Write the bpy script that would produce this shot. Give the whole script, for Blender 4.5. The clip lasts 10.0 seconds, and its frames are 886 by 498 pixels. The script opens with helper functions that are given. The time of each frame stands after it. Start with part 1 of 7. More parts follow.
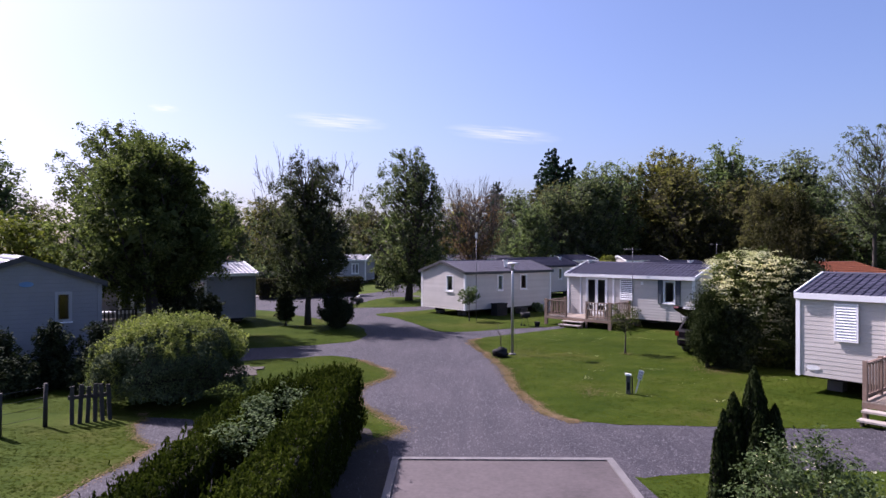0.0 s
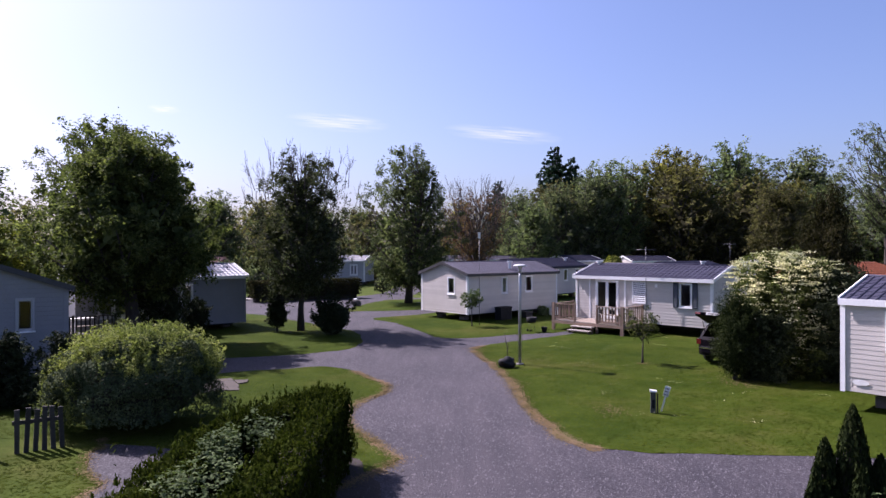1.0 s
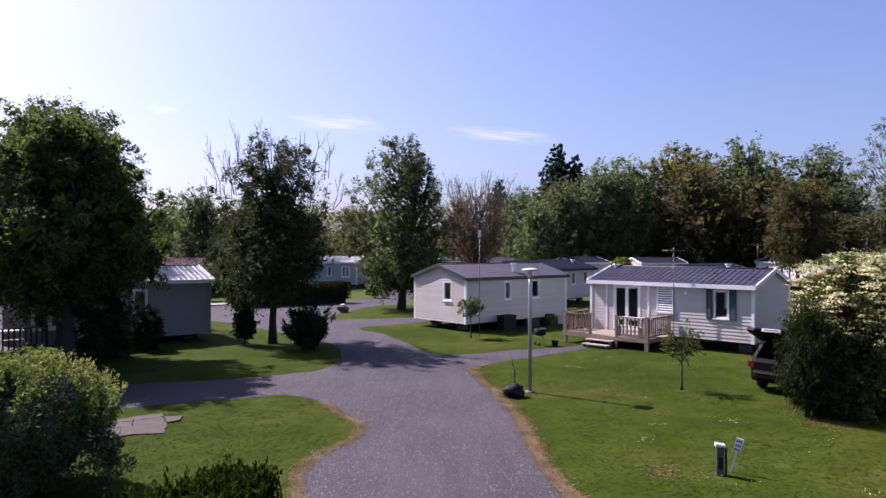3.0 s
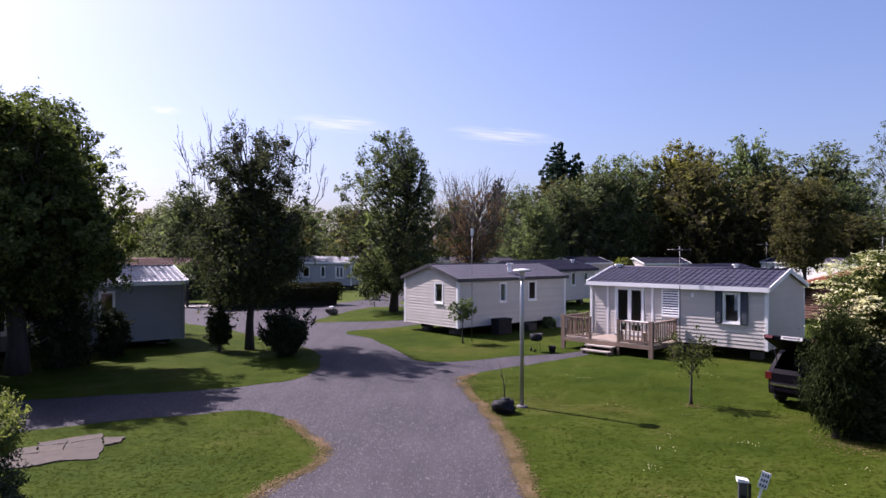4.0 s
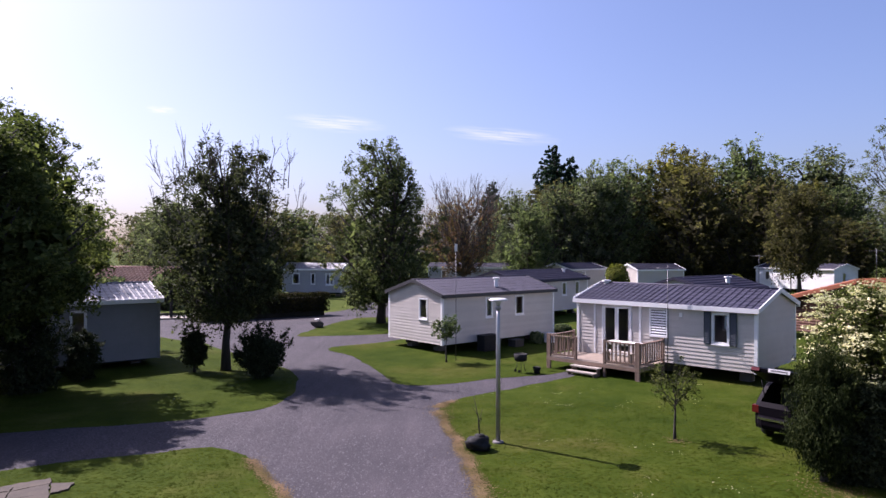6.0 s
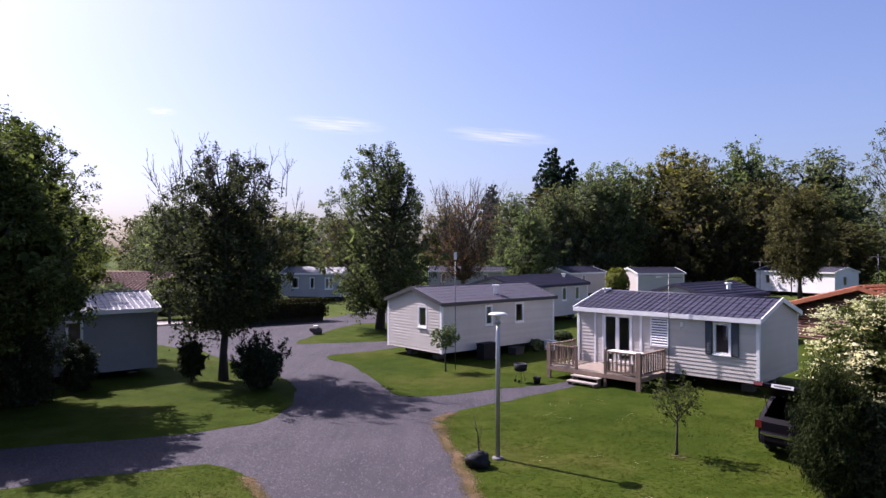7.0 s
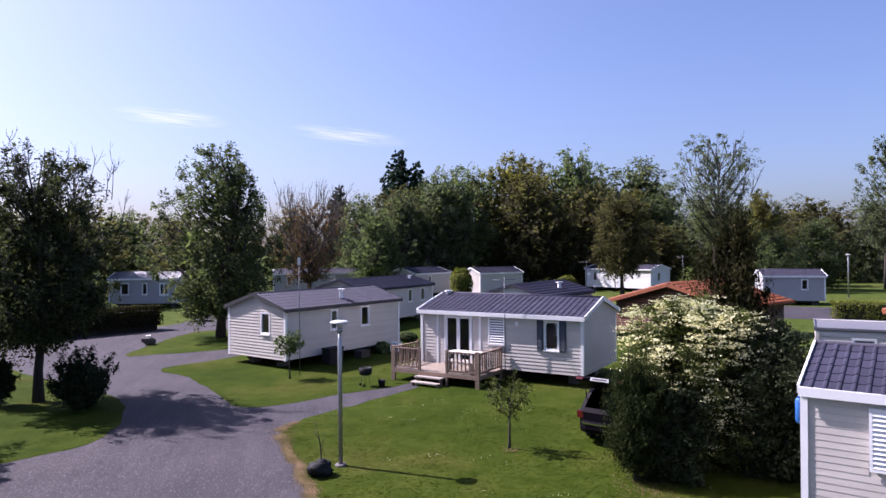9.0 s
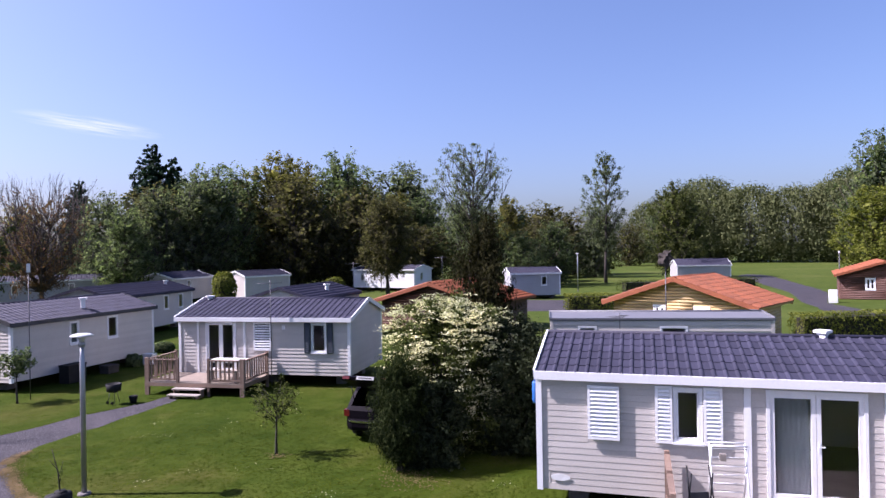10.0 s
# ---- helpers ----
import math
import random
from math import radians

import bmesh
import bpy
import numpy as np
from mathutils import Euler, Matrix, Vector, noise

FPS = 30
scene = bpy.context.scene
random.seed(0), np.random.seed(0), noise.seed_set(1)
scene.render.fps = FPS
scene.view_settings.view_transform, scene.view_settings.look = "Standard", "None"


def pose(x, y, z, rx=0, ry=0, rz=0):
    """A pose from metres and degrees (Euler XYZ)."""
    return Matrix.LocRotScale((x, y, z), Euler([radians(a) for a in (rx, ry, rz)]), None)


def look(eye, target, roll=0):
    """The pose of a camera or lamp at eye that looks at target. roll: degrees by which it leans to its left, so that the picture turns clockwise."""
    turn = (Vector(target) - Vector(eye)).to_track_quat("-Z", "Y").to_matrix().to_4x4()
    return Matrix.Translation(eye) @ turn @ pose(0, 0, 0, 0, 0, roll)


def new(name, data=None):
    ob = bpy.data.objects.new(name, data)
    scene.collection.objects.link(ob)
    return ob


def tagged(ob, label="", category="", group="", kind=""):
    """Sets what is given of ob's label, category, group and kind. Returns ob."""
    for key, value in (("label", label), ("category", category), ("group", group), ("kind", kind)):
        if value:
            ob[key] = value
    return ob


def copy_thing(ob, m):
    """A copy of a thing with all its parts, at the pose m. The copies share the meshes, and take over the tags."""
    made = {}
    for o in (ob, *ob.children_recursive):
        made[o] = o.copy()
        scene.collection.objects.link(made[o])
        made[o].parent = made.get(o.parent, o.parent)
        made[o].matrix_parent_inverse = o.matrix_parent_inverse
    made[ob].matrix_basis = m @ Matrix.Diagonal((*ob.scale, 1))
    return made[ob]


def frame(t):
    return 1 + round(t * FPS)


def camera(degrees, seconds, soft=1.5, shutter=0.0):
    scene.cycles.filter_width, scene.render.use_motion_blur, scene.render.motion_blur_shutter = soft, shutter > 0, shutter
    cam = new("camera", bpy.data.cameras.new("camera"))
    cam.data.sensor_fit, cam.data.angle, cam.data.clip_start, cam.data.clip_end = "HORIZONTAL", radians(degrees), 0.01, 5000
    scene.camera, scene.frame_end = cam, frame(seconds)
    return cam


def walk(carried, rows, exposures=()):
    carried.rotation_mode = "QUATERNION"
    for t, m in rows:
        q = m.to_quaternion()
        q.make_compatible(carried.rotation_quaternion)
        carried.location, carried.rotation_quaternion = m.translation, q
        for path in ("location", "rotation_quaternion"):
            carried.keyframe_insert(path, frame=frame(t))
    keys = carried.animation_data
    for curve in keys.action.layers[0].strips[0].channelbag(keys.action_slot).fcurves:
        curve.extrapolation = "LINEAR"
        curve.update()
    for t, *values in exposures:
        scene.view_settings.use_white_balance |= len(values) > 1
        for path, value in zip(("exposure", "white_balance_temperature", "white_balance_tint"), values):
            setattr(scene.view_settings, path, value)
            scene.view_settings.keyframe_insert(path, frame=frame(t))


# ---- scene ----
cam = camera(67.8, 10.0, soft=1.5)
PATH = [
    (0, (0.096, 0.006, 4.061), (0.078, 2.006, 4.063), 0.1),
    (0.5, (0.044, 0.997, 4.101), (0.026, 2.997, 4.103), 0.0),
    (1, (0.055, 2.045, 4.086), (0.035, 4.045, 4.089), 0.0),
    (1.5, (0.074, 3.104, 4.103), (0.054, 5.104, 4.104), 0.0),
    (2, (0.113, 4.241, 4.083), (0.092, 6.241, 4.086), -0.0),
    (2.5, (0.192, 5.399, 4.056), (0.171, 7.399, 4.061), -0.0),
    (2.7, (0.193, 5.868, 4.057), (0.174, 7.868, 4.064), 0.1),
    (3.8, (0.624, 8.29, 4.035), (0.603, 10.29, 4.040), 0.1),
    (4, (0.727, 8.547, 4.009), (0.703, 10.546, 4.017), 0.1),
    (4.5, (0.901, 8.817, 4.011), (0.878, 10.817, 4.017), 0.1),
    (4.7, (0.994, 8.897, 4.103), (0.969, 10.897, 4.104), 0.1),
    (5, (1.252, 9.089, 4.341), (1.234, 11.088, 4.348), 0.1),
    (5.5, (1.315, 9.201, 4.551), (1.299, 11.201, 4.557), 0.1),
    (7, (1.345, 9.489, 5.035), (1.33, 11.489, 5.045), 0.0),
    (7.5, (1.348, 9.514, 5.106), (1.352, 11.514, 5.116), 0.0),
    (8, (1.349, 9.47, 5.16), (1.452, 11.467, 5.17), -0.1),
    (8.5, (1.397, 9.376, 5.209), (1.637, 11.361, 5.217), -0.3),
    (9, (1.514, 9.197, 5.247), (1.951, 11.148, 5.254), -0.5),
    (9.5, (1.544, 9.047, 5.277), (2.288, 10.903, 5.281), -0.8),
    (10, (1.47, 8.935, 5.29), (2.547, 10.621, 5.292), -1.0),
]
walk(cam, [(t, look(eye, target, roll)) for t, eye, target, roll in PATH],
     exposures=[(0.0, 1.15, 5800, 36), (4.5, 1.16, 5980, 35.5), (8.0, 1.17, 5900, 35), (10.0, 1.28, 5720, 34.5)])

# ---------------------------------------------------------------- world, sun
SUN_AZ, SUN_EL = 56.3, 47.0          # degrees left of +y, and above the horizon
world = bpy.data.worlds.new("sky")
scene.world = world
world.use_nodes = True
wn = world.node_tree.nodes
sky = wn.new("ShaderNodeTexSky")
sky.sky_type = "NISHITA"
sky.sun_disc = False
sky.sun_elevation = radians(SUN_EL)
sky.sun_rotation = radians(-SUN_AZ)
sky.air_density, sky.dust_density, sky.ozone_density = 1.0, 2.6, 4.0
wn["Background"].inputs["Strength"].default_value = 0.074
world.node_tree.links.new(sky.outputs[0], wn["Background"].inputs["Color"])
sun_data = bpy.data.lights.new("sun", "SUN")
sun_data.energy, sun_data.angle, sun_data.color = 5.0, radians(0.55), (1.0, 0.94, 0.84)
sun = new("sun", sun_data)
sun.matrix_world = look((-60 * math.sin(radians(SUN_AZ)), 60 * math.cos(radians(SUN_AZ)), 60 * math.tan(radians(SUN_EL))), (0, 0, 0))

# ---------------------------------------------------------------- materials
def shader(name):
    m = bpy.data.materials.new(name)
    m.use_nodes = True
    nt = m.node_tree
    return m, nt, nt.nodes["Principled BSDF"], nt.nodes["Material Output"]


def noise_node(nt, vec, scale, detail=4.0, rough=0.6):
    n = nt.nodes.new("ShaderNodeTexNoise")
    n.inputs["Scale"].default_value, n.inputs["Detail"].default_value, n.inputs["Roughness"].default_value = scale, detail, rough
    nt.links.new(vec, n.inputs["Vector"])
    return n.outputs["Fac"]


def ramp(nt, fac, stops):
    r = nt.nodes.new("ShaderNodeValToRGB")
    while len(r.color_ramp.elements) < len(stops):
        r.color_ramp.elements.new(0.5)
    for e, (p, c) in zip(r.color_ramp.elements, stops):
        e.position, e.color = p, (*c, 1)
    nt.links.new(fac, r.inputs["Fac"])
    return r.outputs["Color"]


def blend(nt, fac, a, b, how="MIX"):
    n = nt.nodes.new("ShaderNodeMix")
    n.data_type, n.blend_type = "RGBA", how
    for i, v in ((0, fac), (6, a), (7, b)):
        if isinstance(v, (int, float)):
            n.inputs[i].default_value = v
        elif isinstance(v, tuple):
            n.inputs[i].default_value = (*v, 1)
        else:
            nt.links.new(v, n.inputs[i])
    return n.outputs[2]


def bumped(nt, bsdf, height, strength, distance):
    b = nt.nodes.new("ShaderNodeBump")
    b.inputs["Strength"].default_value, b.inputs["Distance"].default_value = strength, distance
    nt.links.new(height, b.inputs["Height"])
    nt.links.new(b.outputs["Normal"], bsdf.inputs["Normal"])


def surface(name, dark, light, coarse=1.5, fine=30.0, rough=0.7, metal=0.0, bump=0.2, depth=0.005, vary=0.0, stretch=(1, 1, 1), spec=0.5):
    """A worn surface: colour drifts between dark and light at two scales; vary shifts each object's tone."""
    m, nt, bsdf, _ = shader(name)
    tc = nt.nodes.new("ShaderNodeTexCoord")
    mp = nt.nodes.new("ShaderNodeMapping")
    mp.inputs["Scale"].default_value = stretch
    nt.links.new(tc.outputs["Object"], mp.inputs["Vector"])
    big, small = noise_node(nt, mp.outputs[0], coarse), noise_node(nt, mp.outputs[0], fine, 6)
    mid = blend(nt, 0.45, big, small)
    col = ramp(nt, mid, [(0.32, dark), (0.68, light)])
    if vary:
        info = nt.nodes.new("ShaderNodeObjectInfo")
        tone = ramp(nt, info.outputs["Random"], [(0, (1 - vary,) * 3), (1, (1 + vary * 0.4,) * 3)])
        col = blend(nt, 1.0, col, tone, "MULTIPLY")
    nt.links.new(col, bsdf.inputs["Base Color"])
    bsdf.inputs["Roughness"].default_value, bsdf.inputs["Metallic"].default_value = rough, metal
    bsdf.inputs["Specular IOR Level"].default_value = spec
    if bump:
        bumped(nt, bsdf, small, bump, depth)
    return m


def leaf_shader(name, shade, mid, bright, through_amount=0.35, gloss=0.6, spec=0.07, glow=1.0):
    """Leaves: each leaf has its own tone, clumps drift in tone, and light shines through."""
    m, nt, bsdf, out = shader(name)
    geo, tc = nt.nodes.new("ShaderNodeNewGeometry"), nt.nodes.new("ShaderNodeTexCoord")
    per_leaf = ramp(nt, geo.outputs["Random Per Island"], [(0.0, shade), (0.55, mid), (1.0, bright)])
    clump = ramp(nt, noise_node(nt, tc.outputs["Object"], 0.8, 2), [(0.35, (0.62, 0.66, 0.6)), (0.65, (1.25, 1.2, 1.1))])
    col = blend(nt, 1.0, per_leaf, clump, "MULTIPLY")
    nt.links.new(col, bsdf.inputs["Base Color"])
    bsdf.inputs["Roughness"].default_value = gloss
    bsdf.inputs["Specular IOR Level"].default_value = spec
    tr = nt.nodes.new("ShaderNodeBsdfTranslucent")
    nt.links.new(blend(nt, 1.0, col, (1.18 * glow, 1.3 * glow, 0.72 * glow), "MULTIPLY"), tr.inputs["Color"])
    mx = nt.nodes.new("ShaderNodeMixShader")
    mx.inputs[0].default_value = through_amount
    nt.links.new(bsdf.outputs[0], mx.inputs[1]), nt.links.new(tr.outputs[0], mx.inputs[2])
    nt.links.new(mx.outputs[0], out.inputs["Surface"])
    return m


def lawn_shader(name, lush, mid, dry, scale=1.0):
    m, nt, bsdf, _ = shader(name)
    tc = nt.nodes.new("ShaderNodeTexCoord")
    v = tc.outputs["Object"]
    patch = ramp(nt, noise_node(nt, v, 0.22 * scale, 5, 0.65), [(0.33, lush), (0.52, mid), (0.70, dry)])
    grain = ramp(nt, noise_node(nt, v, 14, 6, 0.75), [(0.3, (0.86, 0.88, 0.86)), (0.7, (1.18, 1.15, 1.16))])
    spots = ramp(nt, noise_node(nt, v, 1.1, 5, 0.7), [(0.36, (0.76, 0.82, 0.80)), (0.66, (1.24, 1.16, 1.60))])
    col = blend(nt, 1.0, blend(nt, 1.0, patch, grain, "MULTIPLY"), spots, "MULTIPLY")
    nt.links.new(col, bsdf.inputs["Base Color"])
    bsdf.inputs["Roughness"].default_value = 0.85
    bsdf.inputs["Specular IOR Level"].default_value = 0.03
    bumped(nt, bsdf, noise_node(nt, v, 40, 5, 0.8), 0.35, 0.03)
    return m


def gravel_shader(name):
    """Loose grey stones, pressed smooth and paler where wheels run along the drive."""
    m, nt, bsdf, _ = shader(name)
    tc = nt.nodes.new("ShaderNodeTexCoord")
    v = tc.outputs["Object"]
    vor = nt.nodes.new("ShaderNodeTexVoronoi")
    vor.inputs["Scale"].default_value = 34
    nt.links.new(v, vor.inputs["Vector"])
    stone = ramp(nt, vor.outputs["Color"], [(0.1, (0.01632, 0.01496, 0.01767)), (0.5, (0.03127, 0.02855, 0.03398)), (0.95, (0.06662, 0.06118, 0.06798))])
    packed = ramp(nt, noise_node(nt, v, 22, 4, 0.7), [(0.3, (0.03127, 0.02855, 0.03331)), (0.7, (0.04487, 0.04079, 0.04554))])
    xyz, shift, dist = nt.nodes.new("ShaderNodeSeparateXYZ"), nt.nodes.new("ShaderNodeMath"), nt.nodes.new("ShaderNodeMath")
    nt.links.new(v, xyz.inputs[0])
    shift.operation, dist.operation = "MULTIPLY_ADD", "ADD"
    shift.inputs[1].default_value, shift.inputs[2].default_value = 0.10, -2.0
    nt.links.new(xyz.outputs["Y"], shift.inputs[0])
    nt.links.new(xyz.outputs["X"], dist.inputs[0]), nt.links.new(shift.outputs[0], dist.inputs[1])
    off = nt.nodes.new("ShaderNodeMath")
    off.operation = "ABSOLUTE"
    nt.links.new(dist.outputs[0], off.inputs[0])
    ragged = nt.nodes.new("ShaderNodeMath")
    ragged.operation = "MULTIPLY_ADD"
    ragged.inputs[1].default_value = 1.6
    nt.links.new(noise_node(nt, v, 0.9, 4, 0.6), ragged.inputs[0]), nt.links.new(off.outputs[0], ragged.inputs[2])
    scaled = nt.nodes.new("ShaderNodeMapRange")
    for k, q in ((1, 1.3), (2, 2.7), (3, 0.85), (4, 0.15)):
        scaled.inputs[k].default_value = q
    nt.links.new(ragged.outputs[0], scaled.inputs[0])
    base = blend(nt, scaled.outputs[0], stone, packed)
    mp = nt.nodes.new("ShaderNodeMapping")
    mp.inputs["Scale"].default_value = (1.6, 0.16, 1)
    nt.links.new(v, mp.inputs["Vector"])
    streak = ramp(nt, noise_node(nt, mp.outputs[0], 1.3, 4, 0.6), [(0.36, (0.82, 0.82, 0.84)), (0.64, (1.14, 1.12, 1.10))])
    worn = ramp(nt, noise_node(nt, v, 0.35, 5, 0.6), [(0.34, (0.80, 0.80, 0.82)), (0.62, (1.16, 1.13, 1.12))])
    nt.links.new(blend(nt, 1.0, blend(nt, 1.0, base, worn, "MULTIPLY"), streak, "MULTIPLY"), bsdf.inputs["Base Color"])
    bsdf.inputs["Roughness"].default_value = 0.85
    bsdf.inputs["Specular IOR Level"].default_value = 0.3
    bumped(nt, bsdf, vor.outputs["Distance"], 0.6, 0.015)
    return m


def glass_shader(name, tint=(0.90, 0.94, 0.96)):
    m, nt, bsdf, _ = shader(name)
    bsdf.inputs["Base Color"].default_value = (*tint, 1)
    bsdf.inputs["Roughness"].default_value = 0.03
    bsdf.inputs["Transmission Weight"].default_value = 1.0
    bsdf.inputs["IOR"].default_value = 1.45
    return m


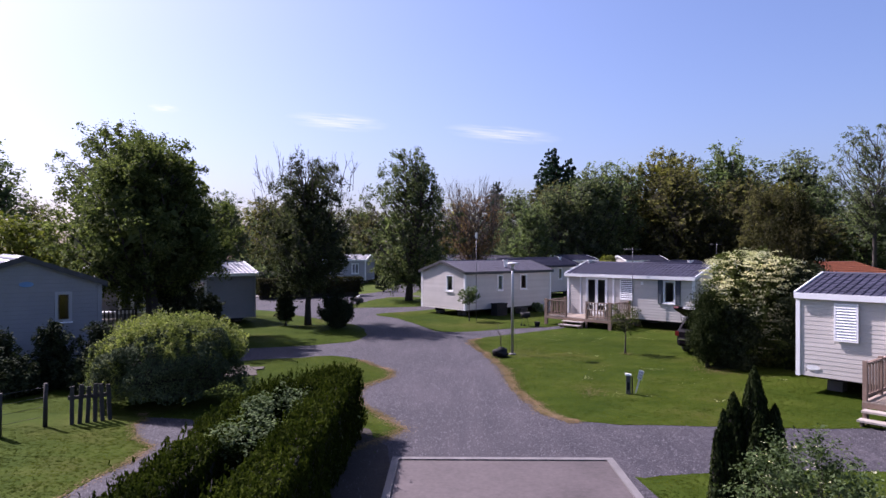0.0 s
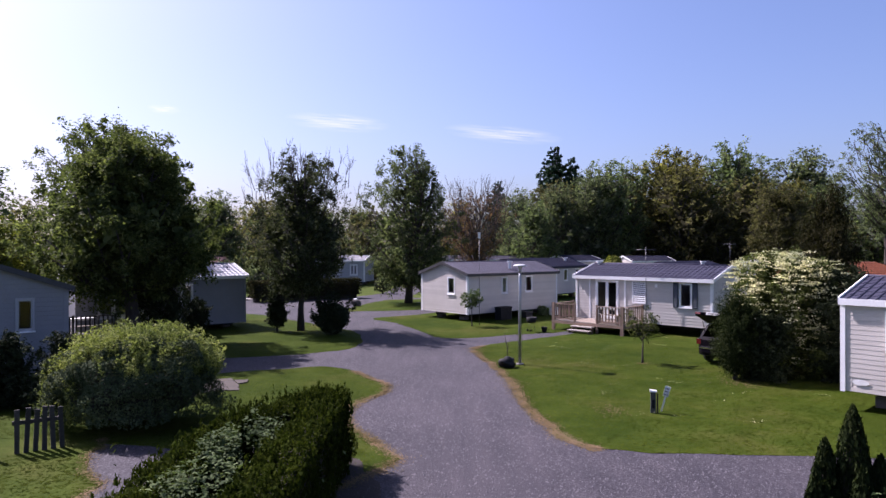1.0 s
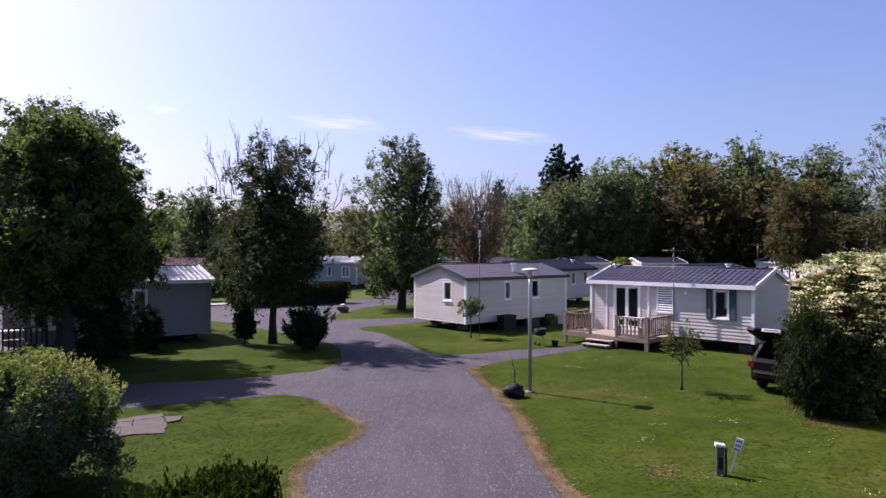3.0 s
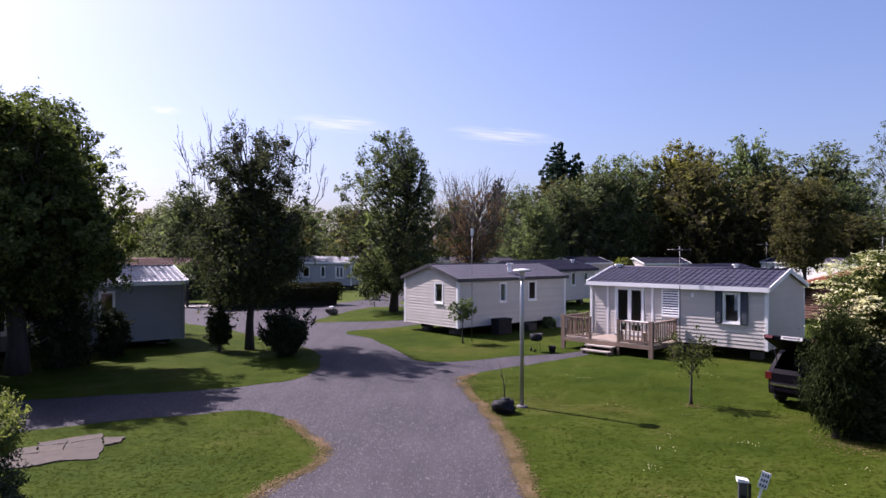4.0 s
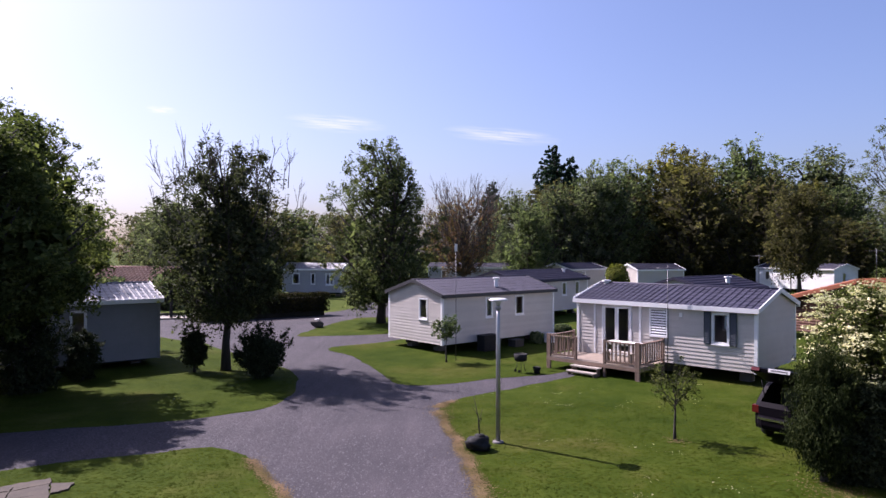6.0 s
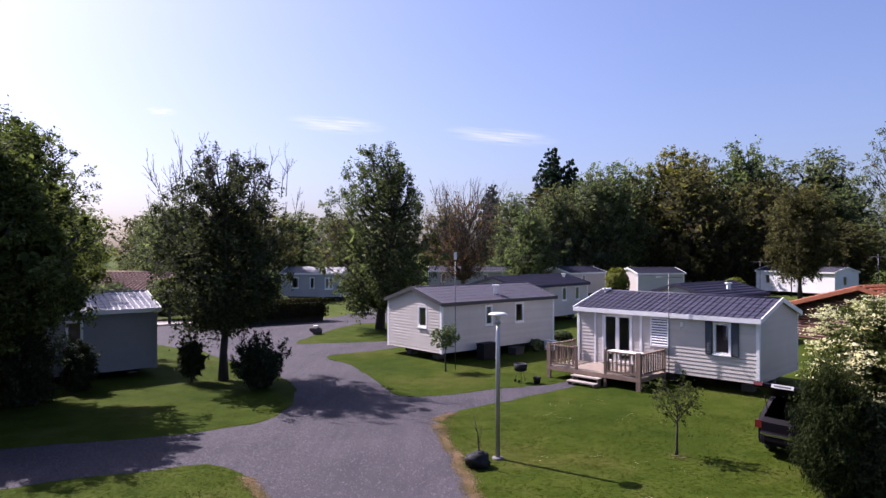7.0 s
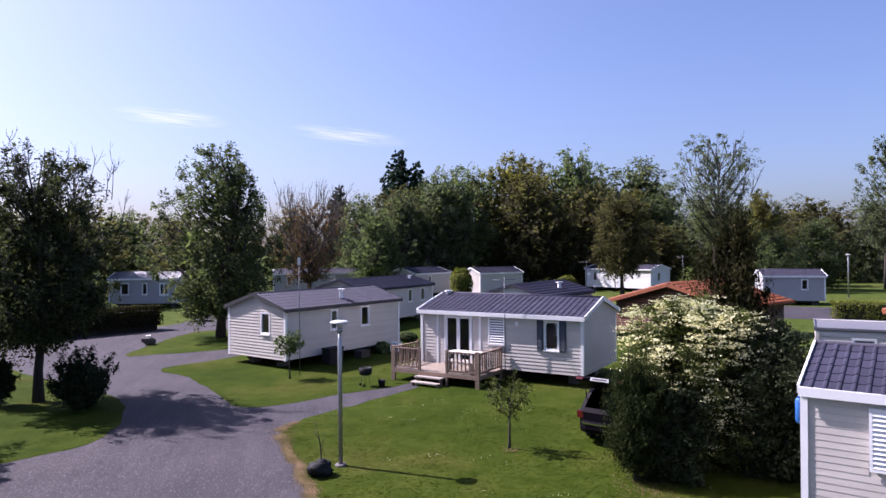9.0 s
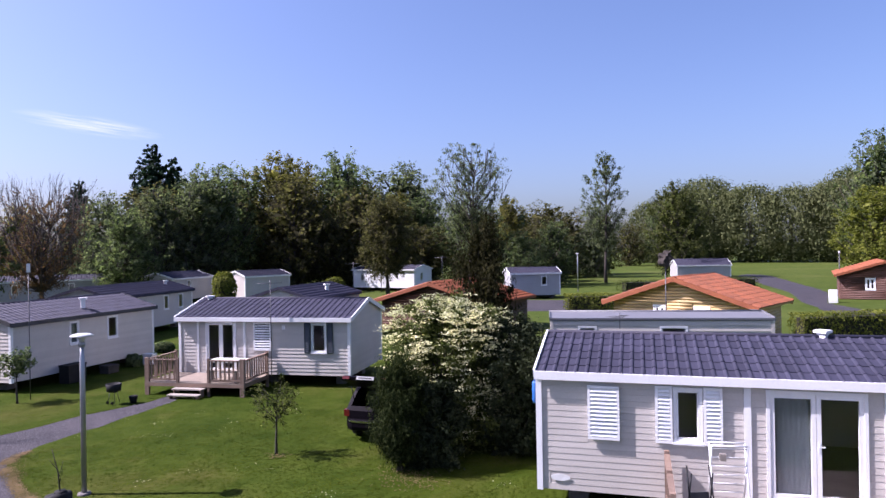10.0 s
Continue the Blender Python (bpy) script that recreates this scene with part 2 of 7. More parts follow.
M = {
    "lawn": lawn_shader("lawn", (0.02276, 0.03961, 0.003169), (0.03374, 0.05103, 0.004357), (0.05806, 0.0617, 0.01089)),
    "meadow": lawn_shader("meadow", (0.03999, 0.05999, 0.009229), (0.05384, 0.07383, 0.0123), (0.07383, 0.08615, 0.02), 0.3),
    "blade": leaf_shader("grass_blade", (0.02912, 0.04398, 0.003676), (0.03883, 0.05576, 0.004696), (0.055, 0.06754, 0.008167), 0.45, 0.9, 0.02),
    "dry": lawn_shader("dry_grass", (0.07429, 0.05943, 0.02033), (0.129, 0.09537, 0.0391), (0.1681, 0.1251, 0.05865), 4),
    "gravel": gravel_shader("gravel"),
    "pebble": surface("pebble", (0.0188, 0.01692, 0.02068), (0.1175, 0.1081, 0.1175), 6, 40, 0.8, bump=0),
    "concrete": surface("concrete", (0.03819, 0.029, 0.02633), (0.09009, 0.07073, 0.06793), 0.6, 12, 0.8, bump=0.25, depth=0.004),
    "soil": surface("dark_earth", (0.01012, 0.00644, 0.003864), (0.02834, 0.01932, 0.01095), 2.0, 30, 0.95, bump=0.5, depth=0.02),
    "kerb": surface("kerb_concrete", (0.08906, 0.08096, 0.07691), (0.1538, 0.1417, 0.136), 2, 30, 0.8),
    "slabstone": surface("paving_slab", (0.0195, 0.0135, 0.0075), (0.051, 0.03675, 0.02175), 2.6, 20, 0.85, vary=0.15),
    "cream": surface("cream_siding", (0.4655, 0.4291, 0.3805), (0.5586, 0.5222, 0.4736), 0.9, 25, 0.55, bump=0.05, depth=0.002, vary=0.07),
    "pale": surface("pale_siding", (0.289, 0.2925, 0.2959), (0.3647, 0.3647, 0.3647), 0.7, 25, 0.6, bump=0.05, depth=0.002, vary=0.05),
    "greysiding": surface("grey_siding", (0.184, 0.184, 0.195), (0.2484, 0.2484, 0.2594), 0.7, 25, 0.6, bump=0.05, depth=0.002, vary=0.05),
    "tread": surface("pale_tread", (0.2484, 0.2162, 0.1794), (0.3864, 0.345, 0.2944), 1.5, 15, 0.8, vary=0.1),
    "trim": surface("white_trim", (0.7, 0.7, 0.69), (0.82, 0.82, 0.81), 1.2, 25, 0.45, bump=0.03, depth=0.001),
    "tile_dark": surface("anthracite_tile", (0.02672, 0.02591, 0.0421), (0.04696, 0.04534, 0.07124), 2.0, 45, 0.66, bump=0.15, depth=0.002, vary=0.25, spec=0.22),
    "tile_grey": surface("grey_tile", (0.1052, 0.1093, 0.1214), (0.1781, 0.1822, 0.1943), 2.0, 45, 0.38, bump=0.15, depth=0.002, vary=0.15),
    "tile_red": surface("terracotta_tile", (0.1564, 0.03809, 0.01156), (0.2788, 0.083, 0.02543), 1.5, 20, 0.75, bump=0.3, depth=0.004, vary=0.3),
    "tile_brown": surface("brown_tile", (0.1587, 0.0759, 0.0529), (0.2777, 0.1402, 0.09775), 1.5, 20, 0.75, bump=0.3, depth=0.004, vary=0.3),
    "tin": surface("painted_sheet", (0.1073, 0.1073, 0.12), (0.1579, 0.1579, 0.1673), 0.6, 12, 0.5, bump=0.05),
    "glass": glass_shader("window_glass"),
    "dark": surface("dark_underside", (0.009715, 0.009715, 0.01052), (0.02834, 0.02672, 0.02591), 2, 20, 0.9),
    "inside": surface("room_lining", (0.05667, 0.05262, 0.04858), (0.09715, 0.08906, 0.08096), 2, 20, 0.8),
    "curtain": surface("pale_curtain", (0.3381, 0.3847, 0.443), (0.4547, 0.4897, 0.5246), 4, 40, 0.9),
    "navy": surface("dark_blue_shutter", (0.01457, 0.02429, 0.034), (0.03238, 0.04696, 0.06072), 3, 30, 0.5),
    "deck": surface("weathered_pine", (0.17, 0.1336, 0.1012), (0.2915, 0.2348, 0.1822), 1.0, 12, 0.8, bump=0.3, depth=0.003, vary=0.22, stretch=(1, 6, 6)),
    "rail": surface("brown_pine_rail", (0.1373, 0.08887, 0.06221), (0.2654, 0.1822, 0.1333), 1.5, 18, 0.75, bump=0.3, depth=0.003, vary=0.25),
    # old wood of fence and posts; its darkness also serves as shade on one terrace
    "old_shade_wood": surface("old_fence_and_shaded_deck_wood", (0.02226, 0.0196, 0.01692), (0.05789, 0.05121, 0.0423), 2, 20, 0.9, vary=0.3),
    "log": surface("honey_log", (0.4365, 0.2973, 0.129), (0.6183, 0.4459, 0.2079), 1.0, 14, 0.6, vary=0.12, stretch=(1.123, 1.08, 4.428)),
    "brownlog": surface("brown_log", (0.06072, 0.02429, 0.01538), (0.1174, 0.0502, 0.03076), 1.0, 14, 0.65, vary=0.15),
    "bark": surface("bark", (0.02392, 0.01932, 0.01656), (0.06256, 0.0506, 0.0414), 2.0, 22, 0.95, bump=0.8, depth=0.02, stretch=(3, 3, 0.7)),
    # near-black: the shade inside hedges and shrubs is put into this colour
    "shade_wood": surface("shaded_inside", (0.009108, 0.00966, 0.00552), (0.02429, 0.0207, 0.01242), 3.0, 30, 0.95, bump=0.5, depth=0.02),
    "metal": surface("galvanised_steel", (0.2915, 0.2996, 0.3076), (0.421, 0.4291, 0.4372), 2, 30, 0.42, metal=0.75, bump=0.05),
    "mast": surface("dull_mast", (0.05667, 0.05667, 0.06072), (0.1052, 0.1052, 0.1133), 2, 30, 0.5, metal=0.6),
    "lampwhite": surface("lamp_cap", (0.48, 0.48, 0.47), (0.62, 0.62, 0.6), 3, 30, 0.4, bump=0.02),
    "black": surface("black_plastic", (0.008096, 0.008096, 0.008906), (0.02267, 0.02267, 0.02348), 4, 40, 0.7, spec=0.2),
    "whitebox": surface("white_plastic", (0.62, 0.62, 0.6), (0.78, 0.78, 0.75), 4, 40, 0.5),
    "ink": surface("dark_print", (0.02429, 0.02429, 0.02834), (0.04858, 0.04858, 0.05262), 4, 40, 0.6, bump=0),
    "blue": surface("blue_plastic", (0.01619, 0.08096, 0.2753), (0.03238, 0.1457, 0.4048), 3, 30, 0.45),
    "logo": surface("blue_emblem", (0.08096, 0.1781, 0.34), (0.1295, 0.2591, 0.4453), 3, 30, 0.5, bump=0),
    "car": surface("black_car_paint", (0.002915, 0.002429, 0.003886), (0.006798, 0.005344, 0.00777), 0.6, 20, 0.5, bump=0, spec=0.04),
    "carglass": surface("tinted_car_glass", (0.004, 0.005, 0.006), (0.008, 0.009, 0.011), 0.6, 20, 0.12, bump=0, spec=0.4),
    "chrome": surface("chrome_strip", (0.4048, 0.4048, 0.421), (0.5343, 0.5343, 0.5505), 3, 30, 0.2, metal=1.0, bump=0),
    "tailred": surface("tail_light_red", (0.05667, 0.004858, 0.004858), (0.09715, 0.009715, 0.008096), 6, 40, 0.25, bump=0),
    "rubber": surface("tyre_rubber", (0.01133, 0.01133, 0.01133), (0.02429, 0.02429, 0.02429), 6, 60, 0.85),
    "rock": surface("rock", (0.03643, 0.03238, 0.02915), (0.08906, 0.08096, 0.07286), 3, 20, 0.9, bump=0.5, depth=0.02),
    "petal": leaf_shader("cream_blossom", (0.4784, 0.46, 0.2782), (0.6072, 0.5888, 0.3864), (0.736, 0.7176, 0.51), 0.25),
    "leaf_dark": leaf_shader("leaf_dark", (0.02936, 0.03592, 0.01459), (0.05383, 0.06285, 0.02469), (0.1162, 0.1235, 0.05612), 0.5, 0.7, 0.04, 1.42),
    "leaf_maple": leaf_shader("leaf_maple", (0.03997, 0.05478, 0.02054), (0.07687, 0.09586, 0.03423), (0.1537, 0.1753, 0.0712), 0.45, 0.7, 0.04, 1.1),
    "leaf_brown": leaf_shader("leaf_brown", (0.03568, 0.03508, 0.01988), (0.06116, 0.05845, 0.03156), (0.107, 0.09819, 0.05378), 0.5, 0.7, 0.04, 1.42),
    "leaf_ash": leaf_shader("leaf_ash", (0.02272, 0.02891, 0.01652), (0.03864, 0.0475, 0.02685), (0.08632, 0.09704, 0.05782), 0.4, 0.7, 0.04, 1.05),
    "leaf_mid": leaf_shader("leaf_mid", (0.04521, 0.06344, 0.03538), (0.07979, 0.1025, 0.05612), (0.1489, 0.1757, 0.1025), 0.5, 0.7, 0.04, 1.36),
    "leaf_silver": leaf_shader("leaf_silver", (0.07981, 0.09337, 0.04111), (0.09097, 0.1039, 0.0464), (0.1037, 0.116, 0.05285), 0.15, 0.8, 0.05),
    "leaf_grey": leaf_shader("leaf_grey", (0.04941, 0.06232, 0.0406), (0.07825, 0.09348, 0.06138), (0.1318, 0.1473, 0.101), 0.5, 0.7, 0.04, 1.36),
    "leaf_yellow": leaf_shader("leaf_yellow", (0.07862, 0.0934, 0.01813), (0.1294, 0.145, 0.0272), (0.2035, 0.2176, 0.04534)),
    "leaf_olive": leaf_shader("leaf_olive", (0.05938, 0.05808, 0.02065), (0.1007, 0.09294, 0.03356), (0.1678, 0.1524, 0.06195), 0.5, 0.7, 0.04, 1.42),
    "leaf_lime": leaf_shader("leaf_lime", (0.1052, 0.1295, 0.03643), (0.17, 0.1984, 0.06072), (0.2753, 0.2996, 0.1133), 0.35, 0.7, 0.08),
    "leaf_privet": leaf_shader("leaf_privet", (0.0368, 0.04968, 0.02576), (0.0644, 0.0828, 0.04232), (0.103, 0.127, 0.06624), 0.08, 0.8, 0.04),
    "leaf_deep": leaf_shader("leaf_deep", (0.01574, 0.02229, 0.01312), (0.02885, 0.03804, 0.01967), (0.05508, 0.0682, 0.0341), 0.1, 0.8, 0.05),
    "leaf_elder": leaf_shader("leaf_elder", (0.03238, 0.04372, 0.01295), (0.06072, 0.07772, 0.02186), (0.1255, 0.1457, 0.04696), 0.3, 0.7, 0.08),
    "leaf_alder": leaf_shader("leaf_alder", (0.0367, 0.04939, 0.02582), (0.06606, 0.08306, 0.04265), (0.1321, 0.1504, 0.0853), 0.45, 0.7, 0.04, 1.2),
    "leaf_copper": leaf_shader("leaf_copper", (0.066, 0.040, 0.028), (0.104, 0.062, 0.044), (0.150, 0.098, 0.070), 0.4, 0.7, 0.04, 1.3),
    "leaf_hedge": leaf_shader("leaf_hedge", (0.01104, 0.01748, 0.00276), (0.02392, 0.03588, 0.0046), (0.042, 0.054, 0.0078), 0.25, 0.9, 0.02),
    "leaf_ivy": leaf_shader("leaf_ivy", (0.04048, 0.06477, 0.02267), (0.07691, 0.1093, 0.0421), (0.1457, 0.1862, 0.08906), 0.25, 0.7, 0.06),
    "needle": leaf_shader("needle", (0.01416, 0.03138, 0.02266), (0.02631, 0.05364, 0.03562), (0.05465, 0.09107, 0.05506), 0.15, 0.6),
    "needle_brown": leaf_shader("needle_brown", (0.01564, 0.01642, 0.008602), (0.02815, 0.02815, 0.01329), (0.05474, 0.05005, 0.02268), 0.2, 0.8, 0.03),
    "needle_soft": leaf_shader("needle_soft", (0.01232, 0.01935, 0.007038), (0.02376, 0.03431, 0.01232), (0.04927, 0.06158, 0.02287), 0.2, 0.8, 0.03),
    "needle_green": leaf_shader("needle_green", (0.01137, 0.02021, 0.006314), (0.02021, 0.03283, 0.009473), (0.03914, 0.0543, 0.01642), 0.15, 0.8, 0.05),
}


# ---------------------------------------------------------------- mesh helpers
def part(name, bm, material, parent=None, label=""):
    me = bpy.data.meshes.new(name)
    bm.normal_update()
    bm.to_mesh(me)
    bm.free()
    me.materials.append(M[material])
    ob = new(name, me)
    ob.parent = parent
    return tagged(ob, label)


def shared(name, me, parent, m):
    ob = new(name, me)
    ob.parent = parent
    ob.matrix_local = m
    return ob


def thing(name, label, category, m=None, group="", kind=""):
    ob = new(name)
    ob.empty_display_size = 0.2
    if m is not None:
        ob.matrix_world = m
    return tagged(ob, label, category, group, kind)


def box(bm, x0, y0, z0, x1, y1, z1, m=None):
    vs = [bm.verts.new(Vector(p) if m is None else m @ Vector(p)) for p in
          ((x0, y0, z0), (x1, y0, z0), (x1, y1, z0), (x0, y1, z0), (x0, y0, z1), (x1, y0, z1), (x1, y1, z1), (x0, y1, z1))]
    turned = m is not None and m.determinant() < 0
    for f in ((0, 3, 2, 1), (4, 5, 6, 7), (0, 1, 5, 4), (1, 2, 6, 5), (2, 3, 7, 6), (3, 0, 4, 7)):
        bm.faces.new([vs[i] for i in (reversed(f) if turned else f)])
    return bm


def tube(bm, points, radii, sides=8, cap=True):
    """A tapered tube along points."""
    rings = []
    for i, p in enumerate(points):
        a, b = Vector(points[max(i - 1, 0)]), Vector(points[min(i + 1, len(points) - 1)])
        d = (b - a).normalized()
        u = d.cross(Vector((0.31, 0.9, 0.2)) if abs(d.y) < 0.9 else Vector((1, 0, 0))).normalized()
        w = d.cross(u)
        rings.append([bm.verts.new(Vector(p) + float(radii[i]) * (math.cos(2 * math.pi * k / sides) * u + math.sin(2 * math.pi * k / sides) * w)) for k in range(sides)])
    for r, s in zip(rings, rings[1:]):
        for k in range(sides):
            bm.faces.new((r[k], r[(k + 1) % sides], s[(k + 1) % sides], s[k])).smooth = True
    if cap:
        bm.faces.new(list(reversed(rings[0])))
        bm.faces.new(rings[-1])
    return bm


def rod(bm, a, b, r, sides=8, r2=None):
    return tube(bm, [a, b], [r, r if r2 is None else r2], sides)


def prism(bm, outline, d0, d1, m):
    """The outline (u, v) as a plate from depth d0 to d1, placed by m, which takes (u, depth, v)."""
    a = [bm.verts.new(m @ Vector((u, d0, v))) for u, v in outline]
    b = [bm.verts.new(m @ Vector((u, d1, v))) for u, v in outline]
    n = len(a)
    bm.faces.new(a), bm.faces.new(list(reversed(b)))
    for i in range(n):
        bm.faces.new((a[i], b[i], b[(i + 1) % n], a[(i + 1) % n]))
    bmesh.ops.recalc_face_normals(bm, faces=bm.faces[:])
    return bm


def lathe(bm, profile, sides=16, centre=(0, 0)):
    rings = [[bm.verts.new((centre[0] + r * math.cos(2 * math.pi * k / sides), centre[1] + r * math.sin(2 * math.pi * k / sides), z)) for k in range(sides)] for r, z in profile]
    for r, s in zip(rings, rings[1:]):
        for k in range(sides):
            bm.faces.new((r[k], r[(k + 1) % sides], s[(k + 1) % sides], s[k])).smooth = True
    bm.faces.new(list(reversed(rings[0]))), bm.faces.new(rings[-1])
    return bm


def array_mesh(name, verts, faces, material):
    """A mesh from numpy arrays of triangles or quads."""
    me = bpy.data.meshes.new(name)
    n, k = faces.shape
    me.vertices.add(len(verts)), me.loops.add(n * k), me.polygons.add(n)
    me.vertices.foreach_set("co", verts.astype(np.float32).ravel())
    me.loops.foreach_set("vertex_index", faces.astype(np.int32).ravel())
    me.polygons.foreach_set("loop_start", np.arange(0, n * k, k, dtype=np.int32))
    me.update(calc_edges=True)
    me.materials.append(M[material])
    return me


def leaf_mesh(name, rng, pts, size, material, up=0.5, ratio=0.55, spread=0.35, out=None, rise=0.0):
    """One folded four-cornered leaf at each point; up pulls the leaves' faces skywards, out turns them outwards."""
    n = len(pts)
    nor = rng.normal(size=(n, 3))
    nor[:, 2] += up
    if out is not None:
        nor += out
    nor /= np.linalg.norm(nor, axis=1, keepdims=True) + 1e-9
    side = rng.normal(size=(n, 3)) / (1 + rise)
    t = np.cross(nor, side) if not rise else side + np.array([0, 0, rise])
    t -= nor * (t * nor).sum(axis=1, keepdims=True)
    t /= np.linalg.norm(t, axis=1, keepdims=True) + 1e-9
    b = np.cross(nor, t)
    s = size * (1 + spread * rng.normal(size=(n, 1))).clip(0.4, 2.2)
    v = np.empty((n, 4, 3))
    v[:, 0], v[:, 2] = pts - t * s * 0.5, pts + t * s * 0.5
    v[:, 1], v[:, 3] = pts + b * s * ratio * 0.5 + nor * s * 0.12, pts - b * s * ratio * 0.5 + nor * s * 0.12
    return array_mesh(name, v.reshape(-1, 3), np.arange(4 * n).reshape(n, 4), material)


def smooth_loop(pts, step=0.5, wobble=0.06, seed=1):
    """A closed smooth outline through pts, slightly uneven."""
    n, res = len(pts), []
    for i in range(n):
        p0, p1, p2, p3 = (Vector(pts[(i + j) % n]) for j in (-1, 0, 1, 2))
        k = max(1, int((p2 - p1).length / step))
        for j in range(k):
            t = j / k
            q = 0.5 * (2 * p1 + (p2 - p0) * t + (2 * p0 - 5 * p1 + 4 * p2 - p3) * t * t + (3 * p1 - p0 - 3 * p2 + p3) * t ** 3)
            w = Vector((noise.noise((q.x * 1.3, q.y * 1.3, seed)), noise.noise((q.x * 1.3, q.y * 1.3, seed + 9)))) * wobble * 2
            res.append((q.x + w.x, q.y + w.y))
    return res


def sheet(name, loop, z, material, skirt=0.0):
    """A flat sheet inside the outline, with an edge that goes down by skirt."""
    bm = bmesh.new()
    vs = [bm.verts.new((x, y, z)) for x, y in loop]
    es = [bm.edges.new((vs[i], vs[(i + 1) % len(vs)])) for i in range(len(vs))]
    bmesh.ops.triangle_fill(bm, edges=es, use_beauty=True)
    for f in bm.faces:
        if f.normal.z < 0:
            f.normal_flip()
    if skirt:
        lo = [bm.verts.new((x * 1.0, y * 1.0, z - skirt)) for x, y in loop]
        for i in range(len(vs)):
            j = (i + 1) % len(vs)
            bm.faces.new((vs[i], vs[j], lo[j], lo[i]))
    return part(name, bm, material)


def inside(loop, pts):
    x, y = pts[:, 0], pts[:, 1]
    hit = np.zeros(len(pts), bool)
    for (x0, y0), (x1, y1) in zip(loop, loop[1:] + loop[:1]):
        hit ^= ((y0 > y) != (y1 > y)) & (x < (x1 - x0) * (y - y0) / (y1 - y0 + 1e-12) + x0)
    return hit


# ---------------------------------------------------------------- ground, roads, lawns
bm = bmesh.new()
ring = [bm.verts.new((2500 * math.cos(2 * math.pi * k / 64), 60 + 2500 * math.sin(2 * math.pi * k / 64), 0)) for k in range(64)]
bm.faces.new(ring)
ground = tagged(part("ground", bm, "meadow"), "mown green meadow reaching to the horizon", "ground", kind="structure")

ROAD = [(-24, 1), (16, 1), (18, 14), (16, 30), (6, 57), (-2.5, 58), (-3.0, 64), (-2, 76), (-5.5, 76), (-6.3, 65), (-8, 60), (-12.5, 56), (-19, 59), (-32, 58), (-32, 46), (-24, 44), (-30, 27), (-30, 12)]
road = tagged(sheet("road", smooth_loop(ROAD, 0.8, 0.1, 3), 0.006, "gravel"), "grey gravel road with darker worn wheel tracks", "road", kind="structure")

LAWNS = {
    "right": [(1.1, 28.8), (1.35, 26.9), (1.65, 24.9), (1.9, 22.8), (2.02, 20.0), (2.3, 17.4), (2.75, 16.0), (3.6, 15.45), (5.8, 15.2), (8.0, 15.1), (11, 15.0), (17, 14.6), (24, 13), (24, 58), (9, 58),
              (4, 52), (0.6, 47), (-2.0, 43.6), (-4.5, 41.3), (-2.9, 38.7), (-1.5, 35.4), (-0.5, 32.8), (1.0, 32.6), (3.1, 33.8), (5.2, 34.6), (6.0, 35.2), (6.3, 34.6), (4.7, 33.0), (2.7, 31.3), (1.5, 30.1)],
    "left": [(-20, 21.3), (-12, 22.0), (-8.5, 23.2), (-7, 24.1), (-5.5, 24.6), (-4.4, 25.1), (-3.4, 24.5), (-2.4, 22.9), (-1.8, 21.9), (-1.75, 21.1), (-2.1, 20.2), (-2.5, 19.0), (-2.4, 17.8), (-1.9, 16.7), (-1.3, 15.7), (-0.95, 14.9), (-1.25, 14.2), (-1.75, 13.4),
             (-2.1, 12.2), (-2.1, 3), (-4.9, 3), (-5.2, 10.7), (-5.2, 13.6), (-5.4, 15.4), (-8, 16.0), (-12, 16.4), (-20, 17)],
    "tree": [(-6.8, 27.3), (-5.6, 27.9), (-4.5, 28.7), (-3.9, 30), (-3.9, 32), (-4.6, 34.6), (-6.2, 37), (-8.1, 39.1), (-10, 41.4), (-12, 43.5), (-18, 46), (-28, 41), (-28, 26), (-14, 25.6), (-8.5, 26.8)],
    "island": [(-7.1, 46.0), (-5.6, 45.9), (-1.9, 47.1), (1.6, 51), (4.5, 56), (-3.9, 56.3), (-5.6, 54.2), (-6.5, 50.5)],
    "corner": [(-6, 2), (-6.2, 10.7), (-5.9, 13), (-6.6, 14.2), (-7.2, 15.2), (-7.4, 16.1), (-12, 16.8), (-20, 17.4), (-20, 2)],
    "front": [(3.45, 2), (3.5, 10.8), (3.6, 11.7), (4.7, 11.95), (6.8, 12.15), (9, 12.1), (14, 12.2), (14, 2)],
}
rng = np.random.default_rng(5)
LOOPS = {k: smooth_loop(v, 0.45, 0.07, i) for i, (k, v) in enumerate(LAWNS.items())}
for k, loop in LOOPS.items():
    lawn = tagged(sheet("lawn", loop, 0.013 if k != "corner" else 0.010, "lawn", 0.02), "short mown lawn with clover and daisies", "lawn", kind="structure")

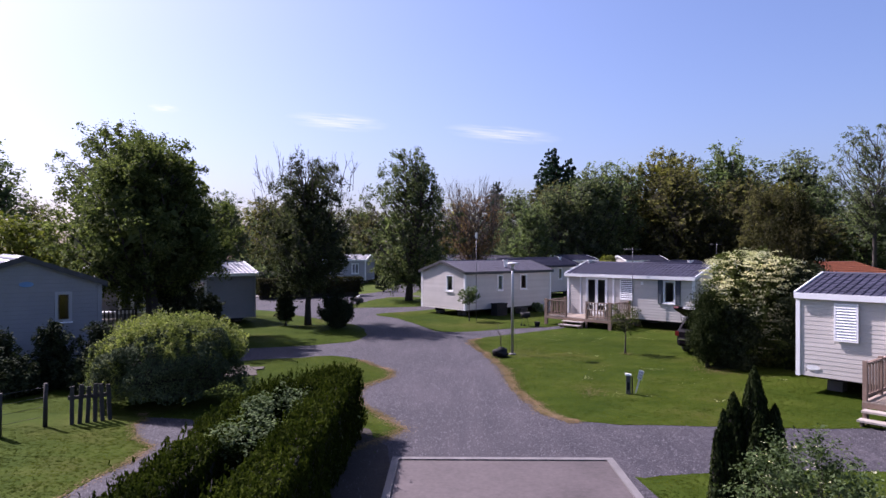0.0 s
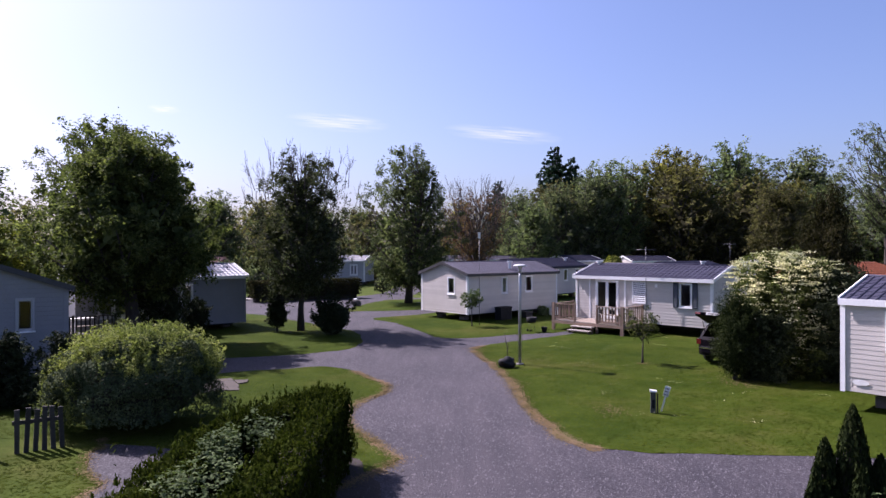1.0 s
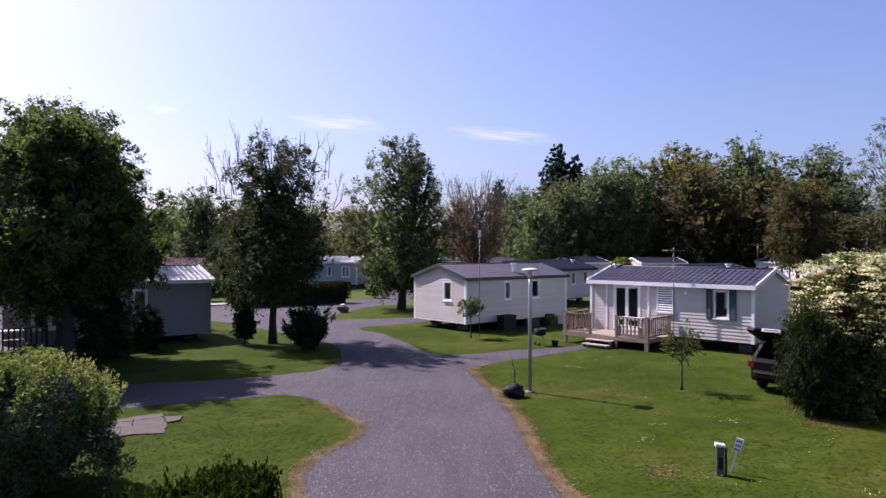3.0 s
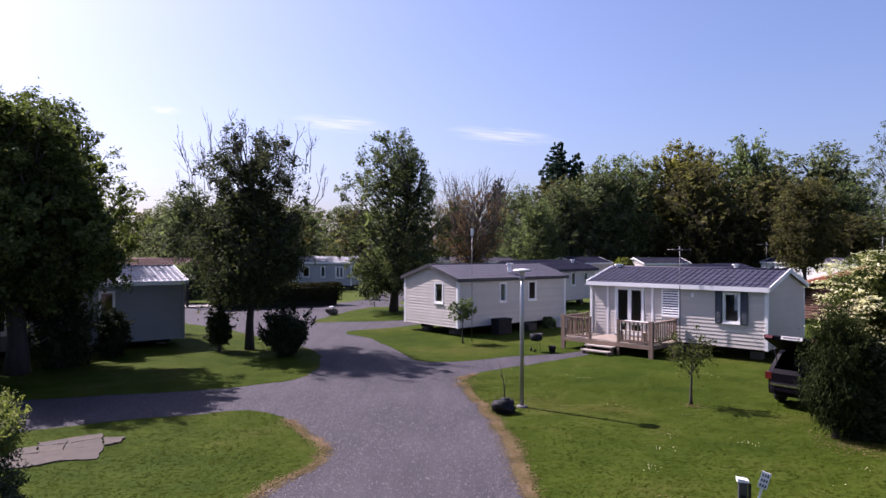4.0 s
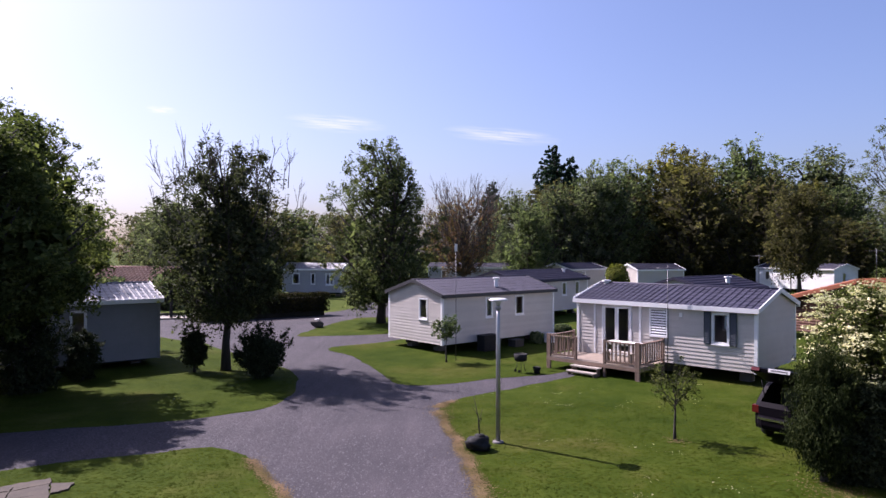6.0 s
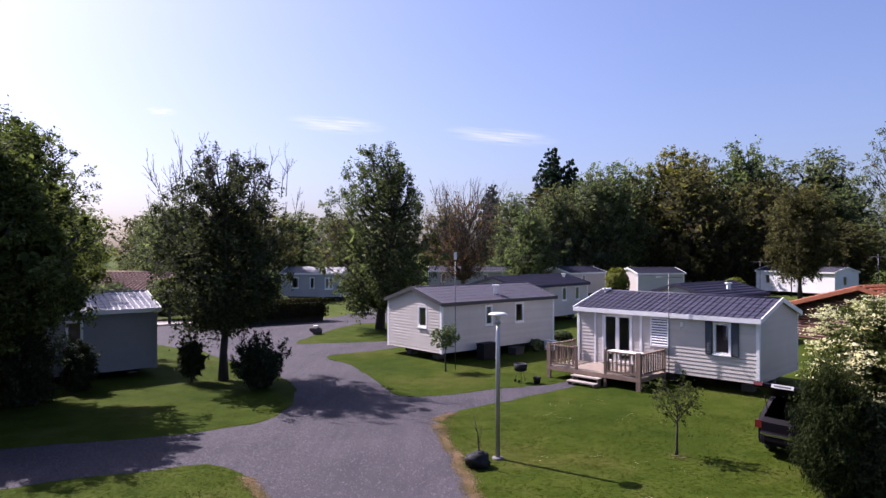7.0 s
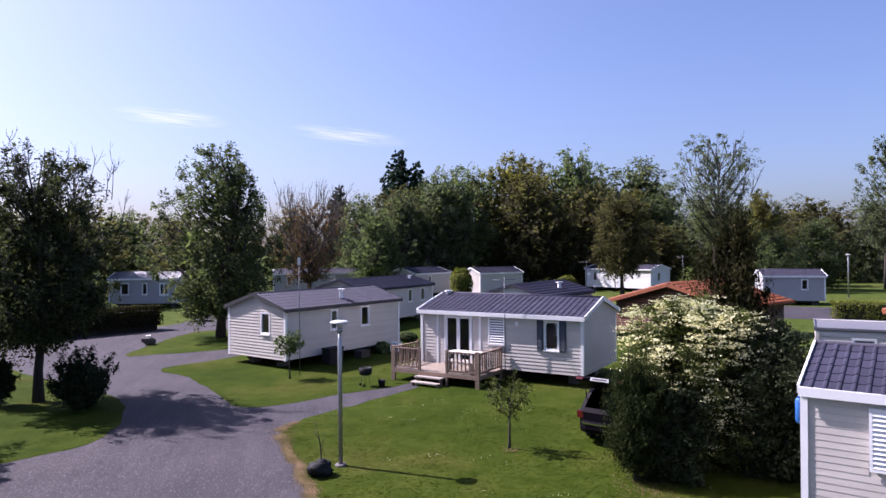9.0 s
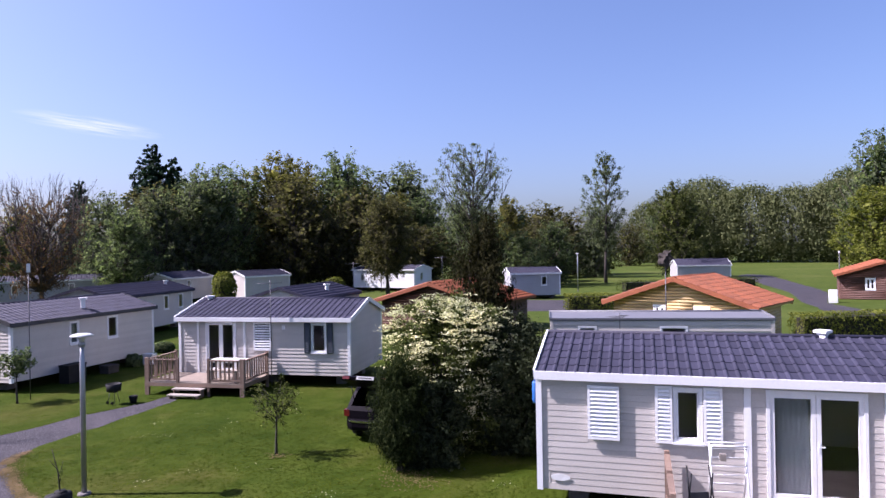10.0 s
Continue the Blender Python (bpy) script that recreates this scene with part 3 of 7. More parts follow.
# dry tufts where tyres and drought have browned the lawn's edge
def fringe(loop, keep, width, count):
    """Flat dry tufts, thinning out inwards from the lawn's edge."""
    edge = np.array([q for q in loop if keep(Vector(q))])
    i = rng.integers(0, len(edge), count)
    patch = np.array([0.35 + 1.6 * max(0.0, noise.noise((q[0] * 0.6, q[1] * 0.6, 4)) + 0.12) for q in edge])[i]
    nxt = edge[np.minimum(i + 1, len(edge) - 1)]
    nxt = np.where(np.linalg.norm(nxt - edge[i], axis=1, keepdims=True) < 1.0, nxt, edge[i])
    p = edge[i] + (nxt - edge[i]) * rng.uniform(0, 1, (count, 1)) + rng.normal(0, 0.07, (count, 2))
    reach = rng.exponential(width, count) * patch
    a = rng.uniform(0, 2 * np.pi, count)
    p = p + np.column_stack([np.cos(a), np.sin(a)]) * reach[:, None]
    a = rng.uniform(0, 2 * np.pi, count)
    s = rng.uniform(0.010, 0.026, count)
    on = np.where(inside(loop, p), 0.018, 0.011)
    v = np.zeros((count, 3, 3))
    for k in range(3):
        v[:, k] = np.column_stack([p[:, 0] + s * np.cos(a + 2.2 * k), p[:, 1] + s * np.sin(a + 2.2 * k), on + rng.uniform(0, 0.01, count)])
    return tagged(new("verge", array_mesh("verge", v.reshape(-1, 3), np.arange(3 * count).reshape(count, 3), "dry")), "browned dry grass along the gravel's edge", "verge", kind="stuff")


fringe(LOOPS["right"], lambda q: q.y < 30.5 and q.x < 3.2 and q.y > 15.3, 0.075, 20000)
fringe(LOOPS["left"], lambda q: q.x > -3.2 and 13.0 < q.y < 24.2, 0.08, 10000)
fringe(LOOPS["corner"], lambda q: q.x > -7.6 and q.y > 8, 0.06, 2500)

# blades of grass, denser where the camera passes near
def blades(name, loop, density, zone):
    x0, y0, x1, y1 = zone
    n = int((x1 - x0) * (y1 - y0) * density)
    p = np.column_stack([rng.uniform(x0, x1, n), rng.uniform(y0, y1, n)])
    p = p[inside(loop, p)]
    n = len(p)
    a = rng.uniform(0, 2 * np.pi, n)
    h, w = rng.uniform(0.002, 0.009, n), rng.uniform(0.012, 0.03, n)
    v = np.zeros((n, 3, 3))
    v[:, 0] = np.column_stack([p[:, 0] - np.cos(a) * w, p[:, 1] - np.sin(a) * w, np.full(n, 0.0145)])
    v[:, 1] = np.column_stack([p[:, 0] + np.cos(a) * w, p[:, 1] + np.sin(a) * w, np.full(n, 0.0145)])
    v[:, 2] = np.column_stack([p[:, 0] + rng.normal(0, 0.05, n), p[:, 1] + rng.normal(0, 0.05, n), 0.013 + h])
    ob = new(name, array_mesh(name, v.reshape(-1, 3), np.arange(3 * n).reshape(n, 3), "blade"))
    return tagged(ob, "short green grass blades of the lawn", "grass", kind="stuff")


blades("grass", LOOPS["right"], 260, (1, 14.6, 13, 30))
blades("grass", LOOPS["right"], 110, (-5, 30, 14, 42))
blades("grass", LOOPS["left"], 260, (-13, 11, -0.5, 26))
blades("grass", LOOPS["corner"], 260, (-11, 8, -5, 15))
blades("grass", LOOPS["tree"], 130, (-14, 26, -3, 40))
blades("grass", LOOPS["front"], 260, (3, 8, 10, 13))

# daisies in loose drifts
pts = []
for _ in range(46):
    cx, cy = rng.uniform(2.5, 13), rng.uniform(16, 36)
    k = int(rng.integers(5, 22))
    pts.append(np.column_stack([cx + rng.normal(0, 0.17, k), cy + rng.normal(0, 0.13, k), np.full(k, 0.045)]))
pts = np.concatenate(pts)
pts = pts[inside(LOOPS["right"], pts)]
tagged(new("daisy_drift", leaf_mesh("daisy_drift", rng, pts, 0.018, "petal", 4.0, 1.0)), "small white daisies dotted in the lawn", "daisies", kind="stuff")

# worn bare spots in the lawn
q = np.concatenate([np.column_stack([cx + rng.normal(0, r, k), cy + rng.normal(0, r * 1.3, k)]) for cx, cy, r, k in ((4.15, 18.75, 0.2, 160), (9.0, 22.3, 0.35, 500), (7.0, 25.7, 0.12, 120))])
a, s = rng.uniform(0, 6.28, len(q)), rng.uniform(0.012, 0.03, len(q))
v = np.stack([np.column_stack([q[:, 0] + s * np.cos(a + 2.2 * k), q[:, 1] + s * np.sin(a + 2.2 * k), 0.032 + rng.uniform(0, 0.008, len(q))]) for k in range(3)], axis=1)
tagged(new("dry_tufts", array_mesh("dry_tufts", v.reshape(-1, 3), np.arange(3 * len(q)).reshape(-1, 3), "dry")), "dry straw-coloured grass in worn spots", "dry grass", kind="stuff")

# loose stones on the gravel
n = 60000
p = np.column_stack([rng.uniform(-9, 10, n), rng.uniform(9.5, 36, n)])
p = p[rng.uniform(0, 1, n) < (1.25 - (p[:, 1] - 9.5) / 30)]
keep = np.ones(len(p), bool)
for loop in LOOPS.values():
    keep &= ~inside(loop, p)
keep &= ~((p[:, 0] > -1.2) & (p[:, 0] < 3.5) & (p[:, 1] < 12.9))
p = p[keep]
n = len(p)
r = rng.uniform(0.008, 0.028, (n, 1))
ang = rng.uniform(0, 6.28, n)
v = np.zeros((n, 4, 3))
for k in range(3):
    v[:, k] = np.column_stack([p[:, 0] + r[:, 0] * np.cos(ang + 2.1 * k), p[:, 1] + r[:, 0] * np.sin(ang + 2.1 * k), np.full(n, 0.004)])
v[:, 3] = np.column_stack([p + rng.normal(0, 0.004, (n, 2)), 0.008 + r[:, 0] * 0.9])
f = (np.arange(n)[:, None, None] * 4 + np.array([[0, 1, 3], [1, 2, 3], [2, 0, 3]])[None]).reshape(-1, 3)
tagged(new("loose_gravel", array_mesh("loose_gravel", v.reshape(-1, 3), f, "pebble")), "loose grey gravel stones scattered on the road", "gravel", kind="stuff")

# concrete apron with a raised rim where the drive begins
apron = thing("concrete_apron", "brownish concrete apron with pale kerb rim", "pavement", kind="structure")
part("slab", box(bmesh.new(), -0.85, 1, -0.1, 3.12, 12.62, 0.03), "concrete", apron)
part("kerb", box(bmesh.new(), -0.99, 12.625, -0.1, 3.26, 12.76, 0.055), "kerb", apron, "pale concrete kerb stone")
part("kerb", box(bmesh.new(), 3.125, 1, -0.1, 3.26, 12.62, 0.055), "kerb", apron, "pale concrete kerb stone")
part("kerb", box(bmesh.new(), -0.99, 1, -0.1, -0.855, 12.62, 0.055), "kerb", apron, "pale concrete kerb stone")

# bare earth under the hedges
soil = [(-4.1, 5.0), (-4.0, 12.6), (-3.3, 13.6), (-2.3, 15.0), (-1.75, 14.9), (-1.3, 13.7), (-1.05, 12.6), (-1.02, 5.0)]
tagged(sheet("soil_bed", smooth_loop(soil, 0.4, 0.09, 12), 0.017, "soil"), "dark bare earth along the foot of the hedges", "soil", kind="structure")

# cracked paving slabs let into the lawn
patch = thing("paving_patch", "cracked tan paving slabs set in the lawn", "paving", pose(-7.1, 21.6, 0.03, 0, 0, 28) @ Matrix.Diagonal((0.88, 0.88, 1, 1)), kind="structure")
rp = random.Random(3)
xs, ys = (-1.5, -0.5, 0.1, 0.85, 1.3), (-0.95, -0.02, 0.62, 1.0)
knot = {(i, j): (x + rp.uniform(-0.13, 0.13), y + rp.uniform(-0.12, 0.12)) for i, x in enumerate(xs) for j, y in enumerate(ys)}
for i in range(4):
    for j in range(3):
        if (i, j) in ((3, 0), (3, 2), (0, 2)):
            continue
        rim = [knot[i, j], knot[i + 1, j], knot[i + 1, j + 1], knot[i, j + 1]]
        cx, cy = sum(p[0] for p in rim) / 4, sum(p[1] for p in rim) / 4
        rim = [((x - cx) * 0.985, (y - cy) * 0.985) for x, y in rim]
        rim = [(a[0] + (b[0] - a[0]) * t / 5 + (rp.uniform(-0.035, 0.035) if t else 0), a[1] + (b[1] - a[1]) * t / 5 + (rp.uniform(-0.035, 0.035) if t else 0)) for a, b in zip(rim, rim[1:] + rim[:1]) for t in range(5)]
        bm = bmesh.new()
        lo, hi = [bm.verts.new((x, y, -0.03)) for x, y in rim], [bm.verts.new((x * 0.99, y * 0.99, 0.012)) for x, y in rim]
        bm.faces.new(hi)
        for k in range(len(rim)):
            bm.faces.new((lo[k], lo[(k + 1) % len(rim)], hi[(k + 1) % len(rim)], hi[k]))
        bmesh.ops.recalc_face_normals(bm, faces=bm.faces[:])
        s = part("paving_slab", bm, "slabstone", patch)
        s.location, s.rotation_euler = (cx, cy, rp.uniform(-0.003, 0.005)), (rp.uniform(-0.012, 0.012), rp.uniform(-0.012, 0.012), 0)


# ---------------------------------------------------------------- mobile homes
def cut_rows(lo, hi, holes):
    """The stretches of [lo, hi] that the holes (a, b) leave."""
    res, at = [], lo
    for a, b in sorted(holes):
        if a > at:
            res.append((at, min(a, hi)))
        at = max(at, b)
    if at < hi:
        res.append((at, hi))
    return [(a, b) for a, b in res if b - a > 0.03]


def wall_boxes(bm, u0, u1, z0, z1, d0, d1, holes, m):
    """A wall with openings (ua, ub, za, zb), as boxes round them."""
    us = sorted({u0, u1, *[min(max(h[i], u0), u1) for h in holes for i in (0, 1)]})
    for a, b in zip(us, us[1:]):
        mid = (a + b) / 2
        for za, zb in cut_rows(z0, z1, [(h[2], h[3]) for h in holes if h[0] < mid < h[1]]):
            box(bm, a, d0, za, b, d1, zb, m)
    return bm


TILE_CACHE = {}


def tile_mesh(w, s, material, amp=1.0):
    """One pressed roof tile: a pan and a roll, its foot standing proud."""
    key = (round(w, 3), round(s, 3), material, amp)
    if key not in TILE_CACHE:
        prof = [(0, 0.004), (0.56, 0.004), (0.66, 0.026), (0.78, 0.034), (0.90, 0.026), (0.97, 0.004), (1.0, 0.004)]
        bm = bmesh.new()
        rows = [[bm.verts.new((u * w, t * s * 1.04, (h + lift) * amp)) for u, h in prof] for t, lift in ((0, 0.0), (0.0, 0.017), (1.0, 0.004))]
        for v in rows[0]:
            v.co.z = 0.0
        for a, b in zip(rows, rows[1:]):
            for k in range(len(prof) - 1):
                bm.faces.new((a[k], a[k + 1], b[k + 1], b[k]))
        me = bpy.data.meshes.new("roof_tile")
        bm.to_mesh(me), bm.free()
        me.materials.append(M[material])
        TILE_CACHE[key] = me
    return TILE_CACHE[key]


def tile_field(me, cols, rows, w, s):
    """The tiles of one slope joined into one mesh, for slopes that nobody sees from near."""
    co = np.empty(len(me.vertices) * 3)
    me.vertices.foreach_get("co", co)
    co = co.reshape(-1, 3)
    idx = np.array([tuple(p.vertices) for p in me.polygons])
    off = np.array([(c * w, r * s, 0) for c in range(cols) for r in range(rows)])
    v = (off[:, None] + co[None]).reshape(-1, 3)
    f = (np.arange(len(off))[:, None, None] * len(co) + idx[None]).reshape(-1, idx.shape[1])
    return v, f


def louvres(parent, name, u0, u1, z0, z1, m, material, out0, label="", count=None, gap=0.0):
    """A framed panel of sloping slats; each slat is a part of the panel."""
    bm = bmesh.new()
    for a in ((u0, z0, u0 + 0.05, z1), (u1 - 0.05, z0, u1, z1), (u0 + 0.05, z0, u1 - 0.05, z0 + 0.05), (u0 + 0.05, z1 - 0.05, u1 - 0.05, z1)):
        box(bm, a[0], out0, a[1], a[2], out0 + 0.04, a[3], m)
    if not gap:
        box(bm, u0 + 0.05, out0, z0 + 0.05, u1 - 0.05, out0 + 0.008, z1 - 0.05, m)
    panel = part(name, bm, material, parent, label)
    if gap:
        # dark plate: the shade between the slats is put into its colour
        part("backing", box(bmesh.new(), u0 + 0.052, out0, z0 + 0.052, u1 - 0.052, out0 + 0.006, z1 - 0.052, m), "ink", panel, "dark plate standing in for shade behind the slats")
    k = count or max(3, int((z1 - z0 - 0.1) / 0.075))
    step = (z1 - z0 - 0.1) / k
    for i in range(k):
        zz = z0 + 0.05 + i * step
        prism(bmb := bmesh.new(), [(out0 + 0.036, zz + 0.004), (out0 + 0.044, zz + 0.012), (out0 + 0.016 + 0.014 * gap, zz + step * (0.98 - gap)), (out0 + 0.008, zz + step * (0.9 - gap))], u0 + 0.052, u1 - 0.052, m @ SWAP)
        part("slat", bmb, material, panel)
    return panel


SWAP = Matrix(((0, 1, 0, 0), (1, 0, 0, 0), (0, 0, 1, 0), (0, 0, 0, 1)))


def window(parent, u0, u1, z0, z1, m, leaves=1, curtain=False, frame_w=0.07, name="window", handle=False, mat="trim"):
    """A window or glazed door: frame with panes, its sashes and what hangs behind."""
    bm = bmesh.new()
    for a in ((u0, z0, u0 + frame_w, z1), (u1 - frame_w, z0, u1, z1), (u0 + frame_w, z0, u1 - frame_w, z0 + frame_w), (u0 + frame_w, z1 - frame_w, u1 - frame_w, z1)):
        box(bm, a[0], -0.06, a[1], a[2], 0.035, a[3], m)
    fr = part(name, bm, mat, parent, "white plastic frame" if mat == "trim" else "grey frame")
    w = (u1 - u0 - 2 * frame_w) / leaves
    for k in range(leaves):
        a, b = u0 + frame_w + k * w + 0.004, u0 + frame_w + (k + 1) * w - 0.004
        c, d = z0 + frame_w + 0.004, z1 - frame_w - 0.004
        if leaves > 1 or name == "window":
            t = 0.075 if leaves > 1 else 0.03
            bm = bmesh.new()
            for q in ((a, c, a + t, d), (b - t, c, b, d), (a + t, c, b - t, c + t), (a + t, d - t, b - t, d)):
                box(bm, q[0], -0.045, q[1], q[2], 0.02, q[3], m)
            part("sash", bm, mat, fr)
        else:
            t = 0.0
        pane = part("pane", box(bmesh.new(), a + t + 0.001, -0.02, c + t + 0.001, b - t - 0.001, -0.012, d - t - 0.001, m), "glass", fr, "dark reflecting glass")
        pane.visible_shadow = False
        if handle and k == leaves - 1:
            bm = box(bmesh.new(), a + 0.02, 0.02, (c + d) / 2 - 0.08, a + 0.05, 0.03, (c + d) / 2 + 0.08, m)
            box(bm, a + 0.028, 0.03, (c + d) / 2 + 0.02, a + 0.042, 0.06, (c + d) / 2 + 0.035, m)
            box(bm, a + 0.028, 0.05, (c + d) / 2 + 0.02, a + 0.13, 0.062, (c + d) / 2 + 0.04, m)
            part("handle", bm, "trim", fr, "white lever handle")
    if name == "window":
        part("sill", box(bmesh.new(), u0 - 0.02, 0.036, z0 - 0.03, u1 + 0.02, 0.075, z0 + 0.01, m), "trim", fr)
    if curtain:
        bm = bmesh.new()
        prev = None
        for i in range(33):
            u = u0 + 0.08 + curtain * (u1 - u0) * i / 32
            row = [bm.verts.new(m @ Vector((u, -0.070 + 0.008 * math.sin(i * 1.5), zz))) for zz in (z0 + 0.1, z1 - 0.08)]
            if prev:
                bm.faces.new((prev[0], row[0], row[1], prev[1])).smooth = True
            prev = row
        bmesh.ops.solidify(bm, geom=bm.faces[:], thickness=0.006)
        part("curtain", bm, "curtain", fr, "pale net curtain")
    return fr


def home(name, label, ox, oy, ang, L, W, z0, ze, zr, siding="cream", roof="tile_dark", openings=(), boards=("front", "left"), tiles=True, tile_w=0.24, board_h=0.135, trim="trim", group="", fascia="trim", ov=0.12, eave=0.16, plain=False, lap=0.03):
    """A mobile home. Local x runs along its front, y goes back from it."""
    base = thing(name, label, "mobile home", pose(ox, oy, 0, 0, 0, ang), group)
    frames = {
        "front": (L, Matrix(((1, 0, 0, 0), (0, -1, 0, 0), (0, 0, 1, 0), (0, 0, 0, 1)))),
        "right": (W, Matrix(((0, 1, 0, L), (1, 0, 0, 0), (0, 0, 1, 0), (0, 0, 0, 1)))),
        "back": (L, Matrix(((-1, 0, 0, L), (0, 1, 0, W), (0, 0, 1, 0), (0, 0, 0, 1)))),
        "left": (W, Matrix(((0, -1, 0, 0), (-1, 0, 0, W), (0, 0, 1, 0), (0, 0, 0, 1)))),
    }
    slope = (zr - ze) / (W / 2)
    for side, (span, m) in frames.items():
        mine = [o for o in openings if o[0] == side]
        holes = [o[2:6] for o in mine if o[1] in ("window", "door")]
        gable = side in ("left", "right")
        inset = 0.1 if gable else 0.0
        bm = wall_boxes(bmesh.new(), inset, span - inset, z0, ze, -0.1, 0.0, holes, m)
        if gable:
            prism(bm, [(0.02, ze + 0.002), (span - 0.02, ze + 0.002), (span / 2, zr - 0.02)], -0.1, 0.0, m)
        wall = part("wall", bm, siding, base)
        # lap boards
        h = board_h
        rows = int((ze - z0) / h)
        h = (ze - z0) / rows
        strips = []
        for r in range(rows + (int((zr - ze) / h) if gable else 0)):
            za, zb = z0 + r * h, z0 + (r + 1) * h
            cut = [(o[2] - 0.01, o[3] + 0.01) for o in mine if o[4] < zb - 0.01 and o[5] > za + 0.01 and o[1] != "vent"]
            lo = hi = 0.09
            if za >= ze - 0.001:
                lo = hi = max(0.09, (za - ze) / slope)
            top_in = max(0.0, (zb - ze) / slope - lo) if zb > ze + 0.01 else 0.0
            for a, b in cut_rows(lo, span - hi, cut):
                strips.append((a, b, za, zb, top_in if a == lo else 0, top_in if b == span - hi else 0))
        if side in boards:
            for a, b, za, zb, ia, ib in strips:
                bm = bmesh.new()
                lower = [bm.verts.new(m @ Vector(p)) for p in ((a, 0.001, za), (a, lap, za + 0.004), (b, lap, za + 0.004), (b, 0.001, za))]
                upper = [bm.verts.new(m @ Vector(p)) for p in ((a + ia, 0.001, zb), (a + ia, 0.006, zb), (b - ib, 0.006, zb), (b - ib, 0.001, zb))]
                for k in range(4):
                    bm.faces.new((lower[k], lower[(k + 1) % 4], upper[(k + 1) % 4], upper[k]))
                bm.faces.new(lower), bm.faces.new(list(reversed(upper)))
                bmesh.ops.recalc_face_normals(bm, faces=bm.faces[:])
                part("siding_board", bm, siding, wall)
        else:
            bm = bmesh.new()
            for a, b, za, zb, ia, ib in strips:
                q = [bm.verts.new(m @ Vector(p)) for p in ((a, 0.002, za), (b, 0.002, za), (b, lap, za + 0.004), (a, lap, za + 0.004), (b - ib, 0.006, zb), (a + ia, 0.006, zb))]
                bm.faces.new((q[0], q[1], q[2], q[3])), bm.faces.new((q[3], q[2], q[4], q[5]))
            tagged(part("siding", bm, siding, wall), "narrow lapped siding")
        # openings
        for o in mine:
            _, kind, u0, u1, za, zb, *more = o
            opt = more[0] if more else {}
            if kind in ("window", "door"):
                window(base, u0, u1, za, zb, m, opt.get("leaves", 1), opt.get("curtain", 0), 0.06, "window" if kind == "window" else "glazed_door", kind == "door", opt.get("frame", "trim"))
                for s in opt.get("shutters", ()):
                    a, b = (u0 - s[0] - 0.015, u0 - 0.015) if s[1] == "l" else (u1 + 0.015, u1 + 0.015 + s[0])
                    louvres(base, "shutter", a, b, za - 0.02, zb + 0.02, m, opt.get("shutter", "trim"), 0.024)
            elif kind == "closed":
                part("shutter_box", box(bmesh.new(), u0 + 0.03, 0.002, za + 0.03, u1 - 0.03, 0.03, zb - 0.03, m), "trim", base)
                louvres(base, "shutter", u0, u1, za, zb, m, "trim", opt.get("out", 0.03), "closed white louvred shutter", opt.get("count"), opt.get("gap", 0.0))
            elif kind == "strip":
                part("cover_strip", box(bmesh.new(), u0, 0.002, za, u1, 0.036, zb, m), trim, base)
            elif kind == "panel":
                part("plain_panel", box(bmesh.new(), u0, 0.002, za, u1, 0.012, zb, m), opt.get("mat", siding), base)
            elif kind == "emblem":
                bm = bmesh.new()
                c = ((u0 + u1) / 2, (za + zb) / 2)
                prism(bm, [(c[0] + (u1 - u0) / 2 * math.cos(k * 0.3142), c[1] + (zb - za) / 2 * math.sin(k * 0.3142)) for k in range(20)], 0.024, 0.03, m)
                part("emblem", bm, opt.get("mat", "whitebox"), base, opt.get("label", "small oval maker's plate"))
        # corner trim
        if side in ("front", "back"):
            for a, b in ((-0.03, 0.085), (span - 0.085, span + 0.03)):
                part("corner_trim", box(bmesh.new(), a, 0.002, z0 - 0.02, b, 0.04, ze, m), trim, base)
        else:
            for a, b in ((0.0, 0.085), (span - 0.085, span)):
                part("corner_trim", box(bmesh.new(), a, 0.002, z0 - 0.02, b, 0.028, ze, m), trim, base)
    # floor, chassis, blocks
    part("floor_plate", box(bmesh.new(), 0.102, 0.102, z0 + 0.0, L - 0.102, W - 0.102, z0 + 0.08), "inside", base)
    part("ceiling_plate", box(bmesh.new(), 0.102, 0.102, ze - 0.06, L - 0.102, W - 0.102, ze - 0.02), "inside", base)
    bm = bmesh.new()
    for yy in (W * 0.25, W * 0.75):
        box(bm, 0.3, yy - 0.05, z0 - 0.2, L - 0.3, yy + 0.05, z0 - 0.003)
    part("chassis", bm, "dark", base, "dark steel chassis beams")
    for xx in (0.7, L * 0.5, L - 0.7):
        for yy in (W * 0.25, W * 0.75):
            part("support_block", box(bmesh.new(), xx - 0.2, yy - 0.2, -0.03, xx + 0.2, yy + 0.2, z0 - 0.203), "kerb", base, "grey concrete support block")
    # roof: board, tiles, ridge, fascia, verge boards
    run = W / 2 + eave
    s_len = math.hypot(run, run * slope)
    tilt = math.atan(slope)
    top = zr + 0.05
    for front in (True, False):
        foot = Matrix.Translation((-ov, -eave, top - slope * run)) if front else Matrix.Translation((L + ov, W + eave, top - slope * run)) @ pose(0, 0, 0, 0, 0, 180)
        rm = foot @ Matrix.Rotation(tilt, 4, "X")
        deck_board = part("roof_board", box(bmesh.new(), 0.01, 0.012, -0.06, L + 2 * ov - 0.01, s_len - 0.004, -0.004, rm), "dark" if fascia != "trim" else roof, base)
        nc, nr = round((L + 2 * ov) / tile_w), round(s_len / 0.36)
        w, s = (L + 2 * ov) / nc, s_len / nr
        tm = tile_mesh(w, s, roof)
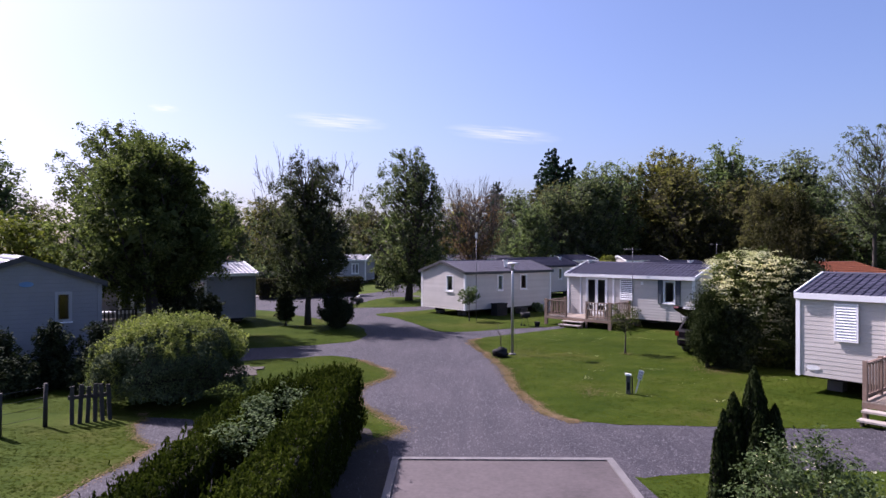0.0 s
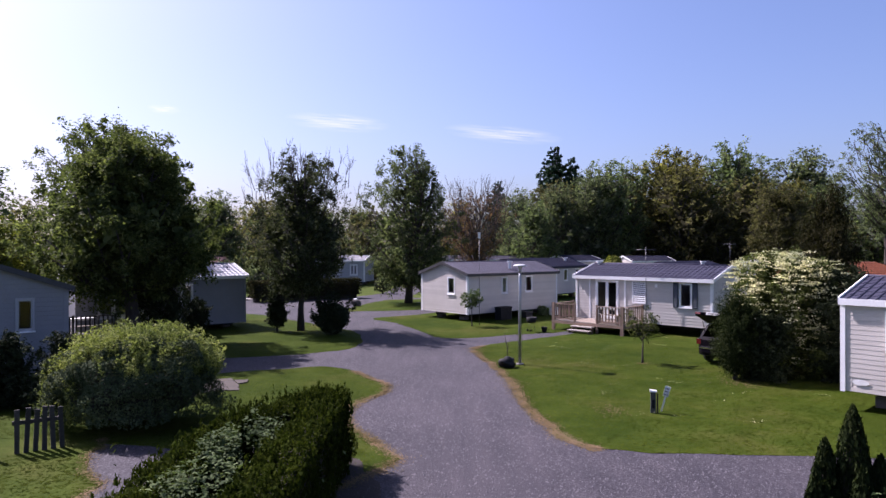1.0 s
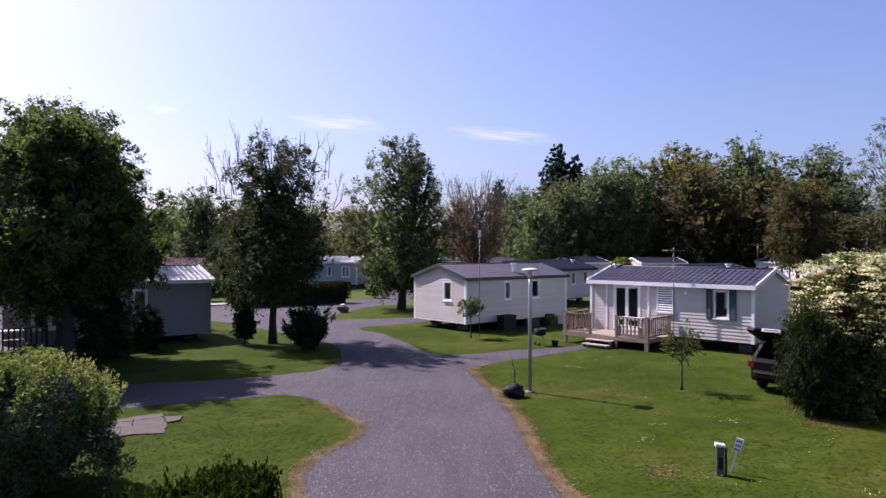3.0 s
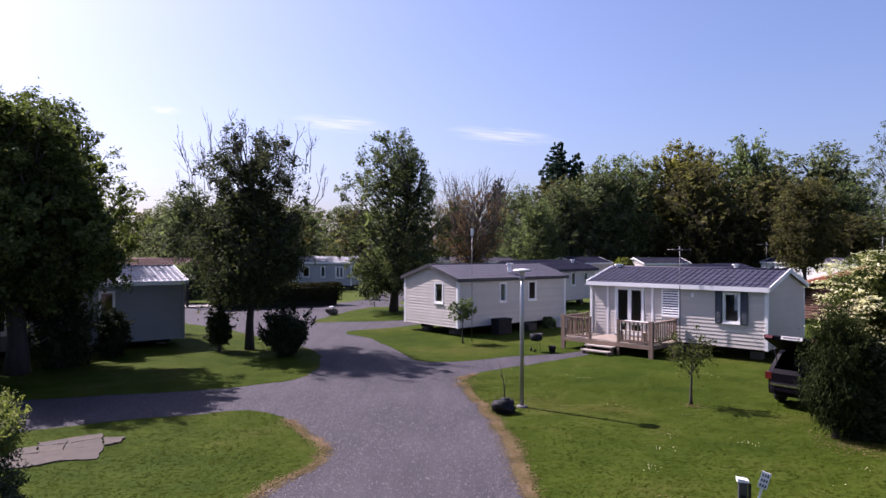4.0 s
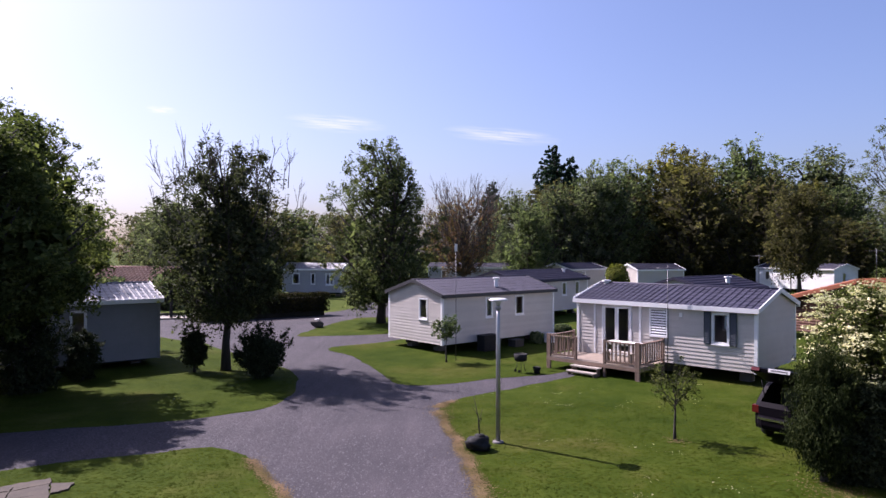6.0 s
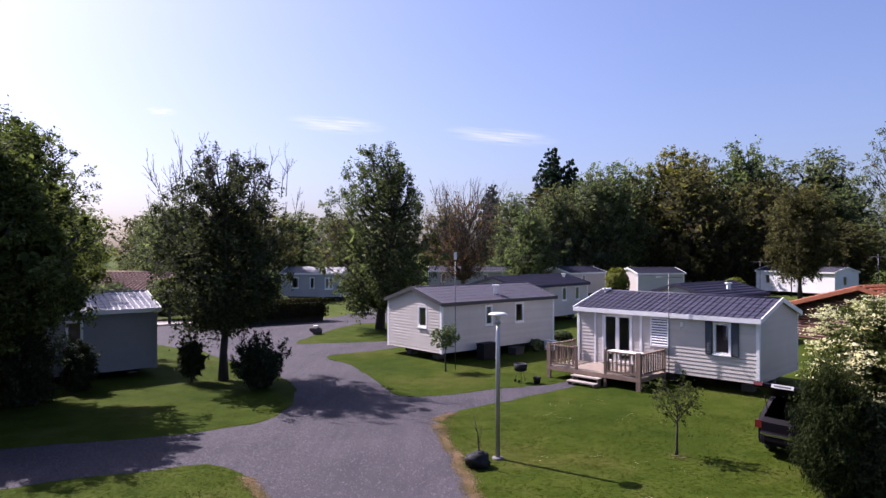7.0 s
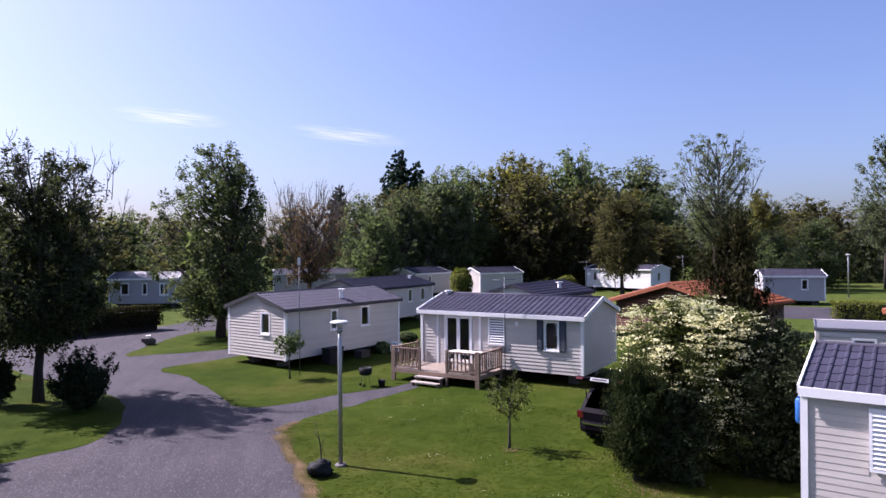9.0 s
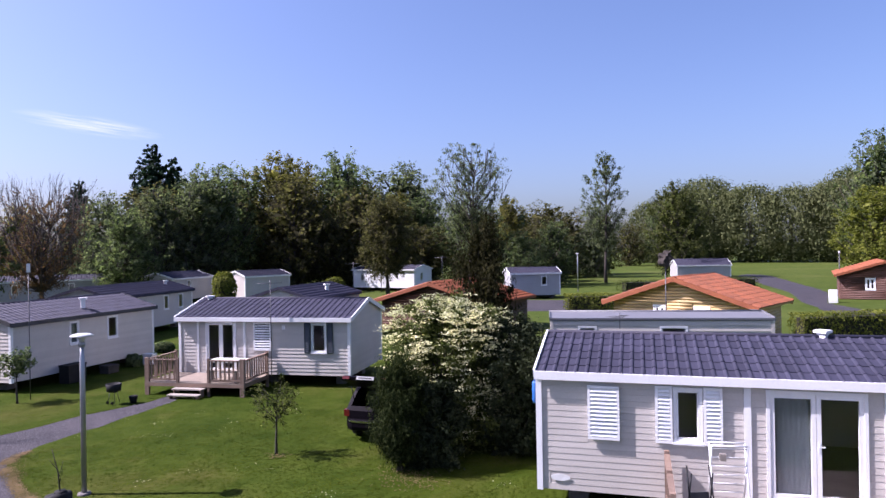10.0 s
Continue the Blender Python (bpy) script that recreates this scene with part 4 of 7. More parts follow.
        if plain:
            tagged(shared("roof_sheet", array_mesh("roof_sheet", np.array([(0, 0, 0.01), (L + 2 * ov, 0, 0.01), (L + 2 * ov, s_len, 0.01), (0, s_len, 0.01)]), np.array([[0, 1, 2, 3]]), roof), base, rm), "flat painted sheet roof")
        elif tiles and front and nc * nr <= 300:
            for c in range(nc):
                for r in range(nr):
                    shared("roof_tile", tm, deck_board, rm @ Matrix.Translation((c * w, r * s, 0)))
        else:
            v, f = tile_field(tm, nc, nr, w, s)
            me = array_mesh("tiled_slope", v, f, roof)
            tagged(shared("tiled_slope", me, base, rm), "ribbed tile-effect roofing", kind="stuff")
        gut = part("fascia", box(bmesh.new(), -ov - 0.01, -eave - 0.04, top - slope * run - (0.04 if plain else 0.13), L + ov + 0.01, -eave + 0.0, top - slope * run + 0.035, None if front else Matrix.Translation((L, W, 0)) @ pose(0, 0, 0, 0, 0, 180)), fascia, base)
        sf = part("soffit", box(bmesh.new(), -ov + 0.02, -eave + 0.002, ze - 0.02, L + ov - 0.02, -0.042, ze, None if front else Matrix.Translation((L, W, 0)) @ pose(0, 0, 0, 0, 0, 180)), fascia, base)
        for x0 in (-0.035, L + 2 * ov - 0.005):
            part("verge_board", box(bmesh.new(), x0, 0.0, -0.10, x0 + 0.04, s_len + 0.005, 0.062, rm), fascia, base)
    bm = bmesh.new()
    rod(bm, (-ov - 0.02, W / 2, top + 0.01), (L + ov + 0.02, W / 2, top + 0.01), 0.055, 10)
    part("ridge_cap", bm, roof, base)
    return base


def roof_vent(x, y, z, label="white roof vent with a square cap", mat="trim", h=0.3, w=0.16):
    t = thing("roof_vent", label, "roof vent", pose(x, y, z))
    part("shaft", box(bmesh.new(), -0.09, -0.09, -0.1, 0.09, 0.09, h), mat, t)
    part("cap", box(bmesh.new(), -w, -w, h + 0.002, w, w, h + 0.06), mat, t)
    return t


def deck(name, label, m, x0, x1, y0, floor, rails, steps=None, mat="deck", rail="rail", top=0.9):
    """A timber terrace in front of a home: boards, joists, posts, rails and balusters; y runs from y0 (out) to -0.06."""
    d = thing(name, label, "terrace", m)
    nb = int((x1 - x0) / 0.14)
    bw = (x1 - x0) / nb
    for i in range(nb):
        part("deck_board", box(bmesh.new(), x0 + i * bw + 0.004, y0, floor - 0.03, x0 + (i + 1) * bw - 0.004, -0.06, floor), mat, d)
    bm = bmesh.new()
    for a in ((x0, y0, x1, y0 + 0.045), (x0, -0.12, x1, -0.075), (x0, y0 + 0.05, x0 + 0.045, -0.13), (x1 - 0.045, y0 + 0.05, x1, -0.13)):
        box(bm, a[0], a[1], floor - 0.15, a[2], a[3], floor - 0.034)
    part("joist", bm, rail, d)
    for (xa, ya), (xb, yb) in rails:
        a, b = Vector((xa, ya, 0)), Vector((xb, yb, 0))
        span, u = (b - a).length, (b - a).normalized()
        posts = max(1, round(span / 1.4))
        mm = Matrix.Translation(a) @ Matrix.Rotation(math.atan2(u.y, u.x), 4, "Z")
        for k in range(posts + 1):
            s = span * k / posts
            part("post", box(bmesh.new(), s - 0.045, -0.045, -0.03, s + 0.045, 0.045, floor + top + 0.05, mm), rail, d)
        for k in range(posts):
            s0, s1 = span * k / posts + 0.047, span * (k + 1) / posts - 0.047
            part("handrail", box(bmesh.new(), s0, -0.05, floor + top - 0.04, s1, 0.05, floor + top, mm), rail, d)
            part("lower_rail", box(bmesh.new(), s0, -0.03, floor + 0.08, s1, 0.03, floor + 0.14, mm), rail, d)
            nbal = max(2, int((s1 - s0) / 0.17))
            for i in range(nbal):
                s = s0 + (s1 - s0) * (i + 0.5) / nbal
                part("baluster", box(bmesh.new(), s - 0.03, -0.018, floor + 0.141, s + 0.03, 0.018, floor + top - 0.041, mm), rail, d)
    if steps:
        sx0, sx1, k = steps
        for i in range(k):
            zz = floor * (k - i) / (k + 1)
            yy = y0 - 0.28 * i
            part("tread", box(bmesh.new(), sx0, yy - 0.30, zz - 0.045, sx1, yy - 0.02, zz), "tread", d, "pale wooden step tread")
            for xx in (sx0 + 0.05, sx1 - 0.1):
                part("step_support", box(bmesh.new(), xx, yy - 0.25, -0.03, xx + 0.05, yy - 0.06, zz - 0.047), rail, d)
    return d


B_AT, D_AT, C_AT = pose(6.85, 37.4, 0, 0, 0, -44.5), pose(10.12, 19.06, 0, 0, 0, -49), pose(-16.85, 31.7, 0, 0, 0, 39)
home("mobile_home", "cream mobile home with dark tiled roof and white glazed door", 6.85, 37.4, -44.5, 7.3, 4.0, 0.48, 2.70, 3.28, boards=("front", "right"), lap=0.022, group="mobile homes", openings=[
    ("front", "strip", 0.80, 0.88, 0.5, 2.68), ("front", "door", 1.18, 2.52, 0.56, 2.56, {"leaves": 2}), ("front", "strip", 2.84, 2.94, 0.5, 2.68),
    ("front", "closed", 3.30, 4.04, 1.42, 2.52, {"count": 10, "gap": 0.38}), ("front", "strip", 4.50, 4.62, 2.26, 2.42), ("front", "window", 5.72, 6.36, 1.36, 2.52, {"shutters": [(0.26, "l"), (0.26, "r")], "shutter": "navy"}),
    ("back", "window", 2, 2.8, 1.4, 2.4)])
home("mobile_home", "cream mobile home with grey tiled roof, shaded long side", 1.05, 39.45, 41, 7.8, 4.1, 0.42, 2.70, 3.30, boards=("front", "left"), fascia="ink", group="mobile homes", openings=[
    ("left", "window", 2.42, 3.08, 1.50, 2.52), ("front", "window", 2.75, 3.25, 1.50, 2.50, {"curtain": 0.8}), ("front", "window", 4.83, 5.47, 1.50, 2.52)])
home("mobile_home", "cream mobile home with white shutters and anthracite tile roof", 10.12, 19.06, -49, 8.6, 4.1, 0.50, 2.79, 3.30, boards=("front", "left"), tile_w=0.21, ov=0.035, eave=0.09, board_h=0.118, lap=0.011, group="mobile homes", openings=[
    ("front", "closed", 0.98, 1.58, 1.56, 2.60, {"out": 0.05}), ("front", "window", 2.56, 3.08, 1.58, 2.62, {"shutters": [(0.31, "l"), (0.33, "r")]}), ("front", "strip", 3.79, 3.91, 0.54, 2.70),
    ("front", "door", 4.16, 5.79, 0.62, 2.64, {"leaves": 2, "curtain": 0.40}), ("front", "strip", 6.04, 6.14, 0.54, 2.70), ("front", "window", 6.9, 7.8, 1.3, 2.5),
    ("front", "emblem", 0.24, 0.62, 0.68, 0.82)])
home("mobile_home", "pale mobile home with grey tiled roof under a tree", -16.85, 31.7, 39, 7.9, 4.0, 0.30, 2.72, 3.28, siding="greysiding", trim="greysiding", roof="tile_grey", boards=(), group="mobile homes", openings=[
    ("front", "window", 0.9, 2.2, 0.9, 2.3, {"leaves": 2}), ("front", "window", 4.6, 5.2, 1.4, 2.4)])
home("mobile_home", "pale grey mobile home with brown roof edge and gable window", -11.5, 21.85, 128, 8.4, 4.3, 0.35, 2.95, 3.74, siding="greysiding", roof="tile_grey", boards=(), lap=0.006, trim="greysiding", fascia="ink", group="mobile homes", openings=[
    ("left", "window", 2.98, 3.46, 1.70, 2.68, {"frame": "pale"}), ("left", "emblem", 2.0, 2.4, 2.86, 3.03, {"mat": "logo", "label": "small blue emblem"})])

# homes farther off, seen between and above the near ones
FAR = dict(boards=(), tiles=False, group="mobile homes")
home("mobile_home", "grey roofed mobile home behind its neighbour", 6.0, 53.4, 48, 9.0, 4.1, 0.45, 2.70, 3.30, openings=[("front", "window", 5.4, 6.0, 1.5, 2.5), ("front", "window", 7.2, 7.8, 1.5, 2.5)], fascia="tile_dark", **FAR)
home("mobile_home", "white gabled mobile home below the wood", 14.6, 81.5, 41, 6.5, 4.1, 0.45, 2.75, 3.35, openings=[("front", "window", 2.2, 2.8, 1.5, 2.5)], **FAR)
home("mobile_home", "long pale mobile home with white roof edge", -1.0, 88.0, -4, 10.0, 3.8, 0.45, 2.80, 3.25, siding="pale", openings=[("front", "window", 1.5, 2.1, 1.5, 2.5), ("front", "window", 6.5, 7.1, 1.5, 2.5)], **FAR)
home("mobile_home", "pale mobile home beside a leafy bush", 21.6, 80.0, 20, 6.0, 3.4, 0.45, 2.75, 3.3, openings=[], **FAR)
home("mobile_home", "mobile home with dark roof just behind another", 15.2, 44.2, 41, 6.4, 4.1, 0.45, 2.62, 3.22, openings=[("left", "window", 1.8, 2.4, 1.9, 2.5)], fascia="tile_dark", **FAR)
home("mobile_home", "bright white mobile home in full sun", 38.9, 90.0, -60, 9.4, 4.6, 0.45, 2.80, 3.30, siding="trim", openings=[("front", "window", 1.2, 1.8, 1.3, 2.4), ("front", "window", 3.2, 3.7, 1.3, 2.4), ("right", "window", 1.6, 2.3, 1.3, 2.4)], **FAR)
home("mobile_home", "small pale blue mobile home with one window", 44.0, 62.6, -27, 5.2, 3.6, 0.40, 2.68, 3.20, siding="pale", openings=[("front", "window", 3.2, 3.8, 1.4, 2.4)], **FAR)
home("mobile_home", "blue-grey roofed mobile home at the meadow", 87.0, 75.5, -38, 8.0, 4.2, 0.4, 2.2, 3.1, siding="pale", openings=[], **FAR)
home("mobile_home", "white mobile home beyond the hedge", -16.0, 78.0, -8, 6.4, 4.0, 0.45, 2.85, 3.4, siding="pale", roof="tile_grey", openings=[("front", "window", 1.1, 1.9, 1.3, 2.45), ("front", "window", 3.1, 3.6, 1.3, 2.45), ("front", "window", 4.7, 5.6, 1.2, 2.45, {"leaves": 2})], **FAR)
home("mobile_home", "pale caravan home with light sheet roof", 18.5, 28.0, -41.5, 8.0, 3.0, 0.45, 2.52, 2.64, siding="cream", roof="tin", fascia="tin", trim="cream", board_h=0.2, plain=True, ov=0.03, eave=0.02, openings=[("front", "window", 1.0, 1.7, 1.3, 2.3), ("front", "window", 4, 5, 1.3, 2.3)], **FAR)
for x, y, z in ((3.75, 42.6, 3.05), (8.35, 38.6, 3.1), (10.2, 60.0, 3.05), (17.3, 47.1, 2.95)):
    roof_vent(x, y, z)
roof_vent(15.34, 16.18, 3.30, h=0.14, w=0.13)


# ---------------------------------------------------------------- timber chalets
def chalet(name, label, ox, oy, ang, W, L, ze, rise, wall, roof, openings=(), tiles=False, over=0.5):
    """A gabled timber house; local x runs across the front gable, y goes back."""
    c = thing(name, label, "chalet", pose(ox, oy, 0, 0, 0, ang))
    slope = rise / (W / 2)
    sides = {"front": (W, Matrix(((1, 0, 0, 0), (0, -1, 0, 0), (0, 0, 1, 0), (0, 0, 0, 1)))), "right": (L, Matrix(((0, 1, 0, W), (1, 0, 0, 0), (0, 0, 1, 0), (0, 0, 0, 1)))),
             "back": (W, Matrix(((-1, 0, 0, W), (0, 1, 0, L), (0, 0, 1, 0), (0, 0, 0, 1)))), "left": (L, Matrix(((0, -1, 0, 0), (-1, 0, 0, L), (0, 0, 1, 0), (0, 0, 0, 1))))}
    for side, (span, m) in sides.items():
        mine = [o for o in openings if o[0] == side]
        gable = side in ("front", "back")
        inset = 0.0 if gable else 0.125
        bm = wall_boxes(bmesh.new(), inset, span - inset, 0.0, ze, -0.12, 0.0, [o[1:5] for o in mine], m)
        if gable:
            prism(bm, [(0.02, ze + 0.002), (span - 0.02, ze + 0.002), (span / 2, ze + rise - 0.02)], -0.12, 0.0, m)
        w = part("wall", bm, wall, c)
        rows = int((ze + (rise if gable else 0)) / 0.16)
        for r in range(rows):
            z = 0.02 + 0.16 * r
            cut = [(o[1] - 0.06, o[2] + 0.06) for o in mine if o[3] < z + 0.16 and o[4] > z]
            e = 0.0 if z + 0.16 <= ze else (z + 0.16 - ze) / slope
            for a, b in cut_rows(e, span - e, cut):
                part("log", rod(bmesh.new(), m @ Vector((a, -0.012, z + 0.08)), m @ Vector((b, -0.012, z + 0.08)), 0.082, 8), wall, w)
        for o in mine:
            window(c, *o[1:5], m, 2, 0, 0.08, "window")
    run = W / 2 + over
    s_len = math.hypot(run, run * slope)
    top = ze + rise + 0.12
    for left in (True, False):
        foot = Matrix.Translation((-over, L + over, top - slope * run)) @ pose(0, 0, 0, 0, 0, -90) if left else Matrix.Translation((W + over, -over, top - slope * run)) @ pose(0, 0, 0, 0, 0, 90)
        rm = foot @ Matrix.Rotation(math.atan(slope), 4, "X")
        span = L + 2 * over
        board = part("roof_board", box(bmesh.new(), 0, 0.01, -0.09, span, s_len - 0.02, -0.004, rm), "log" if wall == "log" else "brownlog", c)
        nc, nr = round(span / 0.36), round(s_len / 0.42)
        tw, ts = span / nc, s_len / nr
        tm = tile_mesh(tw, ts, roof, 2.6)
        if tiles and not left and nc * nr <= 300:
            for i in range(nc):
                for r in range(nr):
                    shared("roof_tile", tm, board, rm @ Matrix.Translation((i * tw, r * ts, 0)))
        else:
            v, f = tile_field(tm, nc, nr, tw, ts)
            tagged(shared("tiled_slope", array_mesh("tiled_slope", v, f, roof), c, rm), "terracotta tiled slope", kind="stuff")
        for x0 in (-0.03, span - 0.01):
            part("verge_board", box(bmesh.new(), x0, 0, -0.16, x0 + 0.04, s_len, 0.05, rm), roof, c)
    part("ridge_cap", rod(bmesh.new(), (W / 2, -over - 0.02, top + 0.02), (W / 2, L + over + 0.02, top + 0.02), 0.09, 10), roof, c)
    return c


chalet("log_chalet", "honey-coloured log chalet with terracotta tiled roof", 28.2, 33.8, -76, 7.0, 4.2, 2.40, 1.16, "log", "tile_red", [("front", 4.3, 5.1, 1.2, 2.3), ("front", 2.2, 2.9, 1.2, 2.3)], tiles=True)
chalet("log_chalet", "brown log chalet with terracotta tiled roof", 21.9, 48.6, -63, 7.9, 6.0, 1.95, 1.10, "brownlog", "tile_red", [])
chalet("log_chalet", "reddish brown log chalet with white windows", 66.0, 41.0, -62, 7.0, 8.0, 2.3, 1.1, "brownlog", "tile_red", [("front", 2.0, 2.8, 0.9, 2.0), ("front", 5.0, 5.8, 0.9, 2.0)])
chalet("tiled_house", "low house with brown tiled roof behind the trees", -22.5, 62.0, 80, 6.5, 8.0, 1.9, 1.3, "brownlog", "tile_brown", [])


# ---------------------------------------------------------------- plants
def crown_points(rng, clumps, per, spread, flat=0.8):
    """Leaf places gathered round the clumps' centres."""
    c = np.repeat(clumps[:, :3], per, axis=0)
    r = np.repeat(clumps[:, 3], per)[:, None]
    d = rng.normal(size=(len(c), 3)) * np.array([1, 1, flat])
    d /= np.linalg.norm(d, axis=1, keepdims=True) + 1e-9
    return c + d * r * spread * rng.uniform(0.15, 1.0, (len(c), 1)) ** 0.45, d


def crown_surface(rng, shape, i, n, rx, ry, z0, z1):
    """The i-th of n places spread over an uneven crown's outside."""
    g = 2.39996 * i + rng.normal(0, 0.25)
    if shape == "cone":
        t = (i + 0.5) / n
        t = 1 - (1 - t) ** 0.7
        k = (1 - t) ** 0.70 * rng.uniform(0.80, 1.10)
        return Vector((rx * k * math.cos(g), ry * k * math.sin(g), z0 + (z1 - z0) * t))
    w = 1 - 2 * (i + 0.5) / n
    p = Vector((math.sqrt(1 - w * w) * math.cos(g), math.sqrt(1 - w * w) * math.sin(g), w))
    t = (w + 1) / 2
    k = {"round": 1.0, "egg": 1.14 - 0.48 * t, "column": 1.0 if t < 0.8 else 0.7, "fan": 0.7 + 0.5 * t, "tent": max(0.64, 1.46 - 1.3 * t)}.get(shape, 1.0)
    if shape == "box":
        k = 1 / max(0.6, (abs(p.x) ** 4 + abs(p.y) ** 4 + abs(p.z) ** 4) ** 0.25)
    k *= rng.uniform(0.74, 1.0) * (1 + (0.15 if shape == "box" else 0.40) * noise.noise(p * 1.8 + Vector((rx * 3.1, n * 0.7, z1))))
    zk = min(1.0, k) if shape != "box" else k
    return Vector((p.x * rx * k, p.y * ry * k, (z0 + z1) / 2 + (z1 - z0) / 2 * p.z * (0.82 + 0.18 * zk) * (k if shape == "box" else 1.0)))


def dead_spray(bm, rng, s, way, length, w, depth):
    """A bare twig that forks again and again, bending upwards."""
    bend = Vector(rng.normal(0, 0.07, 3)) * length
    mid, e = s + way * length * 0.5 + bend, s + way * length + bend * 0.5 + Vector((0, 0, 0.10 * length))
    tube(bm, [s, mid, e], [w, w * 0.7, w * 0.3], 3)
    for _ in range(4 if depth > 1 else 3) if depth else ():
        f = rng.uniform(0.25, 0.95)
        b = s.lerp(mid, f * 2) if f < 0.5 else mid.lerp(e, f * 2 - 1)
        on = way + Vector(rng.normal(0, 0.30, 3)) + Vector((0, 0, 0.12))
        dead_spray(bm, rng, b, on.normalized(), length * rng.uniform(0.25, 0.5), w * 0.55, depth - 1)


def tree(name, label, seed, h, r, z0, trunk, leaf, per, size, leafmat, bark="bark", shape="egg", clumps=70, clump=0.9, twigs=0, ry=None, category="tree", group="", limb=14, up=1.1, stem_top=0.72, droop=0.25, twig_len=0.18, out=0.5, fill=0, low_twig=0.62, twig=0.0026, fine=False, broad=2.6, fill_top=0.90):
    """A tree or shrub: tapered trunk and limbs in one mesh, the crown of leafy sprays along the limbs in another; fill adds broad inner leaves."""
    rng = np.random.default_rng(seed)
    base = thing(name, label, category, group=group)
    bm = bmesh.new()
    pts, wob = [], rng.normal(0, 0.05 * r, (7, 2)).cumsum(axis=0)
    for i in range(7):
        t = i / 6
        pts.append((wob[i][0] * t, wob[i][1] * t, -0.05 + (h * stem_top) * t))
    rad = [trunk * (1.25 if i == 0 else 1.0) * (1 - 0.8 * i / 6) for i in range(7)]
    tube(bm, pts, rad, 10)
    n = max(limb, clumps // 5)
    starts, ways, lens = [], [], []
    for i in range(n):
        e = crown_surface(rng, shape, i, n, r, ry or r, z0, h - clump * (0.3 if shape != "cone" else 0.0))
        e.z = max(e.z, 0.25)
        flat = math.hypot(e.x, e.y)
        za = e.z + 0.1 * flat if shape == "cone" else e.z - 0.8 * flat - 0.08 * h
        za = min(max(za, min(z0, 0.3 * h) * 0.8 + 0.02), h * stem_top * 0.97)
        t = min(0.97, max(0.02, (za + 0.05) / (h * stem_top)))
        k = min(5, int(t * 6))
        a = Vector(pts[k]).lerp(Vector(pts[k + 1]), t * 6 - k)
        mid = a.lerp(e, 0.5) + Vector(rng.normal(0, 0.07 * r, 3)) + Vector((0, 0, -0.04 * r))
        if i < limb or i % 2 == 0:
            if category == "sapling":
                part("branch", tube(bmesh.new(), [a, mid, e], [trunk * 0.36 * (1 - t * 0.5), trunk * 0.2, trunk * 0.05], 5), bark, base)
            else:
                tube(bm, [a, mid, e], [trunk * 0.36 * (1 - t * 0.5), trunk * 0.2, trunk * 0.05], 5)
        run = (e - a).normalized()
        away = Vector((e.x, e.y, 0.3 * (e.z - (z0 + h) / 2)))
        away = away.normalized() if away.length > 1e-6 else Vector((0, 0, 1))
        for _ in range(max(1, clumps // n)):
            s = rng.uniform(0.12, 1.06) ** 0.75
            starts.append((a.lerp(mid, s * 2) if s < 0.5 else mid.lerp(e, s * 2 - 1)))
            way = run * 0.55 + away * 0.45 + Vector(rng.normal(0, 0.55, 3)) + Vector((0, 0, 0.18 * up))
            ways.append(way.normalized())
            lens.append(clump * rng.uniform(0.6, 1.7) * (1.2 - 0.45 * s) * (max(0.28, min(1.0, 1.5 * flat / r)) if shape == "cone" else 1.0))
    for i in range(twigs):
        a = rng.uniform(0, 6.28)
        rr = r * 0.85 * math.sqrt(rng.uniform(0.01, 1))
        s = Vector((rr * math.cos(a), rr * math.sin(a), h * rng.uniform(low_twig, 0.86) - 0.22 * rr))
        way = Vector((0.32 * rr / r * math.cos(a), 0.32 * rr / r * math.sin(a), 1)) + Vector(rng.normal(0, 0.10, 3))
        dead_spray(bm, rng, s, way.normalized(), h * rng.uniform(0.5, 0.98) * twig_len, twig * h, 2)
    part("trunk", bm, bark, base)
    if per:
        m = len(starts)
        u = rng.uniform(0, 1, (m, per, 1)) ** 0.8
        ln = np.array(lens)[:, None, None]
        p = np.array(starts)[:, None] + np.array(ways)[:, None] * ln * u + rng.normal(size=(m, per, 3)) * (np.array(lens)[:, None, None] * 0.24 * (1.15 - 0.7 * u))
        p[:, :, 2:] -= droop * ln * u ** 2
        p = p.reshape(-1, 3)
        p[:, 2] = np.maximum(p[:, 2], 0.06)
        big = np.ones((len(p), 1))
        if fill:
            q = np.array([crown_surface(rng, shape, i, fill, r * 0.78, (ry or r) * 0.78, z0, z0 + (h - z0) * fill_top) for i in range(fill)])
            mid = np.array([0, 0, (z0 + h) / 2])
            q = mid + (q - mid) * rng.uniform(0.25, 1.0, (fill, 1)) ** 0.5
            p, big = np.concatenate([p, q]), np.concatenate([big, np.full((fill, 1), broad)])
        if z0 < 0:
            big, p = big[p[:, 2] > 0.3], p[p[:, 2] > 0.3]
        d = p - np.array([0, 0, (z0 + h) / 2 - 0.15 * h])
        d /= np.linalg.norm(d, axis=1, keepdims=True) + 1e-9
        part_ob = new("crown", leaf_mesh("crown", rng, p, size * big, leafmat, up, 0.24 if fine else 0.55, out=d * out, rise=2.4 if fine else 0.0))
        part_ob.parent = base
        tagged(part_ob, leaf)
    return base


